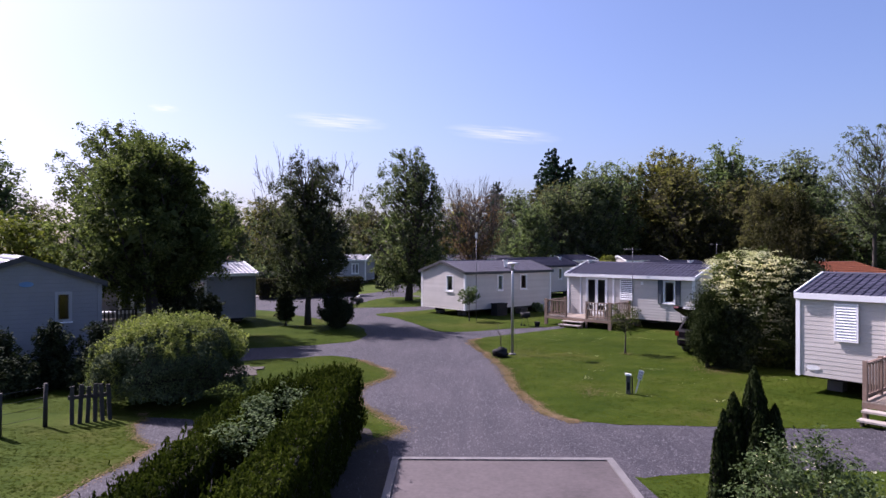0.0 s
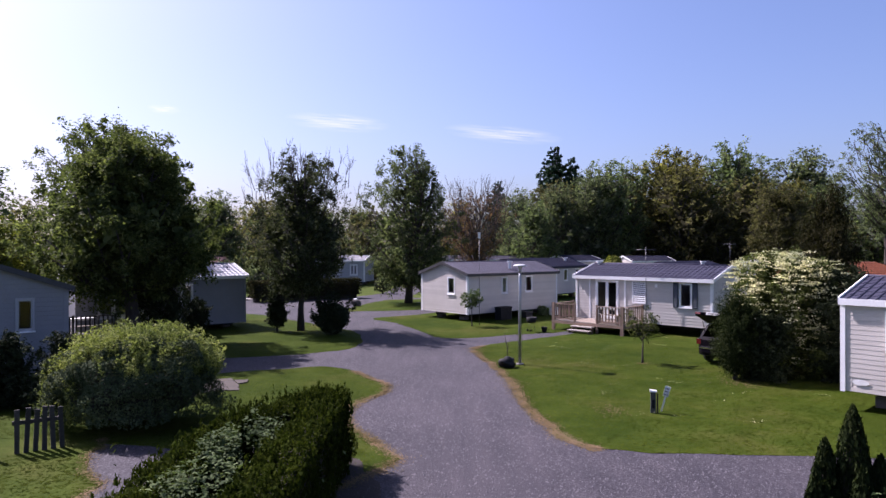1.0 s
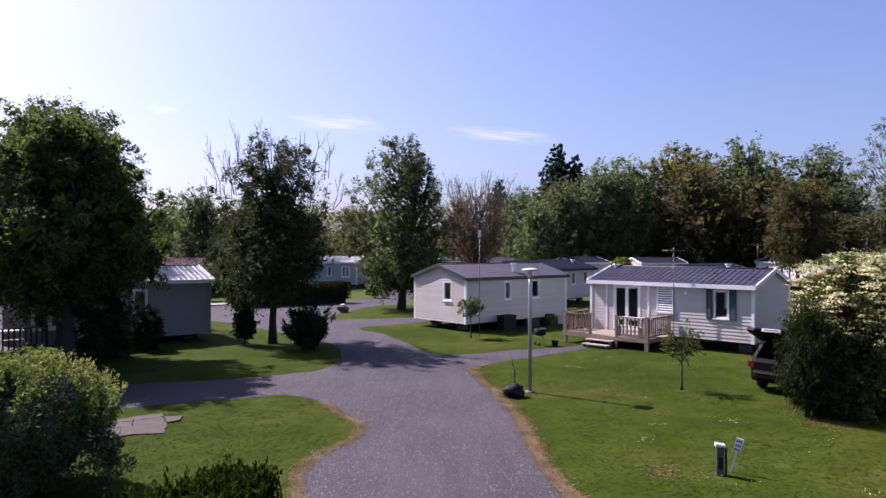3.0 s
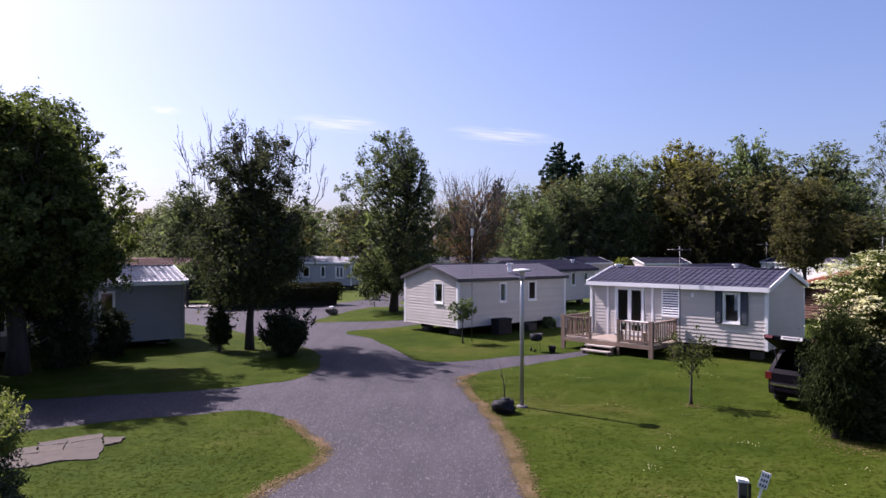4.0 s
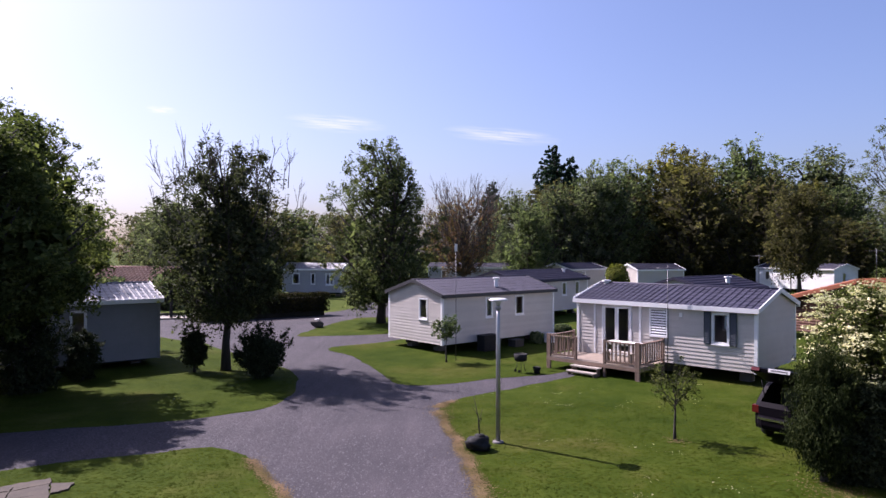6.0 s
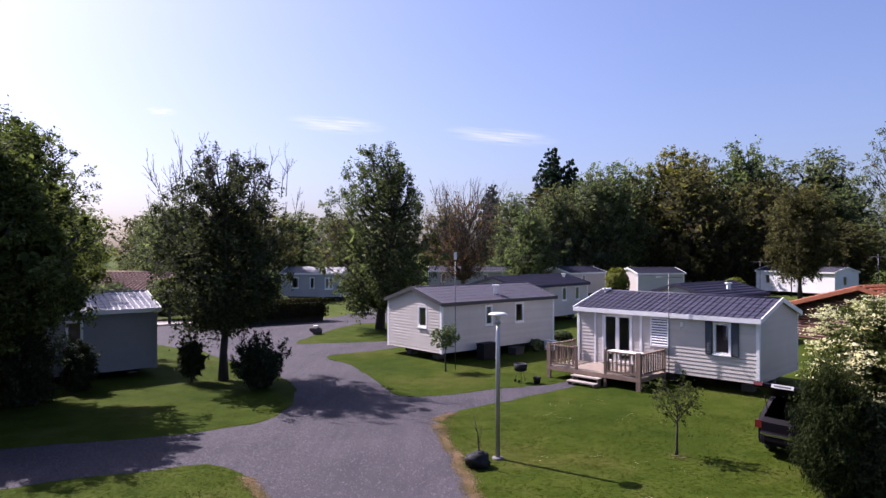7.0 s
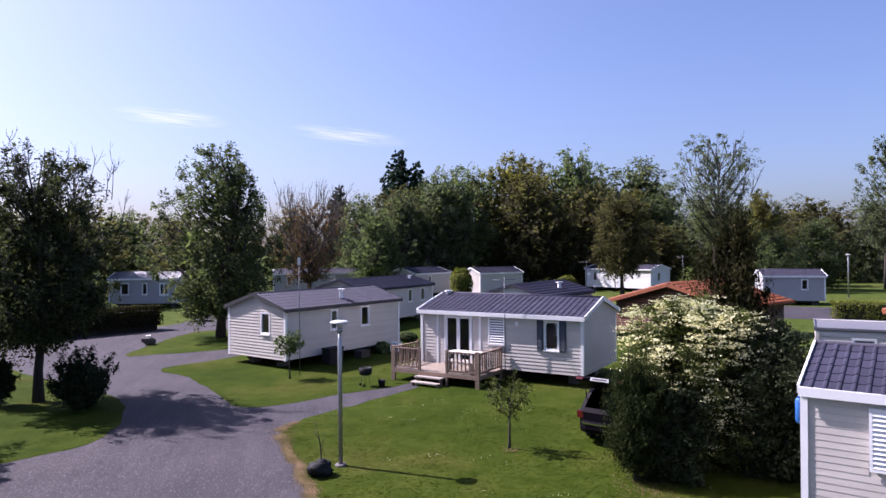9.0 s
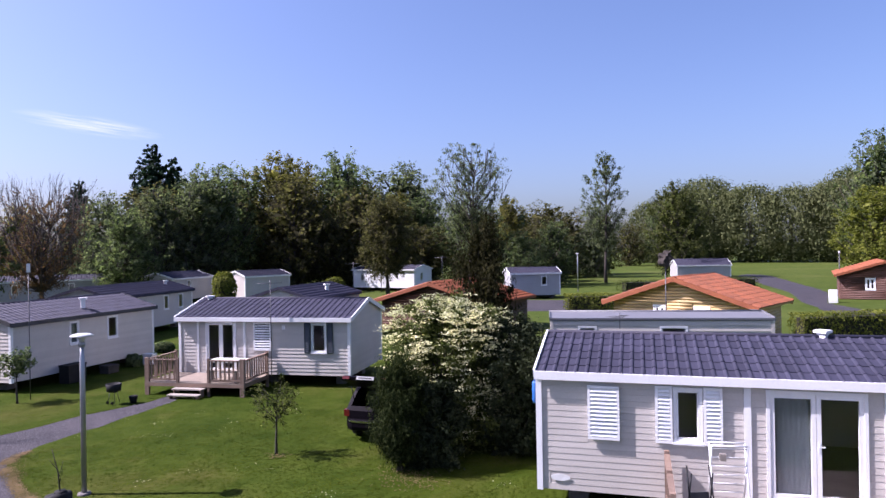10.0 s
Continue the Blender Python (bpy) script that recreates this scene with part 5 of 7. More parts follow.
def mass_tree(name, label, seed, h, r, z0, trunk, leaf, per, size, leafmat, clumps, clump, group=""):
    """A far tree with a closed, softly lumped crown down to the grass."""
    rng = np.random.default_rng(seed)
    base = thing(name, label, "tree", group=group)
    cs = np.array([(*crown_surface(rng, "round", i, clumps, r, r, z0, h - clump * 0.6), clump * rng.uniform(0.8, 1.3)) for i in range(clumps)])
    part("trunk", tube(bmesh.new(), [(0, 0, -0.05), (0.1, 0, h * 0.4), (0, 0.1, h * 0.7)], [trunk, trunk * 0.7, trunk * 0.3], 8), "bark", base)
    p, d = crown_points(rng, cs, per, 1.0)
    ob = new("crown", leaf_mesh("crown", rng, p, size, leafmat, 0.6, out=d * 3.0, rise=1.2))
    ob.parent = base
    tagged(ob, leaf)
    return base


def put(ob, x, y, turn=0, scale=1.0, tall=None):
    ob.matrix_world = pose(x, y, 0, 0, 0, turn) @ Matrix.Diagonal((scale, scale, tall or scale, 1))
    return ob


def again(ob, x, y, turn=0, scale=1.0, tall=None):
    return copy_thing(ob, pose(x, y, 0, 0, 0, turn) @ Matrix.Diagonal((scale / ob.scale[0], scale / ob.scale[0], (tall or scale) / ob.scale[2], 1)))


# the trees round the crossing
put(tree("maple_tree", "tall dense maple behind the pale home", 11, 12.2, 4.7, 3.4, 0.34, "dense dark green leaves", 70, 0.16, "leaf_maple", shape="egg", clumps=520, clump=0.9, limb=60, fill=1500), -20.0, 40.8, 20)
put(tree("maple_tree", "dense dark green maple in front of the pale home", 17, 9.25, 4.0, 2.95, 0.34, "dense dark green leaves", 125, 0.13, "leaf_maple", shape="tent", clumps=800, clump=0.80, limb=70, fill=7500, fill_top=0.92), -13.4, 29.85, 60)
put(tree("ash_tree", "ash tree with bare dead twigs above thin foliage", 12, 9.6, 3.15, 2.5, 0.17, "thin dark green foliage", 88, 0.105, "leaf_ash", shape="egg", clumps=450, clump=0.62, twigs=60, limb=80, twig_len=0.19, droop=0.9, fill=3800, twig=0.0022, fill_top=0.60, broad=2.0), -7.46, 35.3, 40)
put(tree("alder_tree", "tall alder with airy green crown", 13, 12.5, 4.1, 1.7, 0.28, "green leaves in loose clumps", 70, 0.15, "leaf_alder", shape="egg", clumps=560, clump=0.85, limb=70, droop=0.5, fill=1200, fill_top=0.75), -3.1, 52.6, 0)
put(tree("beech_tree", "half-bare copper coloured tree with thin upright twigs", 14, 11.2, 4.3, 2.8, 0.24, "sparse copper foliage", 34, 0.15, "leaf_copper", "bark", "fan", 330, 0.9, twigs=150, limb=90, twig_len=0.30, low_twig=0.36, fill=260), 2.9, 75, 0)

# the wood behind
wood_a = put(tree("broadleaf_tree", "tall green broadleaf tree at the wood's edge", 21, 15.4, 5.4, 0.8, 0.38, "green foliage", 26, 0.27, "leaf_mid", shape="egg", clumps=440, clump=1.25, limb=44, group="trees of the wood", fill=1250), 22.6, 96, 10, 1.2, 1.14)
wood_b = put(tree("broadleaf_tree", "olive green broadleaf tree at the wood's edge", 22, 15.4, 5.2, 0.9, 0.36, "olive green foliage", 26, 0.27, "leaf_olive", shape="egg", clumps=440, clump=1.2, limb=44, group="trees of the wood", fill=1250), 33.2, 103, 70, 1.5, 1.33)
wood_c = put(tree("willow_tree", "grey-green willow at the wood's edge", 23, 15.4, 5.0, 0.9, 0.36, "grey green foliage", 26, 0.26, "leaf_grey", shape="egg", clumps=440, clump=1.2, limb=44, group="trees of the wood", droop=0.7, fill=1200), 15.0, 92, 30, 0.86, 0.90)
wood_d = put(tree("open_crowned_tree", "tall tree with sparse open crown", 24, 19.0, 5.4, 7.5, 0.28, "open grey-green foliage", 42, 0.20, "leaf_grey", "bark", "fan", 400, 1.0, limb=60, group="trees of the wood", stem_top=0.8, twigs=30, twig_len=0.14), 54, 84, 0, 1.05, 1.07)
wood_e = put(tree("spruce_tree", "dark pointed spruce standing above the wood", 25, 23.6, 6.0, 5.0, 0.4, "dark needles", 24, 0.38, "needle", shape="cone", clumps=1000, clump=0.85, limb=190, group="trees of the wood", stem_top=0.98, up=0.1, droop=0.55, fill=1800, broad=1.8), 18.5, 120, 0, 1.0, 0.97)
wood_f = put(tree("poplar_tree", "slender poplar with thin high crown", 26, 19.5, 3.1, 6.0, 0.22, "thin pale foliage", 60, 0.2, "leaf_grey", "bark", "column", 260, 0.9, limb=40, group="trees of the wood", stem_top=0.85), 74, 78, 0)
wood_g = put(tree("broadleaf_tree", "dim brownish green tree deep in the wood", 35, 15.0, 5.6, 0.6, 0.36, "dull brownish green foliage", 20, 0.40, "leaf_brown", shape="round", clumps=300, clump=1.4, limb=40, group="trees of the wood", fill=400), 26, 101, 0, 1.1, 1.0)
for ob, x, y, turn, sc, tall in (
        (wood_c, 19.5, 93, 200, 1.0, 1.04), (wood_a, 10.5, 84, 300, 0.7, 0.7), (wood_a, 28.0, 104, 140, 1.25, 1.2), (wood_a, 42.4, 103, 200, 1.3, 1.40), (wood_a, 47.5, 107, 60, 1.35, 1.30), (wood_c, 54, 103, 90, 1.65, 1.34), (wood_b, 49.5, 97, 10, 0.85, 0.95), (wood_b, 38.2, 108, 60, 1.4, 1.32), (wood_a, 60, 106, 30, 1.15, 1.1),
        (wood_a, 57, 90, 0, 0.95, 0.88), (wood_a, 64, 94, 45, 0.9, 0.82), (wood_c, 9.5, 92, 80, 0.9, 0.85), (wood_g, 15, 97, 100, 1.0, 0.95), (wood_b, 1.5, 98, 60, 1, 0.75), (wood_g, -6, 100, 150, 1, 0.72),
        (wood_c, -13, 96, 20, 0.95, 0.70), (wood_a, -20, 100, 75, 1.0, 0.72), (wood_b, -28, 98, 33, 1.0, 0.78), (wood_c, -36, 94, 200, 1.0, 0.72), (wood_a, -45, 90, 120, 1.0, 0.75), (wood_g, -10, 84, 10, 0.7, 0.66),
        (wood_e, 22.0, 121, 90, 0.9, 0.90), (wood_e, 8.5, 118, 50, 0.7, 0.70), (wood_e, 77, 104, 0, 0.5, 0.52), (wood_e, 83, 108, 20, 0.5, 0.54), (wood_b, 72, 98, 210, 0.95, 0.95),
        (wood_g, 33, 96, 130, 1.1, 1.1), (wood_a, 52, 96, 70, 0.9, 0.9), (wood_g, 43, 96, 15, 1.0, 1.02), (wood_g, 38, 94, 80, 0.8, 0.75), (wood_g, 50, 91, 200, 0.8, 0.62),
        (wood_g, 80, 98, 240, 1.0, 0.92), (wood_c, 86, 92, 270, 0.85, 0.85), (wood_g, 90, 102, 10, 1.1, 0.85), (wood_a, 66, 80, 25, 0.7, 0.62), (wood_a, 58, 78, 300, 0.7, 0.52), (wood_g, 70, 88, 70, 0.9, 0.62)):
    again(ob, x, y, turn, sc, tall)

put(tree("lime_tree", "green tree on a bare trunk before the white home", 28, 12.2, 3.8, 3.0, 0.22, "dull brownish green foliage", 60, 0.2, "leaf_brown", shape="egg", clumps=420, clump=1.05, limb=40, droop=0.5, fill=700), 38.6, 79.5, 0)

# far willows beyond the meadow, and the tree at its side
far_willow = put(mass_tree("far_willow", "pale grey-green willows across the meadow", 27, 19.6, 8.0, 0.3, 0.5, "silvery green foliage", 56, 0.47, "leaf_silver", 300, 2.0, "far willows"), 170, 149, 0)
for i, (x, y, sc) in enumerate(((174, 142, 1.1), (178, 134, 1.1), (183, 124, 1.15), (187, 114, 1.1), (191, 104, 1.15), (195, 94, 1.15), (185, 140, 1.3), (202, 104, 1.3))):
    again(far_willow, x, y, 47 * i, sc * 1.1, sc * (1.03 if i < 6 else 1.06))
meadow_tree = put(tree("maple_tree", "yellow-green broadleaf tree at the meadow's side", 29, 15.4, 5.2, 0.9, 0.36, "yellow green foliage", 44, 0.28, "leaf_yellow", shape="egg", clumps=460, clump=1.3, limb=40, fill=700), 108.9, 57.2, 10, 1.15, 0.92)
again(meadow_tree, 115, 50, 80, 1.2, 1.0), again(wood_a, 123, 63, 190, 1.3, 1.65), again(wood_a, 148, 128, 40, 1.15, 1.15), again(wood_g, 142, 134, 200, 1.0, 0.8), again(wood_b, 96, 100, 120, 0.85, 0.85)

put(tree("broadleaf_tree", "dark green round tree before the willows", 36, 16.6, 5.6, 0.8, 0.36, "dense dark green foliage", 40, 0.28, "leaf_dark", shape="round", clumps=440, clump=1.2, limb=44, fill=1600), 93.0, 80.0, 0)

# the hazy far edge of the wood
for i, (ob, x, y, sc) in enumerate(((wood_g, -75, 118, 0.9), (wood_g, -64, 124, 0.86), (wood_g, -54, 128, 0.82), (wood_g, -44, 126, 0.86), (wood_g, -34, 130, 0.88), (wood_g, -24, 128, 0.84), (wood_g, 130, 148, 0.78), (wood_g, 143, 158, 0.8), (wood_g, 104, 124, 0.9), (wood_g, 113, 134, 0.85), (wood_g, 121, 142, 0.8), (wood_g, 94, 120, 0.9))):
    again(ob, x, y, 53 * i, sc * 1.15, sc)
again(wood_e, 112, 150, 30, 0.62, 0.86)

# trees behind the left homes
# the grey-green copy at (-24, 70) has distance haze put into its leaf colour
again(wood_a, -36, 50, 10, 1.0, 0.85), again(wood_c, -31, 62, 110, 0.9, 0.75), again(wood_c, -24, 70, 60, 0.8, 0.70), again(wood_a, -42, 40, 10, 0.9, 0.8), again(wood_g, -19, 80, 60, 0.85, 0.74)
put(tree("yellow_shrub", "large yellowish green shrub behind the home", 31, 5.6, 2.7, 0.6, 0.14, "yellow green leaves", 60, 0.2, "leaf_yellow", shape="round", clumps=420, clump=0.9, category="shrub"), -22.8, 34.4, 0)


def clipped(name, label, seed, shape_fn, n, size, mat, category="hedge", stems=(), depth=0.12, up=0.4, core=None, leaf="dense clipped leaves", out=1.9, ratio=0.55, rise=0.0):
    """A clipped hedge or shrub: leaves in a shell whose places come from shape_fn, over a solid core coloured dark as
    its shaded inside.
    """
    rng = np.random.default_rng(seed)
    base = thing(name, label, category)
    p, d = shape_fn(rng, n)
    p = p - d * (rng.exponential(depth, (n, 1)) - depth * 0.5)
    p[:, 2] = np.maximum(p[:, 2], 0.05)
    ob = new("foliage", leaf_mesh("foliage", rng, p, size, mat, up, ratio, out=d * out, rise=rise))
    ob.parent = base
    tagged(ob, leaf)
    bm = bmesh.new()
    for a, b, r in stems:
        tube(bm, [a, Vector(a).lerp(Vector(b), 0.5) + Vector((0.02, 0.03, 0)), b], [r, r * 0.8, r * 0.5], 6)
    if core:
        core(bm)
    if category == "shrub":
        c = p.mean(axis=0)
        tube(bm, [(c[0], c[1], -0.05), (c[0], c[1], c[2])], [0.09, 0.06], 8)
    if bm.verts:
        part("shade_core", bm, "shade_wood", base)
    else:
        bm.free()
    return base


def dome(cx, cy, rx, ry, h, lump=0.12, foot=0.0, power=2.6):
    """Places on an uneven dome."""
    def fn(rng, n):
        a = rng.uniform(0, 2 * np.pi, n)
        s = rng.uniform(-0.25, 1, n)
        el = np.arcsin(np.clip(s, -1, 1))
        c = np.sign(np.cos(el)) * np.abs(np.cos(el)) ** (2 / power)
        d = np.column_stack([c * np.cos(a), c * np.sin(a), np.sign(np.sin(el)) * np.abs(np.sin(el)) ** (2 / power)])
        w = 1 + lump * np.array([noise.noise(Vector(q) * 2.3 + Vector((cx, cy, 0))) + 0.6 * noise.noise(Vector(q) * 6 + Vector((cx, cy, 5))) for q in d])[:, None]
        mid = foot + (h - foot) * 0.4
        p = np.column_stack([cx + rx * d[:, 0], cy + ry * d[:, 1], mid + (h - mid) * d[:, 2]])
        p = np.array([cx, cy, mid]) + (p - np.array([cx, cy, mid])) * w
        return p, d / np.linalg.norm(d, axis=1, keepdims=True)
    return fn


def bar(path, width, h, z0=0.05, lump=0.06):
    """Places on a clipped hedge along a path of (x, y), as a rounded bar."""
    def fn(rng, n):
        seg = [(Vector(a), Vector(b)) for a, b in zip(path, path[1:])]
        lens = np.array([(b - a).length for a, b in seg])
        pick = rng.choice(len(seg), n, p=lens / lens.sum())
        p, d = np.zeros((n, 3)), np.zeros((n, 3))
        kind, t, q = rng.uniform(0, 1, n), rng.uniform(0, 1, n), rng.uniform(-0.5, 0.5, n)
        zz = rng.uniform(z0, h, n)
        wt = width / (width + 2 * h)
        for i in range(n):
            a, b = seg[pick[i]]
            u = (b - a).normalized()
            s = Vector((-u.y, u.x))
            c = a.lerp(b, t[i] * 1.06 - 0.03)
            if kind[i] < wt:
                p[i], d[i] = (*(c + s * q[i] * width), h), (0, 0, 1)
            elif kind[i] < wt + 0.06:
                e, sg = (a, -1) if q[i] < 0 else (b, 1)
                p[i], d[i] = (*(e + u * sg * 0.05 + s * (t[i] - 0.5) * width), zz[i]), (u.x * sg, u.y * sg, 0)
            else:
                sg = 1 if q[i] > 0 else -1
                p[i], d[i] = (*(c + s * sg * width * 0.5), zz[i]), (s.x * sg, s.y * sg, 0.1)
            k = lump * (noise.noise(Vector(p[i]) * 1.6) + 0.7 * noise.noise(Vector(p[i]) * 4.5))
            p[i] += d[i] * k
        return p, d
    return fn


# solid filler box that stands in for the hedge's shaded inside
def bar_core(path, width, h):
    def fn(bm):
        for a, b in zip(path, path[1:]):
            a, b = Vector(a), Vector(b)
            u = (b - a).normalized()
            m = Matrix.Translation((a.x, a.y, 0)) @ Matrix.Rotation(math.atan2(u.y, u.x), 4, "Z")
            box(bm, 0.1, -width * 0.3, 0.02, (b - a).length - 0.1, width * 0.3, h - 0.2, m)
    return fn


# solid filler ball that stands in for the shrub's shaded inside
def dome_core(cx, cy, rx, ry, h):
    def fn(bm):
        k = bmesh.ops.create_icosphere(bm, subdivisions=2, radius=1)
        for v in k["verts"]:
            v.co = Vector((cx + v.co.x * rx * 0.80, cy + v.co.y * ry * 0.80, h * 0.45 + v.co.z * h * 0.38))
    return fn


def leaning_dome(rng, n):
    """The shrub's dome, sunk a little at its far end."""
    p, d = dome(-7.35, 17.4, 1.95, 1.45, 2.05, 0.26, 0.0, 2.8)(rng, n)
    p[:, 2] *= 1 - 0.15 * np.clip((-7.6 - p[:, 0]) / 1.2, 0, 1)
    return p, d


clipped("rounded_shrub", "big rounded shrub, its sunlit top put into yellow-green leaf colour", 41, leaning_dome, 62000, 0.052, "leaf_privet", "shrub", depth=0.10, core=dome_core(-7.3, 17.4, 1.85, 1.42, 1.75), leaf="dull green older leaves", out=2.0)


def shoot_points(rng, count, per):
    """Leaves along upright shoots that crowd the shrub's top and its sunny flank; their pale colour also paints the
    sunlight there.
    """
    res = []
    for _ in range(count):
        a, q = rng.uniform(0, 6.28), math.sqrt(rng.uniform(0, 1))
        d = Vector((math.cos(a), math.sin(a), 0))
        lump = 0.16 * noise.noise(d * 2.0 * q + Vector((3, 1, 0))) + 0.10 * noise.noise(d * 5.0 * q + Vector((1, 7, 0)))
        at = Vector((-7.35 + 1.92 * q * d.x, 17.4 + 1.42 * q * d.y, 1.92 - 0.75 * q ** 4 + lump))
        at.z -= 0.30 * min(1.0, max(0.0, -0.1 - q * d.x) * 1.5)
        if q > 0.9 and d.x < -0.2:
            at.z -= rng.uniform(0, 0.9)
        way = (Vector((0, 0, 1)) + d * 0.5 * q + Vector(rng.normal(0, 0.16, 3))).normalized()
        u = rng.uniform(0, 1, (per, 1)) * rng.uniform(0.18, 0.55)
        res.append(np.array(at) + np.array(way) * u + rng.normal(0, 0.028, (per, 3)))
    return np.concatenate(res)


# lime leaves: young growth, and the sunlit top and flank painted in
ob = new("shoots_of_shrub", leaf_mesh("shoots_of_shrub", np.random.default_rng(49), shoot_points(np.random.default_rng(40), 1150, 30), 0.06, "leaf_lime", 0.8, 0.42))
tagged(ob, "upright young shoots on the rounded shrub, sunlight put into their pale colour", "shoots", kind="stuff")
HEDGE_R, HEDGE_L, HEDGE_E = [(-2.15, 5.0), (-2.15, 14.4)], [(-3.45, 5.0), (-3.5, 12.3)], [(-3.45, 12.45), (-2.15, 14.55)]
SOFT = dict(depth=0.05, out=1.4, ratio=0.42, rise=2.0, up=0.2)


def sprouts(hedge, path, width, z, count, seed):
    """Thin upright shoots that have grown out of a hedge's cut top."""
    rng = np.random.default_rng(seed)
    a, b = np.array(path[0]), np.array(path[1])
    along = (b - a) / np.linalg.norm(b - a)
    at = a + (b - a) * rng.uniform(0, 1, (count, 1)) + np.outer(rng.uniform(-0.5, 0.5, count) * width, (-along[1], along[0]))
    at = np.column_stack([at, z + rng.normal(0, 0.05, count)])
    tall = rng.gamma(2.0, 0.042, (count, 1, 1))
    p = at[:, None] + np.concatenate([rng.normal(0, 0.12, (count, 1, 2)), np.ones((count, 1, 1))], axis=2) * tall * rng.uniform(0, 1, (count, 12, 1)) + rng.normal(0, 0.012, (count, 12, 3))
    ob = new("new_growth", leaf_mesh("new_growth", rng, p.reshape(-1, 3), 0.06, "leaf_hedge", 0.2, 0.32, rise=3.0))
    ob.parent = hedge
    tagged(ob, "thin upright young shoots")


for k, (path, w, h, n, cw, ch, label) in enumerate(((HEDGE_R, 0.62, 1.36, 66000, 0.80, 1.46, "dark green clipped hedge along the concrete apron"), (HEDGE_L, 0.6, 1.3, 48000, 0.84, 1.4, "dark green clipped hedge beside the gravel path"), (HEDGE_E, 0.62, 1.38, 24000, 0.86, 1.48, "dark green clipped hedge closing the row's end"))):
    sprouts(clipped("clipped_hedge", label, 42 + k, bar(path, w, h, lump=0.11), n, 0.060, "leaf_hedge", core=bar_core(path, cw, ch), **SOFT), path, w, h + 0.02, n // 90, 142 + k)


def bindweed_bed(rng, n):
    """Trailing leaves heaped on the hedge's inner shoulder and thinning out into the trench."""
    y = rng.uniform(9.3, 13.0, n)
    p = np.column_stack([-3.42 + rng.exponential(0.26, n) + 0.06 * (y - 9), y, rng.uniform(1.15, 1.5, n)])
    p[:, 2] += np.array([0.3 * noise.noise((q[0] * 1.7, q[1] * 1.7, 0)) for q in p]) - 0.35 * np.clip(p[:, 0] + 3.1, 0, 1)
    keep = np.array([noise.noise((q[0] * 1.3 + 5, q[1] * 1.3, 2)) for q in p]) > -0.16
    p[~keep, 2] = 0.5
    return p, np.tile([0.0, 0.0, 1.0], (n, 1))


clipped("bindweed", "pale green bindweed sprawling over the hedge", 45, bindweed_bed, 5200, 0.062, "leaf_ivy", "climber", depth=0.1, up=1.2, leaf="pale heart-shaped leaves")
rr = np.random.default_rng(48)
bare = thing("bare_twigs", "bare brown twigs in the gap between the hedges", "twigs")
for _ in range(60):
    a = Vector((rr.uniform(-3.2, -2.45), rr.uniform(6.5, 13.4), 0.1))
    b = a + Vector((rr.normal(0, 0.2), rr.normal(0, 0.3), rr.uniform(0.6, 1.1)))
    part("stem", tube(bmesh.new(), [a, a.lerp(b, 0.5) + Vector(rr.normal(0, 0.06, 3)), b], [0.010, 0.008, 0.004], 4), "old_shade_wood", bare)

# cypress and rose bush by the drive
def spire_cypress(label, seed, x, y, spires, n):
    """A dense cypress made of upright flame-shaped spires: (dx, dy, foot, top, radius) each."""
    rng = np.random.default_rng(seed)
    base = thing("cypress", label, "conifer", pose(x, y, 0))
    core = bmesh.new()
    tube(core, [(0, 0, -0.05), (0, 0, 0.4)], [0.05, 0.04], 8)
    share = np.array([s[4] * (s[3] - s[2]) for s in spires])
    pts, way = [], []
    for (dx, dy, z0, z1, r), part_n in zip(spires, (n * share / share.sum()).astype(int)):
        steps = [k / 8 for k in range(9)]
        girth = lambda t: r * (0.62 + 0.38 * math.sin(math.pi * min(1.0, t * 1.5 + 0.15))) * (1 - t ** 3.4) ** 0.7
        tube(core, [(dx * (1 + 0.25 * t), dy, z0 + (z1 - z0) * t * 0.96) for t in steps], [max(0.006, 0.72 * girth(t)) for t in steps], 10)
        t, g = rng.uniform(0, 1, part_n) ** 0.9, rng.uniform(0, 6.28, part_n)
        lump = np.array([1 + 0.34 * noise.noise((2.2 * math.cos(q), 2.2 * math.sin(q), 1.6 * u + seed)) + 0.20 * noise.noise((7 * math.cos(q), 7 * math.sin(q), 3 * u)) for u, q in zip(t, g)])
        k = np.array([girth(u) for u in t]) * lump * (1 - rng.exponential(0.07, part_n))
        pts.append(np.column_stack([dx * (1 + 0.25 * t) + k * np.cos(g), dy + k * np.sin(g), z0 + (z1 - z0) * t]))
        way.append(np.column_stack([np.cos(g), np.sin(g), np.full(part_n, 0.2)]))
    # besides the stem, solid dark spires stand in for the shaded inside
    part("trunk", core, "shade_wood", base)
    ob = new("foliage", leaf_mesh("foliage", rng, np.concatenate(pts), 0.062, "needle_soft", 0.2, 0.30, out=np.concatenate(way) * 1.6, rise=2.6))
    ob.parent = base
    tagged(ob, "dense upright scale leaves")
    return base


spire_cypress("young dark green upright cypress with several spires", 51, 4.08, 8.75, [(0.04, 0, 0.1, 2.50, 0.34), (0.24, -0.05, 0.1, 2.02, 0.30), (-0.16, 0.05, 0.1, 2.16, 0.30), (0.13, 0.12, 0.2, 2.30, 0.32), (0.04, -0.16, 0.1, 1.95, 0.34)], 26000)
spire_cypress("young slender dark green cypress", 52, 3.62, 8.5, [(0, 0, 0.1, 2.0, 0.20), (-0.08, -0.04, 0.1, 1.75, 0.16), (0.08, 0.02, 0.1, 1.82, 0.16)], 9000)
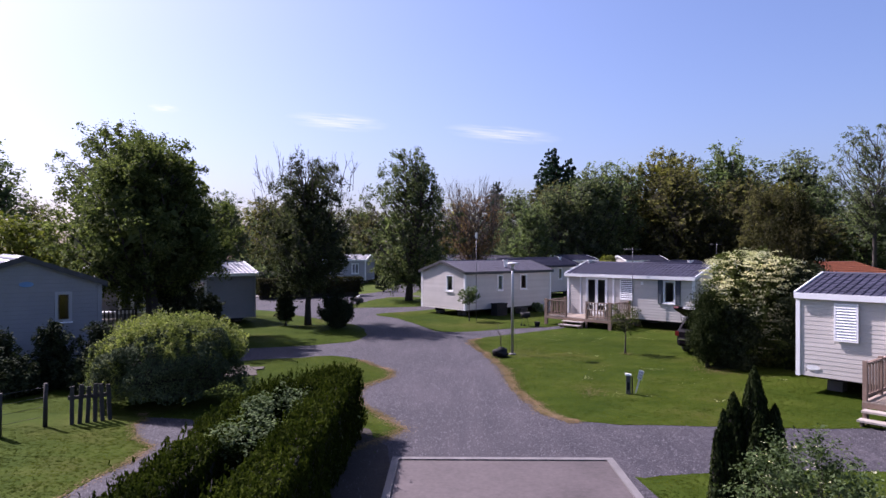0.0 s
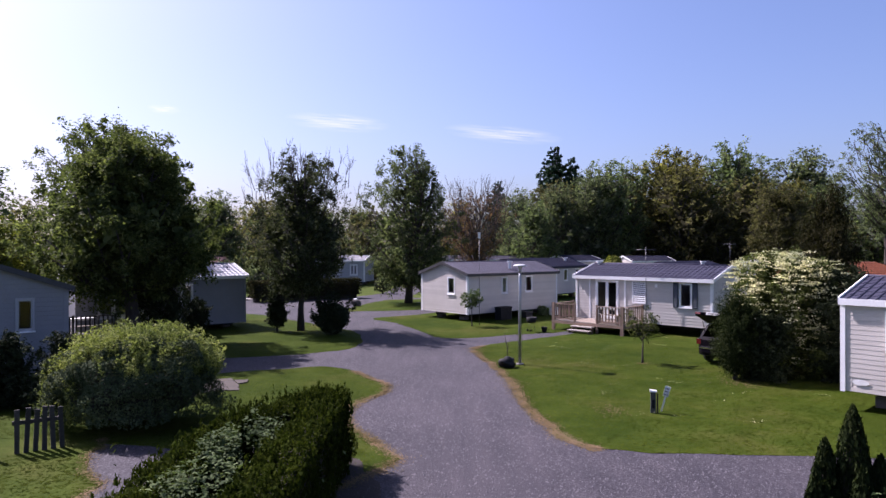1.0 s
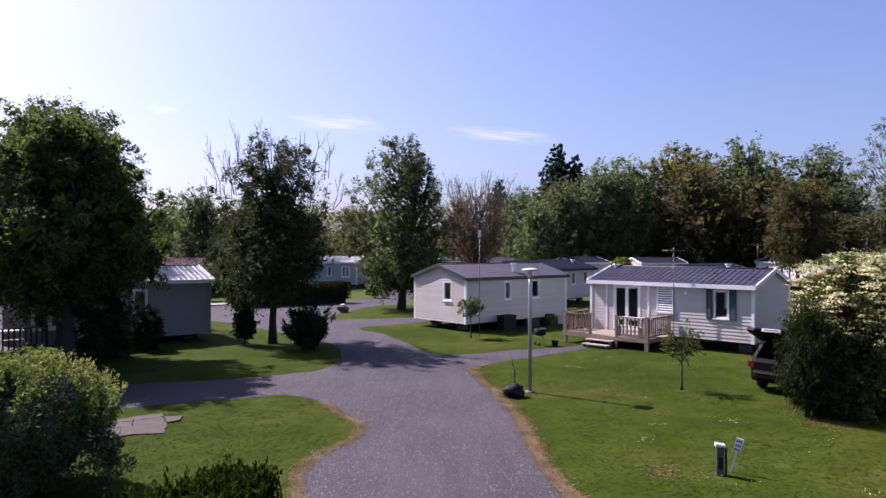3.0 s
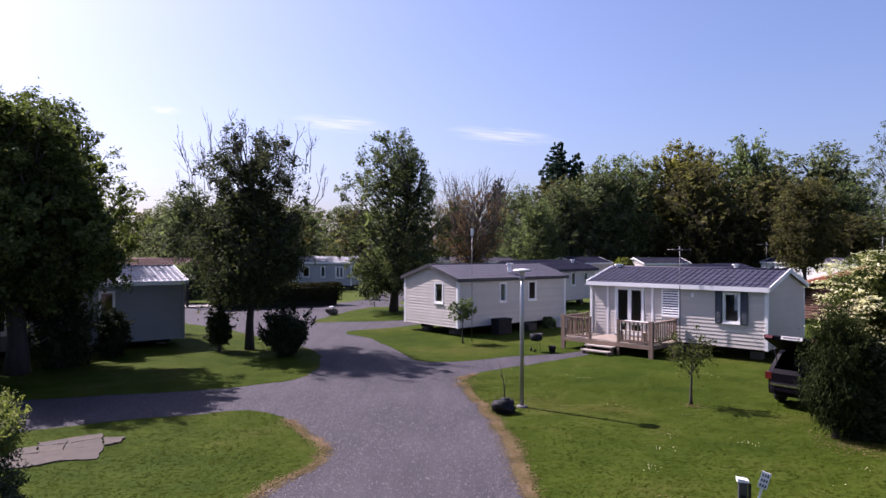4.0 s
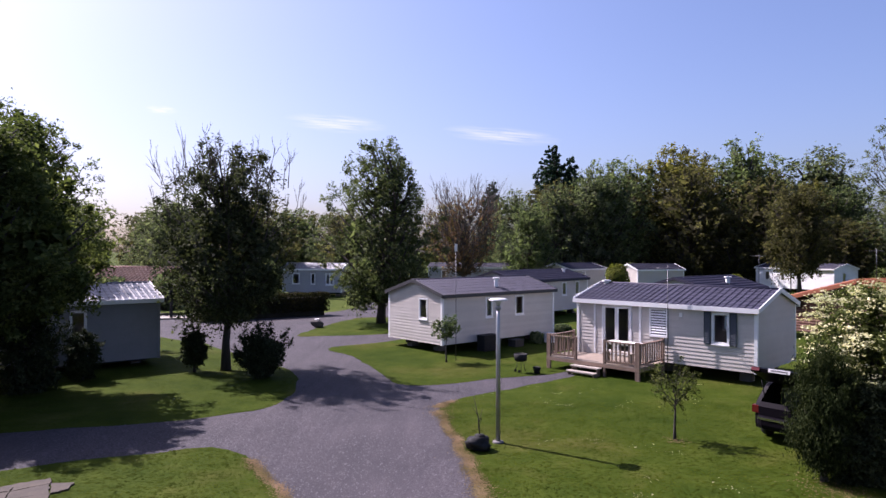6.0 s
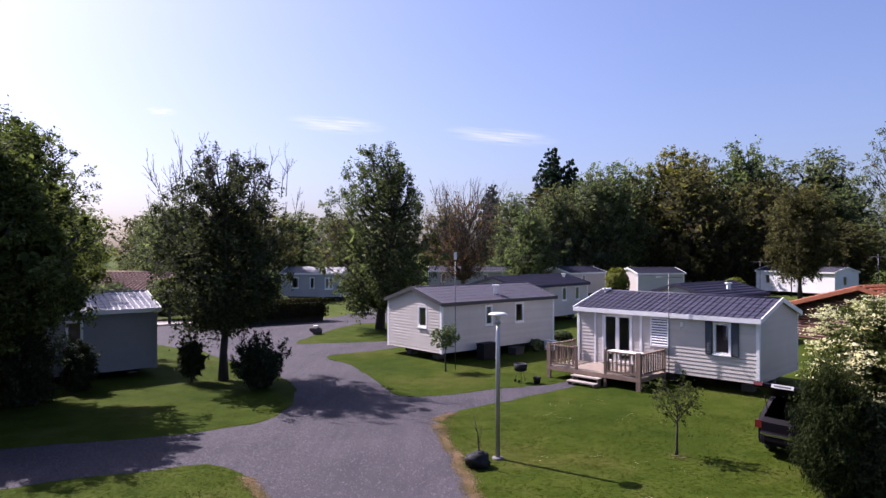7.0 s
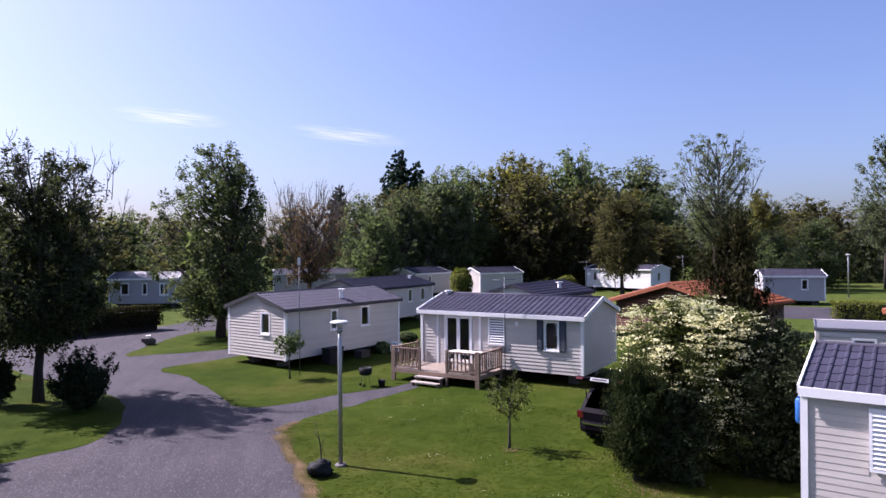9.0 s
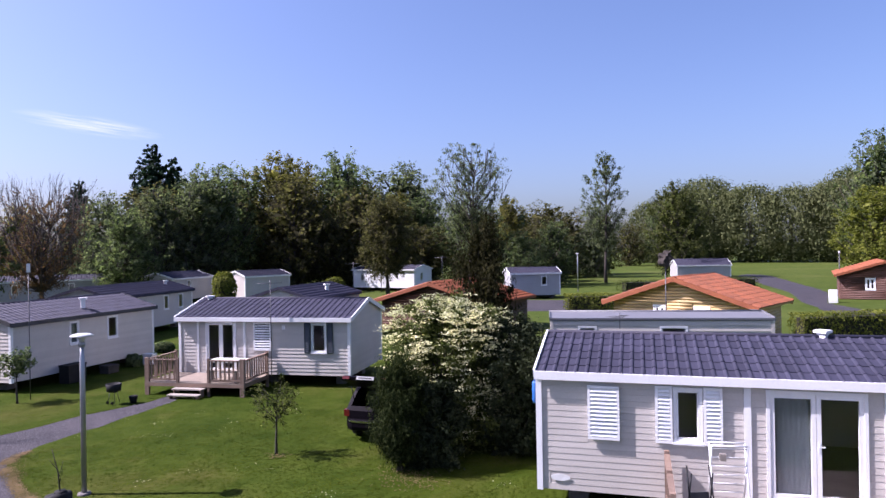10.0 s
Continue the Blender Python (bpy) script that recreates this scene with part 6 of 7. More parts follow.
put(tree("rose_bush", "loose rose bush with pale blossoms", 53, 1.95, 0.80, 0.2, 0.03, "small green leaves", 60, 0.042, "leaf_ivy", shape="round", clumps=420, clump=0.32, category="shrub", limb=40), 4.1, 7.35, 0)


def flowers(name, parent_at, seed, clusters, size, r, per):
    """Flat clusters of small blossoms at the given places."""
    rng = np.random.default_rng(seed)
    c = np.repeat(np.array(clusters), per, axis=0)
    p = c + rng.normal(size=c.shape) * np.array([r, r, r * 0.2])
    ob = new(name, leaf_mesh(name, rng, p, size, "petal", 2.0, 0.9))
    return ob


rr = np.random.default_rng(8)
a = rr.uniform(0, 6.28, 60)
ob = flowers("blossom", None, 9, np.column_stack([4.1 + 0.72 * np.cos(a) * rr.uniform(0.3, 1, 60), 7.35 + 0.72 * np.sin(a) * rr.uniform(0.3, 1, 60), rr.uniform(0.8, 1.9, 60)]), 0.022, 0.03, 3)
tagged(ob, "small pale rose blossoms", "blossom", kind="stuff")

# elder with cream blossom, dark shrub beside it, cypress behind
elder = put(tree("elder_shrub", "tall elder shrub covered in cream blossom", 61, 3.95, 1.45, 0.3, 0.09, "green pinnate leaves", 105, 0.085, "leaf_elder", shape="box", clumps=520, clump=0.5, category="shrub", limb=40, fill=500), 11.0, 23.7, 0)
rr = np.random.default_rng(62)
cl = []
while len(cl) < 500:
    q = Vector(rr.normal(size=3)).normalized()
    patch = noise.noise(q * 3.1 + Vector((4, 0, 1)))
    if q.z < (-0.78 if q.y < -0.3 and q.x > -0.35 else -0.15) or rr.uniform() > 0.10 + 0.9 * max(0, q.z) ** 0.8 + (0.5 if q.x > -0.35 else 0.16) * max(0, -q.y) or patch < -0.24:
        continue
    if q.x > 0.72 and q.z < 0.5:
        continue
    k = rr.uniform(0.84, 1.07) / max(0.6, (q.x ** 4 + q.y ** 4 + q.z ** 4) ** 0.25) * (1 + 0.16 * noise.noise(q * 2.5))
    cl.append((11.0 + 1.45 * q.x * k, 23.7 + 1.45 * q.y * k, 2.15 + 1.72 * q.z * k))
ob = flowers("elder_blossom", None, 63, cl, 0.046, 0.10, 24)
ob.parent = elder
ob.matrix_parent_inverse = elder.matrix_world.inverted()
tagged(ob, "flat cream blossom heads")
put(tree("juniper", "dark green juniper with upright soft twigs", 64, 2.45, 0.45, 0.30, 0.07, "dull green needles", 95, 0.066, "needle_soft", shape="column", clumps=460, clump=0.36, category="conifer", limb=40, up=0.3, droop=-0.9, out=0.9, fill=4500, fine=True, broad=1.3), 9.05, 22.9, 0)
# added bulk for the elder's shaded lower foliage; it also shades the lawn
put(tree("juniper", "added low dark bush standing for the elder's shaded lower foliage", 67, 2.2, 0.75, 0.05, 0.06, "dark needles", 90, 0.070, "leaf_deep", shape="round", clumps=340, clump=0.35, category="conifer", limb=40, fill=900, broad=1.8), 9.95, 22.75, 0)
put(tree("juniper", "dark green juniper in the elder's shade", 65, 3.6, 1.0, 0.05, 0.06, "dark needles", 90, 0.075, "leaf_deep", shape="round", clumps=440, clump=0.45, category="conifer", limb=40, fill=700), 12.35, 22.4, 0)
put(tree("cypress", "tall thin brownish cypress behind the elder", 66, 6.0, 0.80, 0.2, 0.10, "dull brownish scale leaves", 60, 0.13, "needle_brown", shape="column", clumps=420, clump=0.5, category="conifer", limb=60, up=0.3, droop=-0.6, stem_top=0.92, out=0.9, fill=2500, fine=True, broad=1.8), 13.3, 25.2, 0)

# small trees and bushes on the lawns
put(tree("yew_bush", "dark dense bush in the shade below the maple", 78, 2.9, 1.35, 0.1, 0.08, "dark leaves", 60, 0.08, "leaf_deep", shape="egg", clumps=320, clump=0.4, category="shrub", limb=30, fill=700), -12.8, 31.3, 0, 1.0, 1.15)
put(tree("sapling", "young thin-stemmed tree on the lawn", 71, 2.05, 0.66, 1.2, 0.04, "small olive leaves", 22, 0.058, "leaf_dark", shape="round", clumps=84, clump=0.26, limb=20, category="sapling"), 7.0, 25.85, 0)
put(tree("sapling", "young round-headed tree beside the home", 72, 2.0, 0.5, 1.25, 0.04, "small green leaves", 16, 0.1, "leaf_mid", shape="round", clumps=100, clump=0.26, limb=14, category="sapling"), 1.25, 37.3, 0)
put(tree("round_bush", "clipped round dark bush on a short stem", 73, 1.78, 0.56, 0.36, 0.06, "dark leaves", 44, 0.065, "leaf_deep", shape="round", clumps=340, clump=0.15, category="shrub", limb=24, fill=1800, broad=1.8), -8.55, 34.9, 0)
put(tree("spiky_bush", "dark spreading bush with upright shoots", 74, 1.75, 0.95, 0.1, 0.05, "dark purple-green leaves", 120, 0.075, "leaf_deep", shape="fan", clumps=150, clump=0.30, category="shrub", limb=70, up=0.9, droop=-0.8, fill=3000, broad=1.5, fill_top=0.86), -5.6, 33.8, 0)
put(tree("round_bush", "dark round bush against the home's wall", 75, 1.85, 0.56, 0.2, 0.06, "dark leaves", 44, 0.075, "leaf_deep", shape="round", clumps=320, clump=0.24, category="shrub", limb=24), -12.0, 33.2, 0)
for k, (x, y, h, r) in enumerate(((-12.6, 18.5, 1.75, 0.62), (-11.5, 19.2, 2.0, 0.58), (-10.5, 19.9, 1.85, 0.62), (-9.7, 20.7, 1.5, 0.6), (-11.9, 18.1, 1.1, 0.7), (-10.3, 19.0, 1.0, 0.7))):
    put(tree("round_bush", "dark upright bush before the home's gable" if h > 1.2 else "low dark bush before the home's gable", 76 + 10 * k, h, r, 0.05, 0.05, "dark leaves", 30, 0.08, "leaf_deep", shape="egg", clumps=240, clump=0.3, category="shrub", limb=24, fill=400), x, y, 0)
HEDGE_G = [(-15.2, 53.0), (-7.9, 58.2)]
clipped("clipped_hedge", "long dark hedge on bare stems beyond the road", 46, bar(HEDGE_G, 0.9, 1.65, 0.35), 14000, 0.11, "needle_brown", core=bar_core(HEDGE_G, 0.9, 1.55))
clipped("round_bush", "small clipped bush by the far road", 47, dome(-6.2, 63.5, 0.7, 0.7, 1.5), 2500, 0.13, "leaf_deep", "shrub", core=dome_core(-6.2, 63.5, 0.7, 0.7, 1.4))


# ---------------------------------------------------------------- terraces
deck("timber_terrace", "brown timber terrace with balustrade and steps", B_AT, -0.15, 3.95, -2.05, 0.50,
     [((-0.10, -0.14), (-0.10, -2.0)), ((-0.02, -2.0), (1.22, -2.0)), ((2.50, -2.0), (3.82, -2.0)), ((3.90, -2.0), (3.90, -0.14))], (1.18, 2.42, 2), top=0.86)
deck("timber_terrace", "weathered timber terrace with side balustrade and wide steps", D_AT, 2.38, 7.2, -2.4, 0.50, [((2.43, -2.35), (2.43, -0.14))], (2.45, 5.0, 2), top=0.9)
# the dark wood carries the maple's shade on these boards and rails
deck("timber_terrace", "timber terrace with balustrade under the maple, shade put into its dark colour", C_AT, -2.2, 1.2, -2.6, 0.40, [((-2.15, -2.55), (1.1, -2.55)), ((-2.15, -2.45), (-2.15, -0.14))], None, mat="old_shade_wood", rail="old_shade_wood", top=0.9)


def table(name, label, m, w, d, h, mat="deck"):
    t = thing(name, label, "table", m)
    for i in range(5):
        part("top_plank", box(bmesh.new(), -w / 2, -d / 2 + d * i / 5 + 0.004, h - 0.03, w / 2, -d / 2 + d * (i + 1) / 5 - 0.004, h), mat, t)
    for x in (-w / 2 + 0.08, w / 2 - 0.08):
        for y in (-d / 2 + 0.08, d / 2 - 0.08):
            part("leg", box(bmesh.new(), x - 0.03, y - 0.03, 0, x + 0.03, y + 0.03, h - 0.032), mat, t)
    part("apron", box(bmesh.new(), -w / 2 + 0.12, -d / 2 + 0.07, h - 0.1, w / 2 - 0.12, d / 2 - 0.07, h - 0.034), mat, t)
    return t


def bench(label, m, w, mat="tread"):
    t = thing("bench", label, "bench", m)
    for y in (-0.11, 0.03):
        part("seat_plank", box(bmesh.new(), -w / 2, y, 0.42, w / 2, y + 0.13, 0.45), mat, t)
    for x in (-w / 2 + 0.15, w / 2 - 0.15):
        part("leg", box(bmesh.new(), x - 0.03, -0.1, 0, x + 0.03, 0.15, 0.418), mat, t)
    return t


table("garden_table", "pale wooden table on the terrace", B_AT @ pose(2.95, -1.2, 0.50, 0, 0, 0), 1.5, 0.62, 0.76, "whitebox")
bench("pale bench at the terrace table", B_AT @ pose(2.95, -1.72, 0.50), 1.3)
table("garden_table", "white picnic table on the shaded terrace", C_AT @ pose(-0.3, -1.4, 0.40), 1.6, 0.8, 0.74, "whitebox")
bench("pale bench beside the picnic table", C_AT @ pose(-0.3, -2.1, 0.40), 1.5)

# clothes airer and folded chair on the terrace
airer = thing("clothes_airer", "white folding clothes airer leaning open on the terrace", "clothes airer", D_AT @ pose(3.45, -0.55, 0.50, 0, 0, 6))
for y in (-0.18, 0.18):
    bm = bmesh.new()
    for x in (-0.3, 0.3):
        rod(bm, (x, y * 1.5, 0.0), (x, -y * 0.6, 1.25), 0.016, 8)
    rod(bm, (-0.3, y * 1.5, 0.02), (0.3, y * 1.5, 0.02), 0.012), rod(bm, (-0.3, -y * 0.6, 1.25), (0.3, -y * 0.6, 1.25), 0.016)
    part("side_frame", bm, "trim", airer)
for k in range(6):
    z = 0.35 + 0.17 * k
    part("line_bar", rod(bmesh.new(), (-0.3, 0.27 - 0.3 * z, z), (0.3, 0.27 - 0.3 * z, z), 0.009, 6), "trim", airer)
part("peg_basket", box(bmesh.new(), -0.16, -0.11, 0.98, -0.06, -0.03, 1.10), "tread", airer)
chair = thing("folded_chair", "dark folded camping chair on the terrace", "chair", D_AT @ pose(2.95, -1.0, 0.50, 0, 0, 20))
for x in (-0.22, 0.22):
    part("leg", rod(bmesh.new(), (x, -0.12, 0), (x * 0.9, 0.12, 0.95), 0.014, 6), "black", chair)
    part("leg", rod(bmesh.new(), (x * 0.92, 0.14, 0), (x * 0.85, -0.05, 0.86), 0.014, 6), "black", chair)
part("folded_seat", box(bmesh.new(), -0.17, 0.0, 0.30, 0.17, 0.03, 0.50, pose(0, 0, 0, -8, 0, 0)), "ink", chair)

# ---------------------------------------------------------------- lamps, masts, posts
def post_lamp(x, y, h, label, r=0.055):
    lamp = thing("post_lamp", label, "lamp post", pose(x, y, 0))
    part("foot", lathe(bmesh.new(), [(0.14, -0.02), (0.14, 0.05), (0.09, 0.06)], 12), "kerb", lamp)
    part("pole", lathe(bmesh.new(), [(r, 0.061), (r, h - 0.5), (r * 0.8, h - 0.48), (r * 0.8, h - 0.30)], 12), "metal", lamp)
    part("collar", lathe(bmesh.new(), [(r * 1.2, h - 0.298), (r * 1.5, h - 0.24), (r * 1.1, h - 0.20)], 12), "metal", lamp)
    part("bowl", lathe(bmesh.new(), [(0.05, h - 0.198), (0.065, h - 0.12), (0.12, h - 0.075)], 16), "lampwhite", lamp, "frosted bowl")
    part("cap", lathe(bmesh.new(), [(0.235, h - 0.073), (0.245, h - 0.05), (0.17, h - 0.015), (0.03, h)], 20), "lampwhite", lamp, "wide pale disc cap")
    return lamp


post_lamp(2.56, 25.56, 3.58, "grey steel post lamp with flat disc cap on the lawn")
post_lamp(58.0, 67.3, 4.6, "tall post lamp by the far path", 0.07)


def antenna(x, y, z0, h, label, arms=True, m=None):
    a = thing("antenna_mast", label, "antenna", m if m is not None else pose(x, y, z0))
    part("pole", rod(bmesh.new(), (0, 0, 0), (0, 0, h), 0.016, 8), "mast", a)
    if arms:
        part("boom", rod(bmesh.new(), (-0.45, -0.1, h - 0.12), (0.45, 0.1, h - 0.12), 0.012, 6), "mast", a)
        for k in range(6):
            x0, l = -0.42 + 0.16 * k, 0.30 - 0.03 * k
            part("element", rod(bmesh.new(), (x0 + l * 0.2, -0.1 + 0.04 * k - l, h - 0.12), (x0 - l * 0.2, -0.1 + 0.04 * k + l, h - 0.12), 0.006, 5), "mast", a)
    else:
        part("head", box(bmesh.new(), -0.06, -0.05, h + 0.001, 0.06, 0.05, h + 0.32), "whitebox", a)
    return a


antenna(1.66, 37.7, -0.03, 4.75, "thin mast with small white head beside the home", False)
antenna(0, 0, 0, 4.25, "television antenna mast at the terrace", True, B_AT @ pose(4.2, -0.35, -0.03, 0, 0, 25))
antenna(19.6, 48.2, 2.9, 1.7, "television antenna above a dark roof")
antenna(24.8, 45.6, 3.0, 1.9, "television antenna on the chalet", True)
antenna(19.2, 25.2, 2.4, 0.55, "folded antenna lying above the caravan's roof", True)
bm = bmesh.new()
bmesh.ops.create_icosphere(bm, subdivisions=3, radius=0.26)
for v in bm.verts:
    v.co += v.co.normalized() * (0.2 * noise.noise(v.co * 7) + 0.1 * noise.noise(v.co * 17))
    v.co.z = v.co.z * 1.3 + 4.75
wind = thing("tattered_pole", "pole with a ragged dark bundle at its head", "pole", pose(25.9, 28.6, -0.03))
part("bundle", bm, "bark", wind)
part("pole", rod(bmesh.new(), (0, 0, 0), (0.02, 0, 4.6), 0.03, 8, 0.022), "mast", wind)
for x, y, h in ((72, 44, 4.2), (63, 86, 6.0), (40, 84, 5.0)):
    p = thing("pole", "plain grey pole standing in the grass", "pole", pose(x, y, 0))
    part("shaft", rod(bmesh.new(), (0, 0, -0.05), (0, 0, h), 0.06, 8, 0.045), "mast", p)
    part("top", lathe(bmesh.new(), [(0.05, h + 0.001), (0.1, h + 0.05), (0.1, h + 0.2), (0.04, h + 0.24)], 10), "lampwhite", p)

# service pillar and leaning pitch sign on the lawn
pillar = thing("service_pillar", "grey electricity pillar with white cap on the lawn", "service box", pose(5.15, 18.6, 0.02, 0, 0, -12) @ Matrix.Diagonal((0.82, 0.82, 0.96, 1)))
part("body", box(bmesh.new(), -0.075, -0.06, -0.03, 0.075, 0.06, 0.535), "mast", pillar, "dull grey metal body")
part("cap", prism(bmesh.new(), [(-0.10, 0.537), (0.10, 0.537), (0.10, 0.57), (-0.10, 0.595)], -0.08, 0.08, Matrix.Identity(4)), "whitebox", pillar, "sloping white cap")
part("socket_cover", box(bmesh.new(), -0.045, -0.073, 0.12, 0.045, -0.062, 0.34), "black", pillar, "dark socket cover")
part("support_post", box(bmesh.new(), 0.105, 0.0, -0.04, 0.15, 0.05, 0.50), "old_shade_wood", pillar, "dark wooden support post")
sign = thing("pitch_sign", "small white sign leaning on a tilted post", "sign", pose(5.40, 18.75, 0.02, 0, 15, -28))
part("stake", box(bmesh.new(), -0.018, -0.015, -0.06, 0.018, 0.015, 0.56), "whitebox", sign, "white painted stake")
board = part("board", box(bmesh.new(), -0.065, -0.035, 0.40, 0.065, -0.017, 0.66), "whitebox", sign, "white painted board")
for z in (0.445, 0.525, 0.605):
    for x in (-0.036, 0.0, 0.036):
        part("mark", box(bmesh.new(), x - 0.012, -0.039, z - 0.020, x + 0.010, -0.0355, z + 0.022), "ink", board)

# sapling in a black planting bag beside the lamp
bag = thing("planting_bag", "black planting bag with a bare sapling", "planter", pose(2.08, 24.95, 0.03, 0, 0, 15))
bm = bmesh.new()
bmesh.ops.create_icosphere(bm, subdivisions=3, radius=0.25)
for v in bm.verts:
    v.co += v.co.normalized() * (0.13 * noise.noise(v.co * 6) + 0.06 * noise.noise(v.co * 15))
    v.co.z = max(-0.15, v.co.z * 0.72) + 0.145
    v.co.x *= 1.2
for f in bm.faces:
    f.smooth = True
part("sack", bm, "black", bag)
bm = bmesh.new()
tube(bm, [(0, 0, 0.25), (-0.04, 0, 0.75), (-0.14, 0.03, 1.25)], [0.016, 0.012, 0.005], 6)
for s, e in (((-0.03, 0, 0.6), (0.08, 0.05, 0.95)), ((-0.05, 0, 0.8), (-0.2, 0.02, 1.05)), ((-0.02, 0, 0.5), (0.02, -0.1, 0.8))):
    tube(bm, [s, e], [0.008, 0.003], 5)
part("stem", bm, "bark", bag)
part("tie", lathe(bmesh.new(), [(0.10, 0.29), (0.13, 0.31), (0.11, 0.35), (0.05, 0.36)], 10), "black", bag)

# barbecue and small things by the path
bbq = thing("barbecue", "dark deep bowl barbecue on thin splayed legs", "barbecue", pose(4.15, 35.0, 0.03, 0, 0, 30) @ Matrix.Diagonal((0.8, 0.8, 0.8, 1)))
part("bowl", lathe(bmesh.new(), [(0.20, 0.52), (0.30, 0.57), (0.33, 0.88), (0.30, 0.89), (0.27, 0.62)], 16), "black", bbq)
for k in range(3):
    a = 2.1 * k
    part("leg", rod(bmesh.new(), (0.16 * math.cos(a), 0.16 * math.sin(a), 0.535), (0.28 * math.cos(a), 0.28 * math.sin(a), 0.0), 0.012, 6), "mast", bbq)
for s in (-0.16, 0.16):
    part("wheel", rod(bmesh.new(), (-0.2, s - 0.015, 0.07), (-0.2, s + 0.015, 0.07), 0.07, 12), "black", bbq)
pot = thing("flower_pot", "small dark flower pot on the grass", "pot", pose(4.75, 34.75, 0.03))
part("body", lathe(bmesh.new(), [(0.11, 0), (0.15, 0.2), (0.16, 0.24)], 12), "black", pot)
part("soil", lathe(bmesh.new(), [(0.13, 0.241), (0.12, 0.255), (0.02, 0.26)], 10), "bark", pot)

# rock with pale top at the island's corner
rock = thing("boulder", "small rough boulder with whitish top", "boulder", pose(-6.75, 50.0, 0.03) @ Matrix.Diagonal((0.72, 0.72, 0.72, 1)))
bm = bmesh.new()
bmesh.ops.create_icosphere(bm, subdivisions=3, radius=0.5)
for v in bm.verts:
    v.co *= 1 + 0.35 * noise.noise(v.co * 2.2 + Vector((3, 1, 2)))
    v.co.z = max(v.co.z * 0.8 + 0.28, -0.05)
part("stone", bm, "rock", rock)
part("cap_stone", box(bmesh.new(), -0.18, -0.15, 0.60, 0.17, 0.16, 0.70, pose(0, 0, 0.02, 4, -5, 12)), "whitebox", rock, "whitewashed flat stone")

# storage boxes and crates in the shade of the home
for x, y, w, h, mat, label in ((3.2, 40.6, 0.9, 0.75, "black", "dark storage box beside the home"), (4.7, 42.0, 0.6, 0.35, "old_shade_wood", "low wooden crate beside the home"), (6.6, 43.4, 0.35, 0.5, "whitebox", "small white bucket by the home")):
    b = thing("storage_box", label, "box", pose(x, y, 0.03, 0, 0, 41))
    part("body", box(bmesh.new(), -w / 2, -0.25, 0, w / 2, 0.25, h - 0.08), mat, b)
    part("lid", box(bmesh.new(), -w / 2 - 0.02, -0.27, h - 0.078, w / 2 + 0.02, 0.27, h), mat, b)
barrel = thing("water_canister", "bright blue plastic canister hung under the eave", "canister", D_AT @ pose(-0.13, 0.6, 2.05))
part("body", lathe(bmesh.new(), [(0.05, 0.0), (0.07, 0.05), (0.07, 0.42), (0.05, 0.46)], 14), "blue", barrel)
part("lid", lathe(bmesh.new(), [(0.03, 0.462), (0.03, 0.50), (0.015, 0.51)], 10), "blue", barrel)

meter = thing("meter_cabinet", "white meter cabinet on the grass before the chalet", "cabinet", pose(61.8, 39.5, 0, 0, 0, -60))
part("body", box(bmesh.new(), -0.35, -0.25, -0.02, 0.35, 0.25, 1.15), "whitebox", meter)
part("door", box(bmesh.new(), -0.31, -0.268, 0.15, 0.31, -0.252, 1.08), "whitebox", meter)

# pale terrace slab with a dark timber post before the tiled house
slab = thing("terrace_slab", "pale concrete terrace slab with a dark timber post", "terrace", pose(-17.6, 55.6, 0, 0, 0, 24))
part("slab", box(bmesh.new(), -1.8, -0.9, -0.02, 1.8, 1.5, 0.10), "tread", slab)
part("post", box(bmesh.new(), -0.65, -0.62, 0.101, -0.45, -0.42, 2.3), "old_shade_wood", slab, "dark square timber post")

# low fence at the corner lawn
fence = thing("picket_fence", "low weathered wooden fence with wire", "fence")
for i in range(6):
    x = -8.6 + 0.13 * i
    part("picket", box(bmesh.new(), -0.045, -0.015, -0.02, 0.045, 0.015, 0.86 + 0.03 * math.sin(i * 2.3), pose(x, 15.15 + 0.09 * i, 0.03, 2, 3 * math.sin(i), 35)), "old_shade_wood", fence)
part("fence_rail", box(bmesh.new(), 0, -0.02, 0.55, 0.85, 0.02, 0.63, pose(-8.68, 15.12, 0.03, 0, 0, 35)), "old_shade_wood", fence)
for x, y, h, r in ((-9.6, 14.1, 0.95, 0.075), (-9.1, 14.95, 1.0, 0.05), (-10.6, 13.6, 0.9, 0.05)):
    part("post", rod(bmesh.new(), (x, y, -0.02), (x + 0.02, y, h), r, 10, r * 0.9), "old_shade_wood", fence)
for k in range(4):
    z = 0.25 + 0.22 * k
    part("wire", tube(bmesh.new(), [(-10.6, 13.6, z), (-9.6, 14.1, z), (-9.1, 14.95, z)], [0.006, 0.006, 0.006], 4), "mast", fence)

# ---------------------------------------------------------------- parked car with its tailgate up
CAR = pose(9.47, 25.28, 0.03, 0, 0, 38)      # local x forward from the rear bumper, y to the left
car = thing("hatchback_car", "black hatchback car parked with its tailgate open", "car", CAR)
side = [(0.0, 0.42), (0.05, 0.30), (3.95, 0.26), (4.05, 0.45), (4.02, 0.68), (3.85, 0.80), (2.95, 0.95), (2.25, 1.38), (1.85, 1.43), (0.62, 1.40), (0.40, 1.30), (0.12, 0.95), (0.0, 0.85)]
bm = bmesh.new()
rings = []
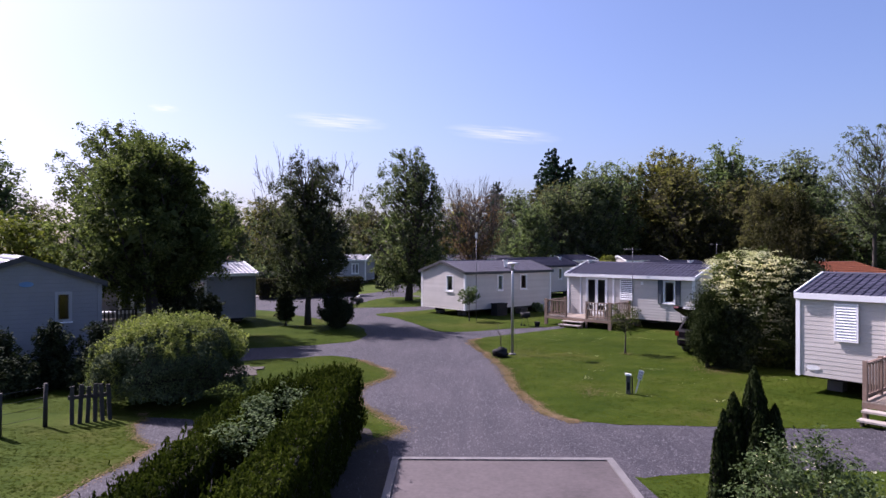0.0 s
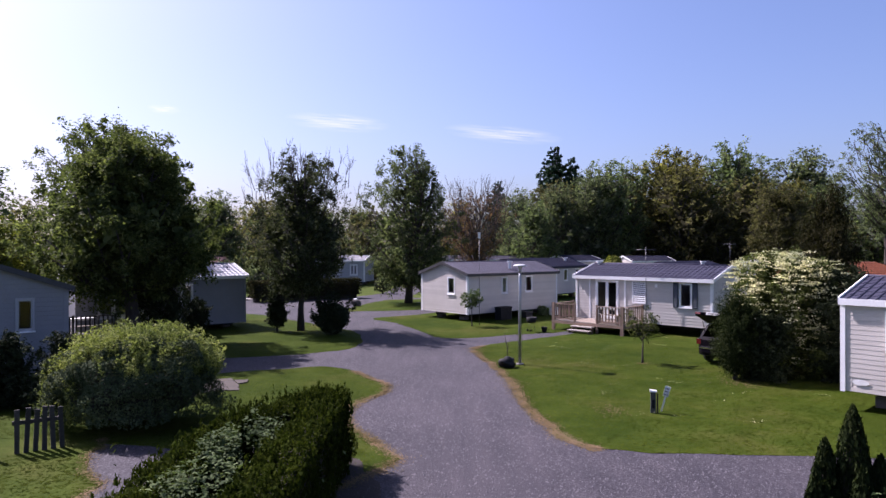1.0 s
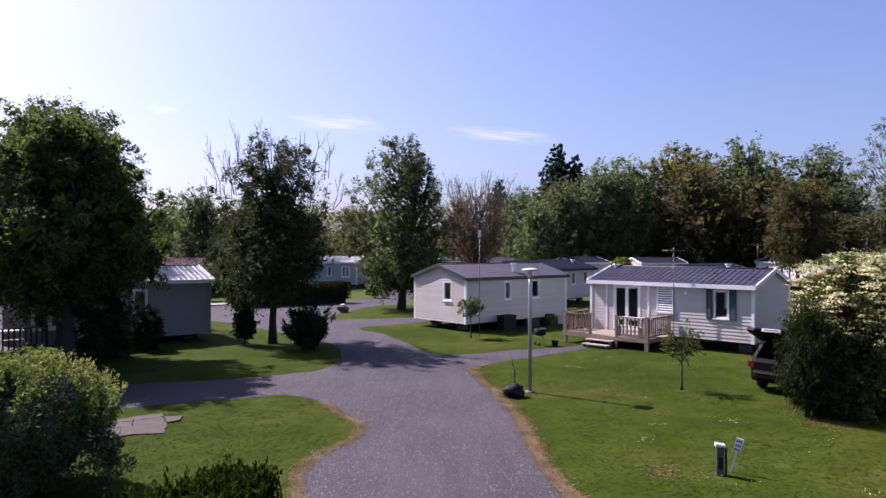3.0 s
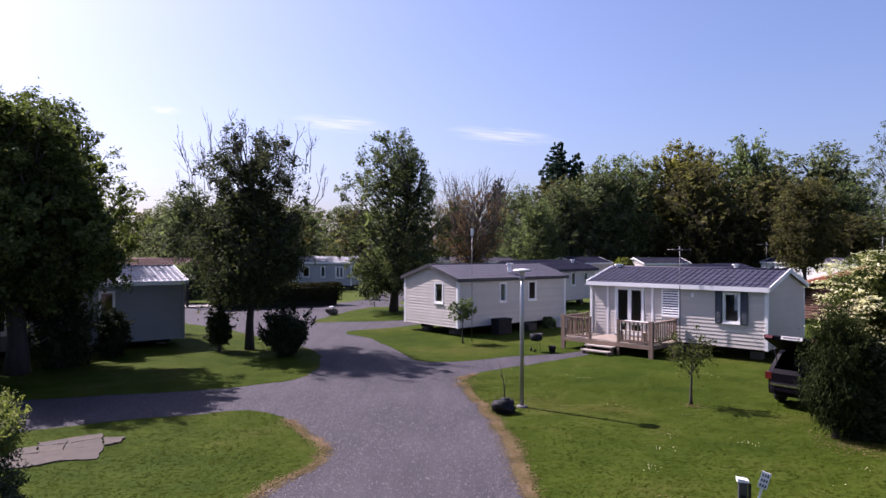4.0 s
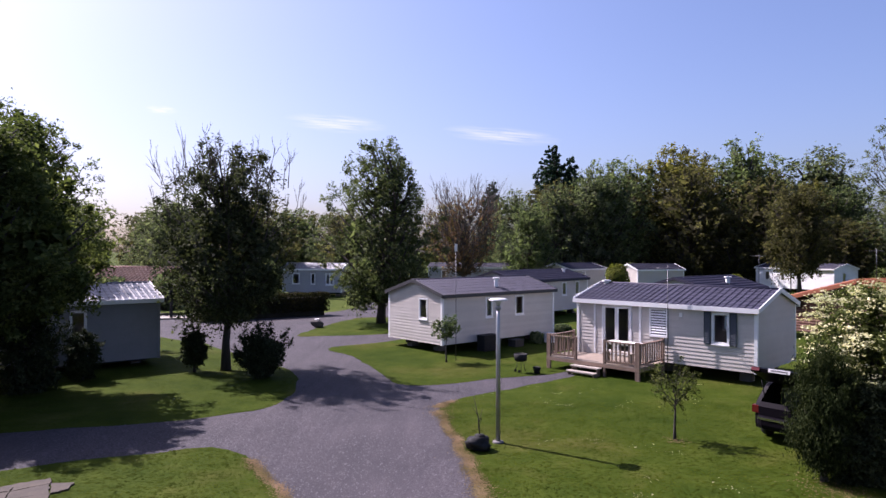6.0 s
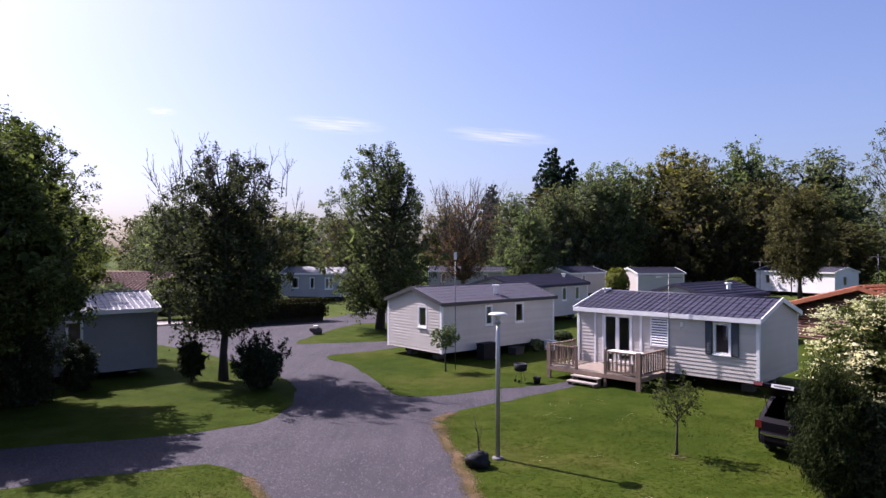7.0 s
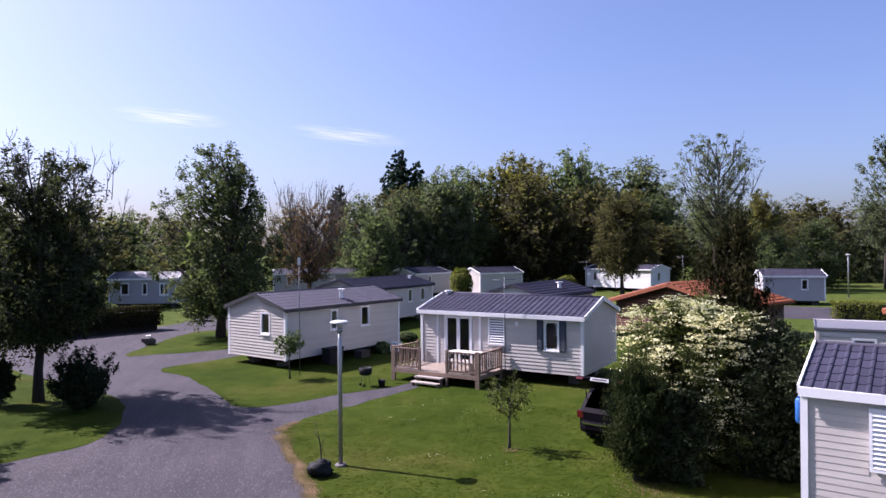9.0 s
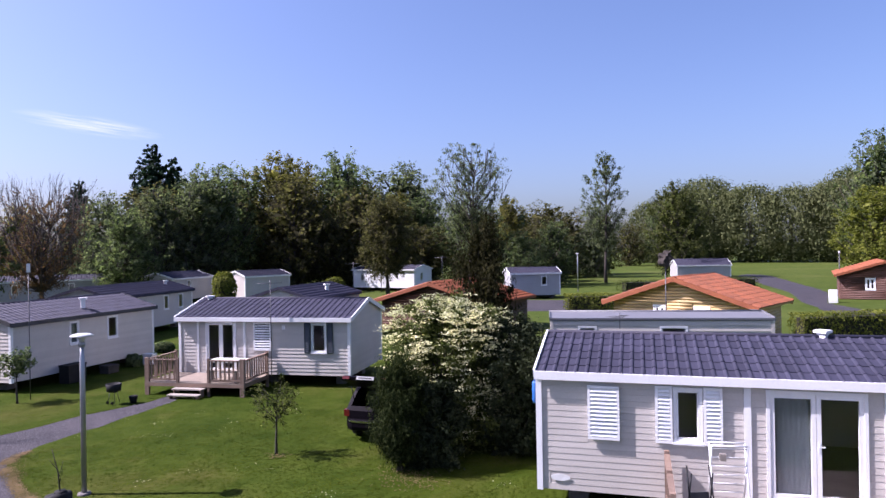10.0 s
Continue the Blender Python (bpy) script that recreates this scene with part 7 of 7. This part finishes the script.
for y, pull in ((-0.82, 0.17), (-0.77, 0.06), (-0.66, 0.0), (0.66, 0.0), (0.77, 0.06), (0.82, 0.17)):
    ring = []
    for x, z in side:
        x += pull * (max(0, 1 - x / 0.7) - max(0, (x - 3.3) / 0.75))
        ring.append(bm.verts.new((x, y * (1.0 if z < 0.96 else 1 - 0.30 * (z - 0.95)), 0.8 + (z - 0.8) * (0.97 if pull > 0.1 else 1))))
    rings.append(ring)
n = len(side)
for a, b in zip(rings, rings[1:]):
    for i in range(n):
        j = (i + 1) % n
        if a is rings[2] and i in (9, 10):
            continue
        bm.faces.new((a[i], a[j], b[j], b[i]))
bm.faces.new(rings[0]), bm.faces.new(list(reversed(rings[-1])))
bmesh.ops.recalc_face_normals(bm, faces=bm.faces[:])
part("body", bm, "car", car)
for s in (-1, 1):
    m = pose(0, 0, 0)
    bm = prism(bmesh.new(), [(0.80, 0.97), (2.82, 0.97), (2.22, 1.33), (1.0, 1.33)], s * 0.826 - 0.0, s * 0.832, Matrix.Identity(4))
    for v in bm.verts:
        if v.co.z > 1.2:
            v.co.y *= 0.885
        else:
            v.co.y *= 1.0
    part("side_window", bm, "carglass", car)
    part("tail_light", box(bmesh.new(), 0.0, s * 0.745 - 0.09, 0.68, 0.24, s * 0.745 + 0.082, 0.86), "tailred", car, "red tail light")
    for x in (0.75, 3.25):
        w = part("wheel", rod(bmesh.new(), (x, s * 0.70, 0.29), (x, s * 0.84, 0.29), 0.30, 20), "rubber", car)
        part("rim", rod(bmesh.new(), (x, s * 0.841, 0.29), (x, s * 0.85, 0.29), 0.19, 16), "chrome", w)


def wrapped(profile, wide, out, material, name, label=""):
    """A strip bent round the car's rear corners; the profile gives depth and height."""
    bm = bmesh.new()
    rows = []
    for k in range(15):
        u = -1 + k / 7
        back = 0.42 * max(0.0, abs(u) - 0.55) ** 2 / 0.2
        rows.append([bm.verts.new((back - out - d, wide * math.copysign(abs(u) ** 0.8, u), z)) for d, z in profile])
    for a, b in zip(rows, rows[1:]):
        for i in range(len(profile)):
            j = (i + 1) % len(profile)
            bm.faces.new((a[i], a[j], b[j], b[i]))
    bm.faces.new(rows[0]), bm.faces.new(list(reversed(rows[-1])))
    bmesh.ops.recalc_face_normals(bm, faces=bm.faces[:])
    return part(name, bm, material, car, label)


wrapped([(-0.08, 0.28), (0.04, 0.32), (0.08, 0.42), (0.08, 0.56), (0.05, 0.62), (-0.08, 0.64)], 0.85, 0.02, "car", "bumper")
wrapped([(0.06, 0.545), (0.094, 0.55), (0.094, 0.60), (0.06, 0.605)], 0.855, 0.02, "chrome", "bumper_strip", "pale bumper strip")
part("boot_floor", box(bmesh.new(), 0.1, -0.72, 0.62, 1.2, 0.72, 0.66), "ink", car)
part("rear_seat", box(bmesh.new(), 1.2, -0.68, 0.66, 1.35, 0.68, 1.22, pose(0, 0, 0, 0, 4, 0)), "ink", car)
tail = pose(0.50, 0, 1.42, 0, 24, 0) @ Matrix.Diagonal((0.84, 1, 1, 1))
gate = part("tailgate", prism(bmesh.new(), [(-1.02, -0.02), (-1.08, 0.06), (-0.95, 0.12), (-0.45, 0.07), (0.0, 0.03), (0.0, -0.02)], -0.70, 0.70, tail), "car", car, "open tailgate")
part("rear_glass", box(bmesh.new(), -0.44, -0.55, 0.05, -0.05, 0.55, 0.062, tail), "carglass", gate)
part("plate", box(bmesh.new(), -1.09, -0.26, -0.005, -1.075, 0.26, 0.085, tail), "pale", gate, "pale plate with dark bar")
part("plate_bar", box(bmesh.new(), -1.095, -0.2, 0.02, -1.0905, 0.2, 0.06, tail), "ink", gate)
for s in (-0.58, 0.58):
    part("strut", rod(bmesh.new(), (0.18, s, 1.0), (0.0, s, 1.52), 0.012, 6), "black", gate)
    part("gate_light", box(bmesh.new(), -1.085, s - 0.10, 0.0, -1.05, s + 0.10, 0.08, tail), "tailred", gate)

# ---------------------------------------------------------------- farther hedges and clutter
for i, (path, w, h, label) in enumerate((
        ([(40.5, 50.6), (46.5, 46.5)], 1.6, 1.3, "low bright hedge at the far lane"), ([(36.5, 28.5), (43.5, 25.5)], 1.2, 1.5, "clipped hedge behind the chalet"), ([(14.0, 27.6), (17.0, 30.4)], 1.0, 2.2, "loose hedge beside the caravan"),
        ([(60, 62), (76, 56)], 1.5, 1.3, "hedge along the meadow"), ([(45.5, 25.0), (52, 22)], 1.2, 1.4, "clipped hedge behind the chalet"))):
    clipped("hedge", label, 90 + i, bar(path, w, h), 6000, 0.12, "leaf_yellow" if i in (0, 1, 2) else "leaf_elder", core=bar_core(path, w, h))
for x, y, r, h in ((15.2, 27.8, 0.9, 2.3), (18.9, 78, 1.15, 3.3), (7.87, 47.2, 0.5, 0.5), (5.83, 43.1, 0.25, 0.55), (34.5, 86, 1.2, 2.0), (11.0, 41.5, 0.8, 1.0)):
    clipped("garden_bush", "leafy green bush between the homes", int(x * 7), dome(x, y, r, r, h), 2600, 0.12 if y < 50 else 0.22, "leaf_yellow" if y > 50 or x > 14 else "leaf_mid", "shrub", core=dome_core(x, y, r, r, h))
for x, y, r, h in ((-16.5, 60, 1.6, 2.6), (-19.5, 58.5, 1.8, 2.8), (-13.8, 61, 1.4, 2.4), (-23.5, 57, 2.0, 2.6), (-15, 66, 2.0, 4.0)):
    clipped("garden_bush", "dark leafy bush before the tiled house", int(-x * 9), dome(x, y, r, r, h, 0.3), 2600, 0.2, "leaf_mid", "shrub", core=dome_core(x, y, r, r, h))
lane = tagged(sheet("lane", smooth_loop([(36.5, 63), (43, 62.2), (50, 56), (56, 51.5), (62, 47), (60, 45), (50, 49), (43, 48.5), (37, 52), (33, 57)], 1.0, 0.1, 6), 0.006, "gravel"), "grey gravel lane to the far homes", "lane", kind="structure")
lane = tagged(sheet("lane", smooth_loop([(44, 30), (51, 34), (57, 38.5), (60.5, 41.5), (72, 49.5), (83, 59), (105, 77), (108, 74), (87, 56.5), (75, 47), (63, 40.6), (60.5, 38.9), (54, 31.5), (46, 26)], 1.0, 0.1, 7), 0.006, "gravel"), "grey gravel lane to the brown chalet", "lane", kind="structure")

# ---------------------------------------------------------------- thin cirrus
def cirrus_shader():
    m, nt, bsdf, out = shader("cirrus")
    tc = nt.nodes.new("ShaderNodeTexCoord")
    mp = nt.nodes.new("ShaderNodeMapping")
    mp.inputs["Scale"].default_value = (1.0, 3.2, 1)
    nt.links.new(tc.outputs["UV"], mp.inputs["Vector"])
    n = noise_node(nt, mp.outputs[0], 2.6, 6, 0.6)
    g = nt.nodes.new("ShaderNodeTexGradient")
    g.gradient_type = "SPHERICAL"
    m2 = nt.nodes.new("ShaderNodeMapping")
    m2.inputs["Location"].default_value, m2.inputs["Scale"].default_value = (-1, -1, 0), (2, 2, 1)
    nt.links.new(tc.outputs["UV"], m2.inputs["Vector"]), nt.links.new(m2.outputs[0], g.inputs["Vector"])
    mul = nt.nodes.new("ShaderNodeMath")
    mul.operation = "MULTIPLY"
    nt.links.new(ramp(nt, n, [(0.38, (0, 0, 0)), (0.80, (0.8, 0.8, 0.8))]), mul.inputs[0]), nt.links.new(ramp(nt, g.outputs["Fac"], [(0.0, (0, 0, 0)), (0.6, (0.75, 0.75, 0.75))]), mul.inputs[1])
    em, tr, mx = nt.nodes.new("ShaderNodeEmission"), nt.nodes.new("ShaderNodeBsdfTransparent"), nt.nodes.new("ShaderNodeMixShader")
    em.inputs["Color"].default_value, em.inputs["Strength"].default_value = (1, 0.97, 0.95, 1), 0.62
    nt.links.new(mul.outputs[0], mx.inputs[0]), nt.links.new(tr.outputs[0], mx.inputs[1]), nt.links.new(em.outputs[0], mx.inputs[2])
    nt.links.new(mx.outputs[0], out.inputs["Surface"])
    return m


M["cirrus"] = cirrus_shader()
for az, el, wide, high, tilt in ((-9.6, 10.9, 9.0, 1.7, 3), (4.6, 10.0, 10.5, 1.6, 6), (-23.5, 11.2, 2.6, 0.8, 0)):
    d = 3200
    at = Vector((d * math.sin(radians(az)), d * math.cos(radians(az)), d * math.tan(radians(el))))
    m = look(at, (0, 0, 0), tilt)
    w, h = d * math.tan(radians(wide)) / 2, d * math.tan(radians(high)) / 2
    bm = bmesh.new()
    uv = bm.loops.layers.uv.new("UVMap")
    f = bm.faces.new([bm.verts.new(m @ Vector(p)) for p in ((-w, -h, 0), (w, -h, 0), (w, h, 0), (-w, h, 0))])
    for l, c in zip(f.loops, ((0, 0), (1, 0), (1, 1), (0, 1))):
        l[uv].uv = c
    tagged(part("cirrus_cloud", bm, "cirrus"), "thin white wisp of high cloud", "cloud", kind="structure")
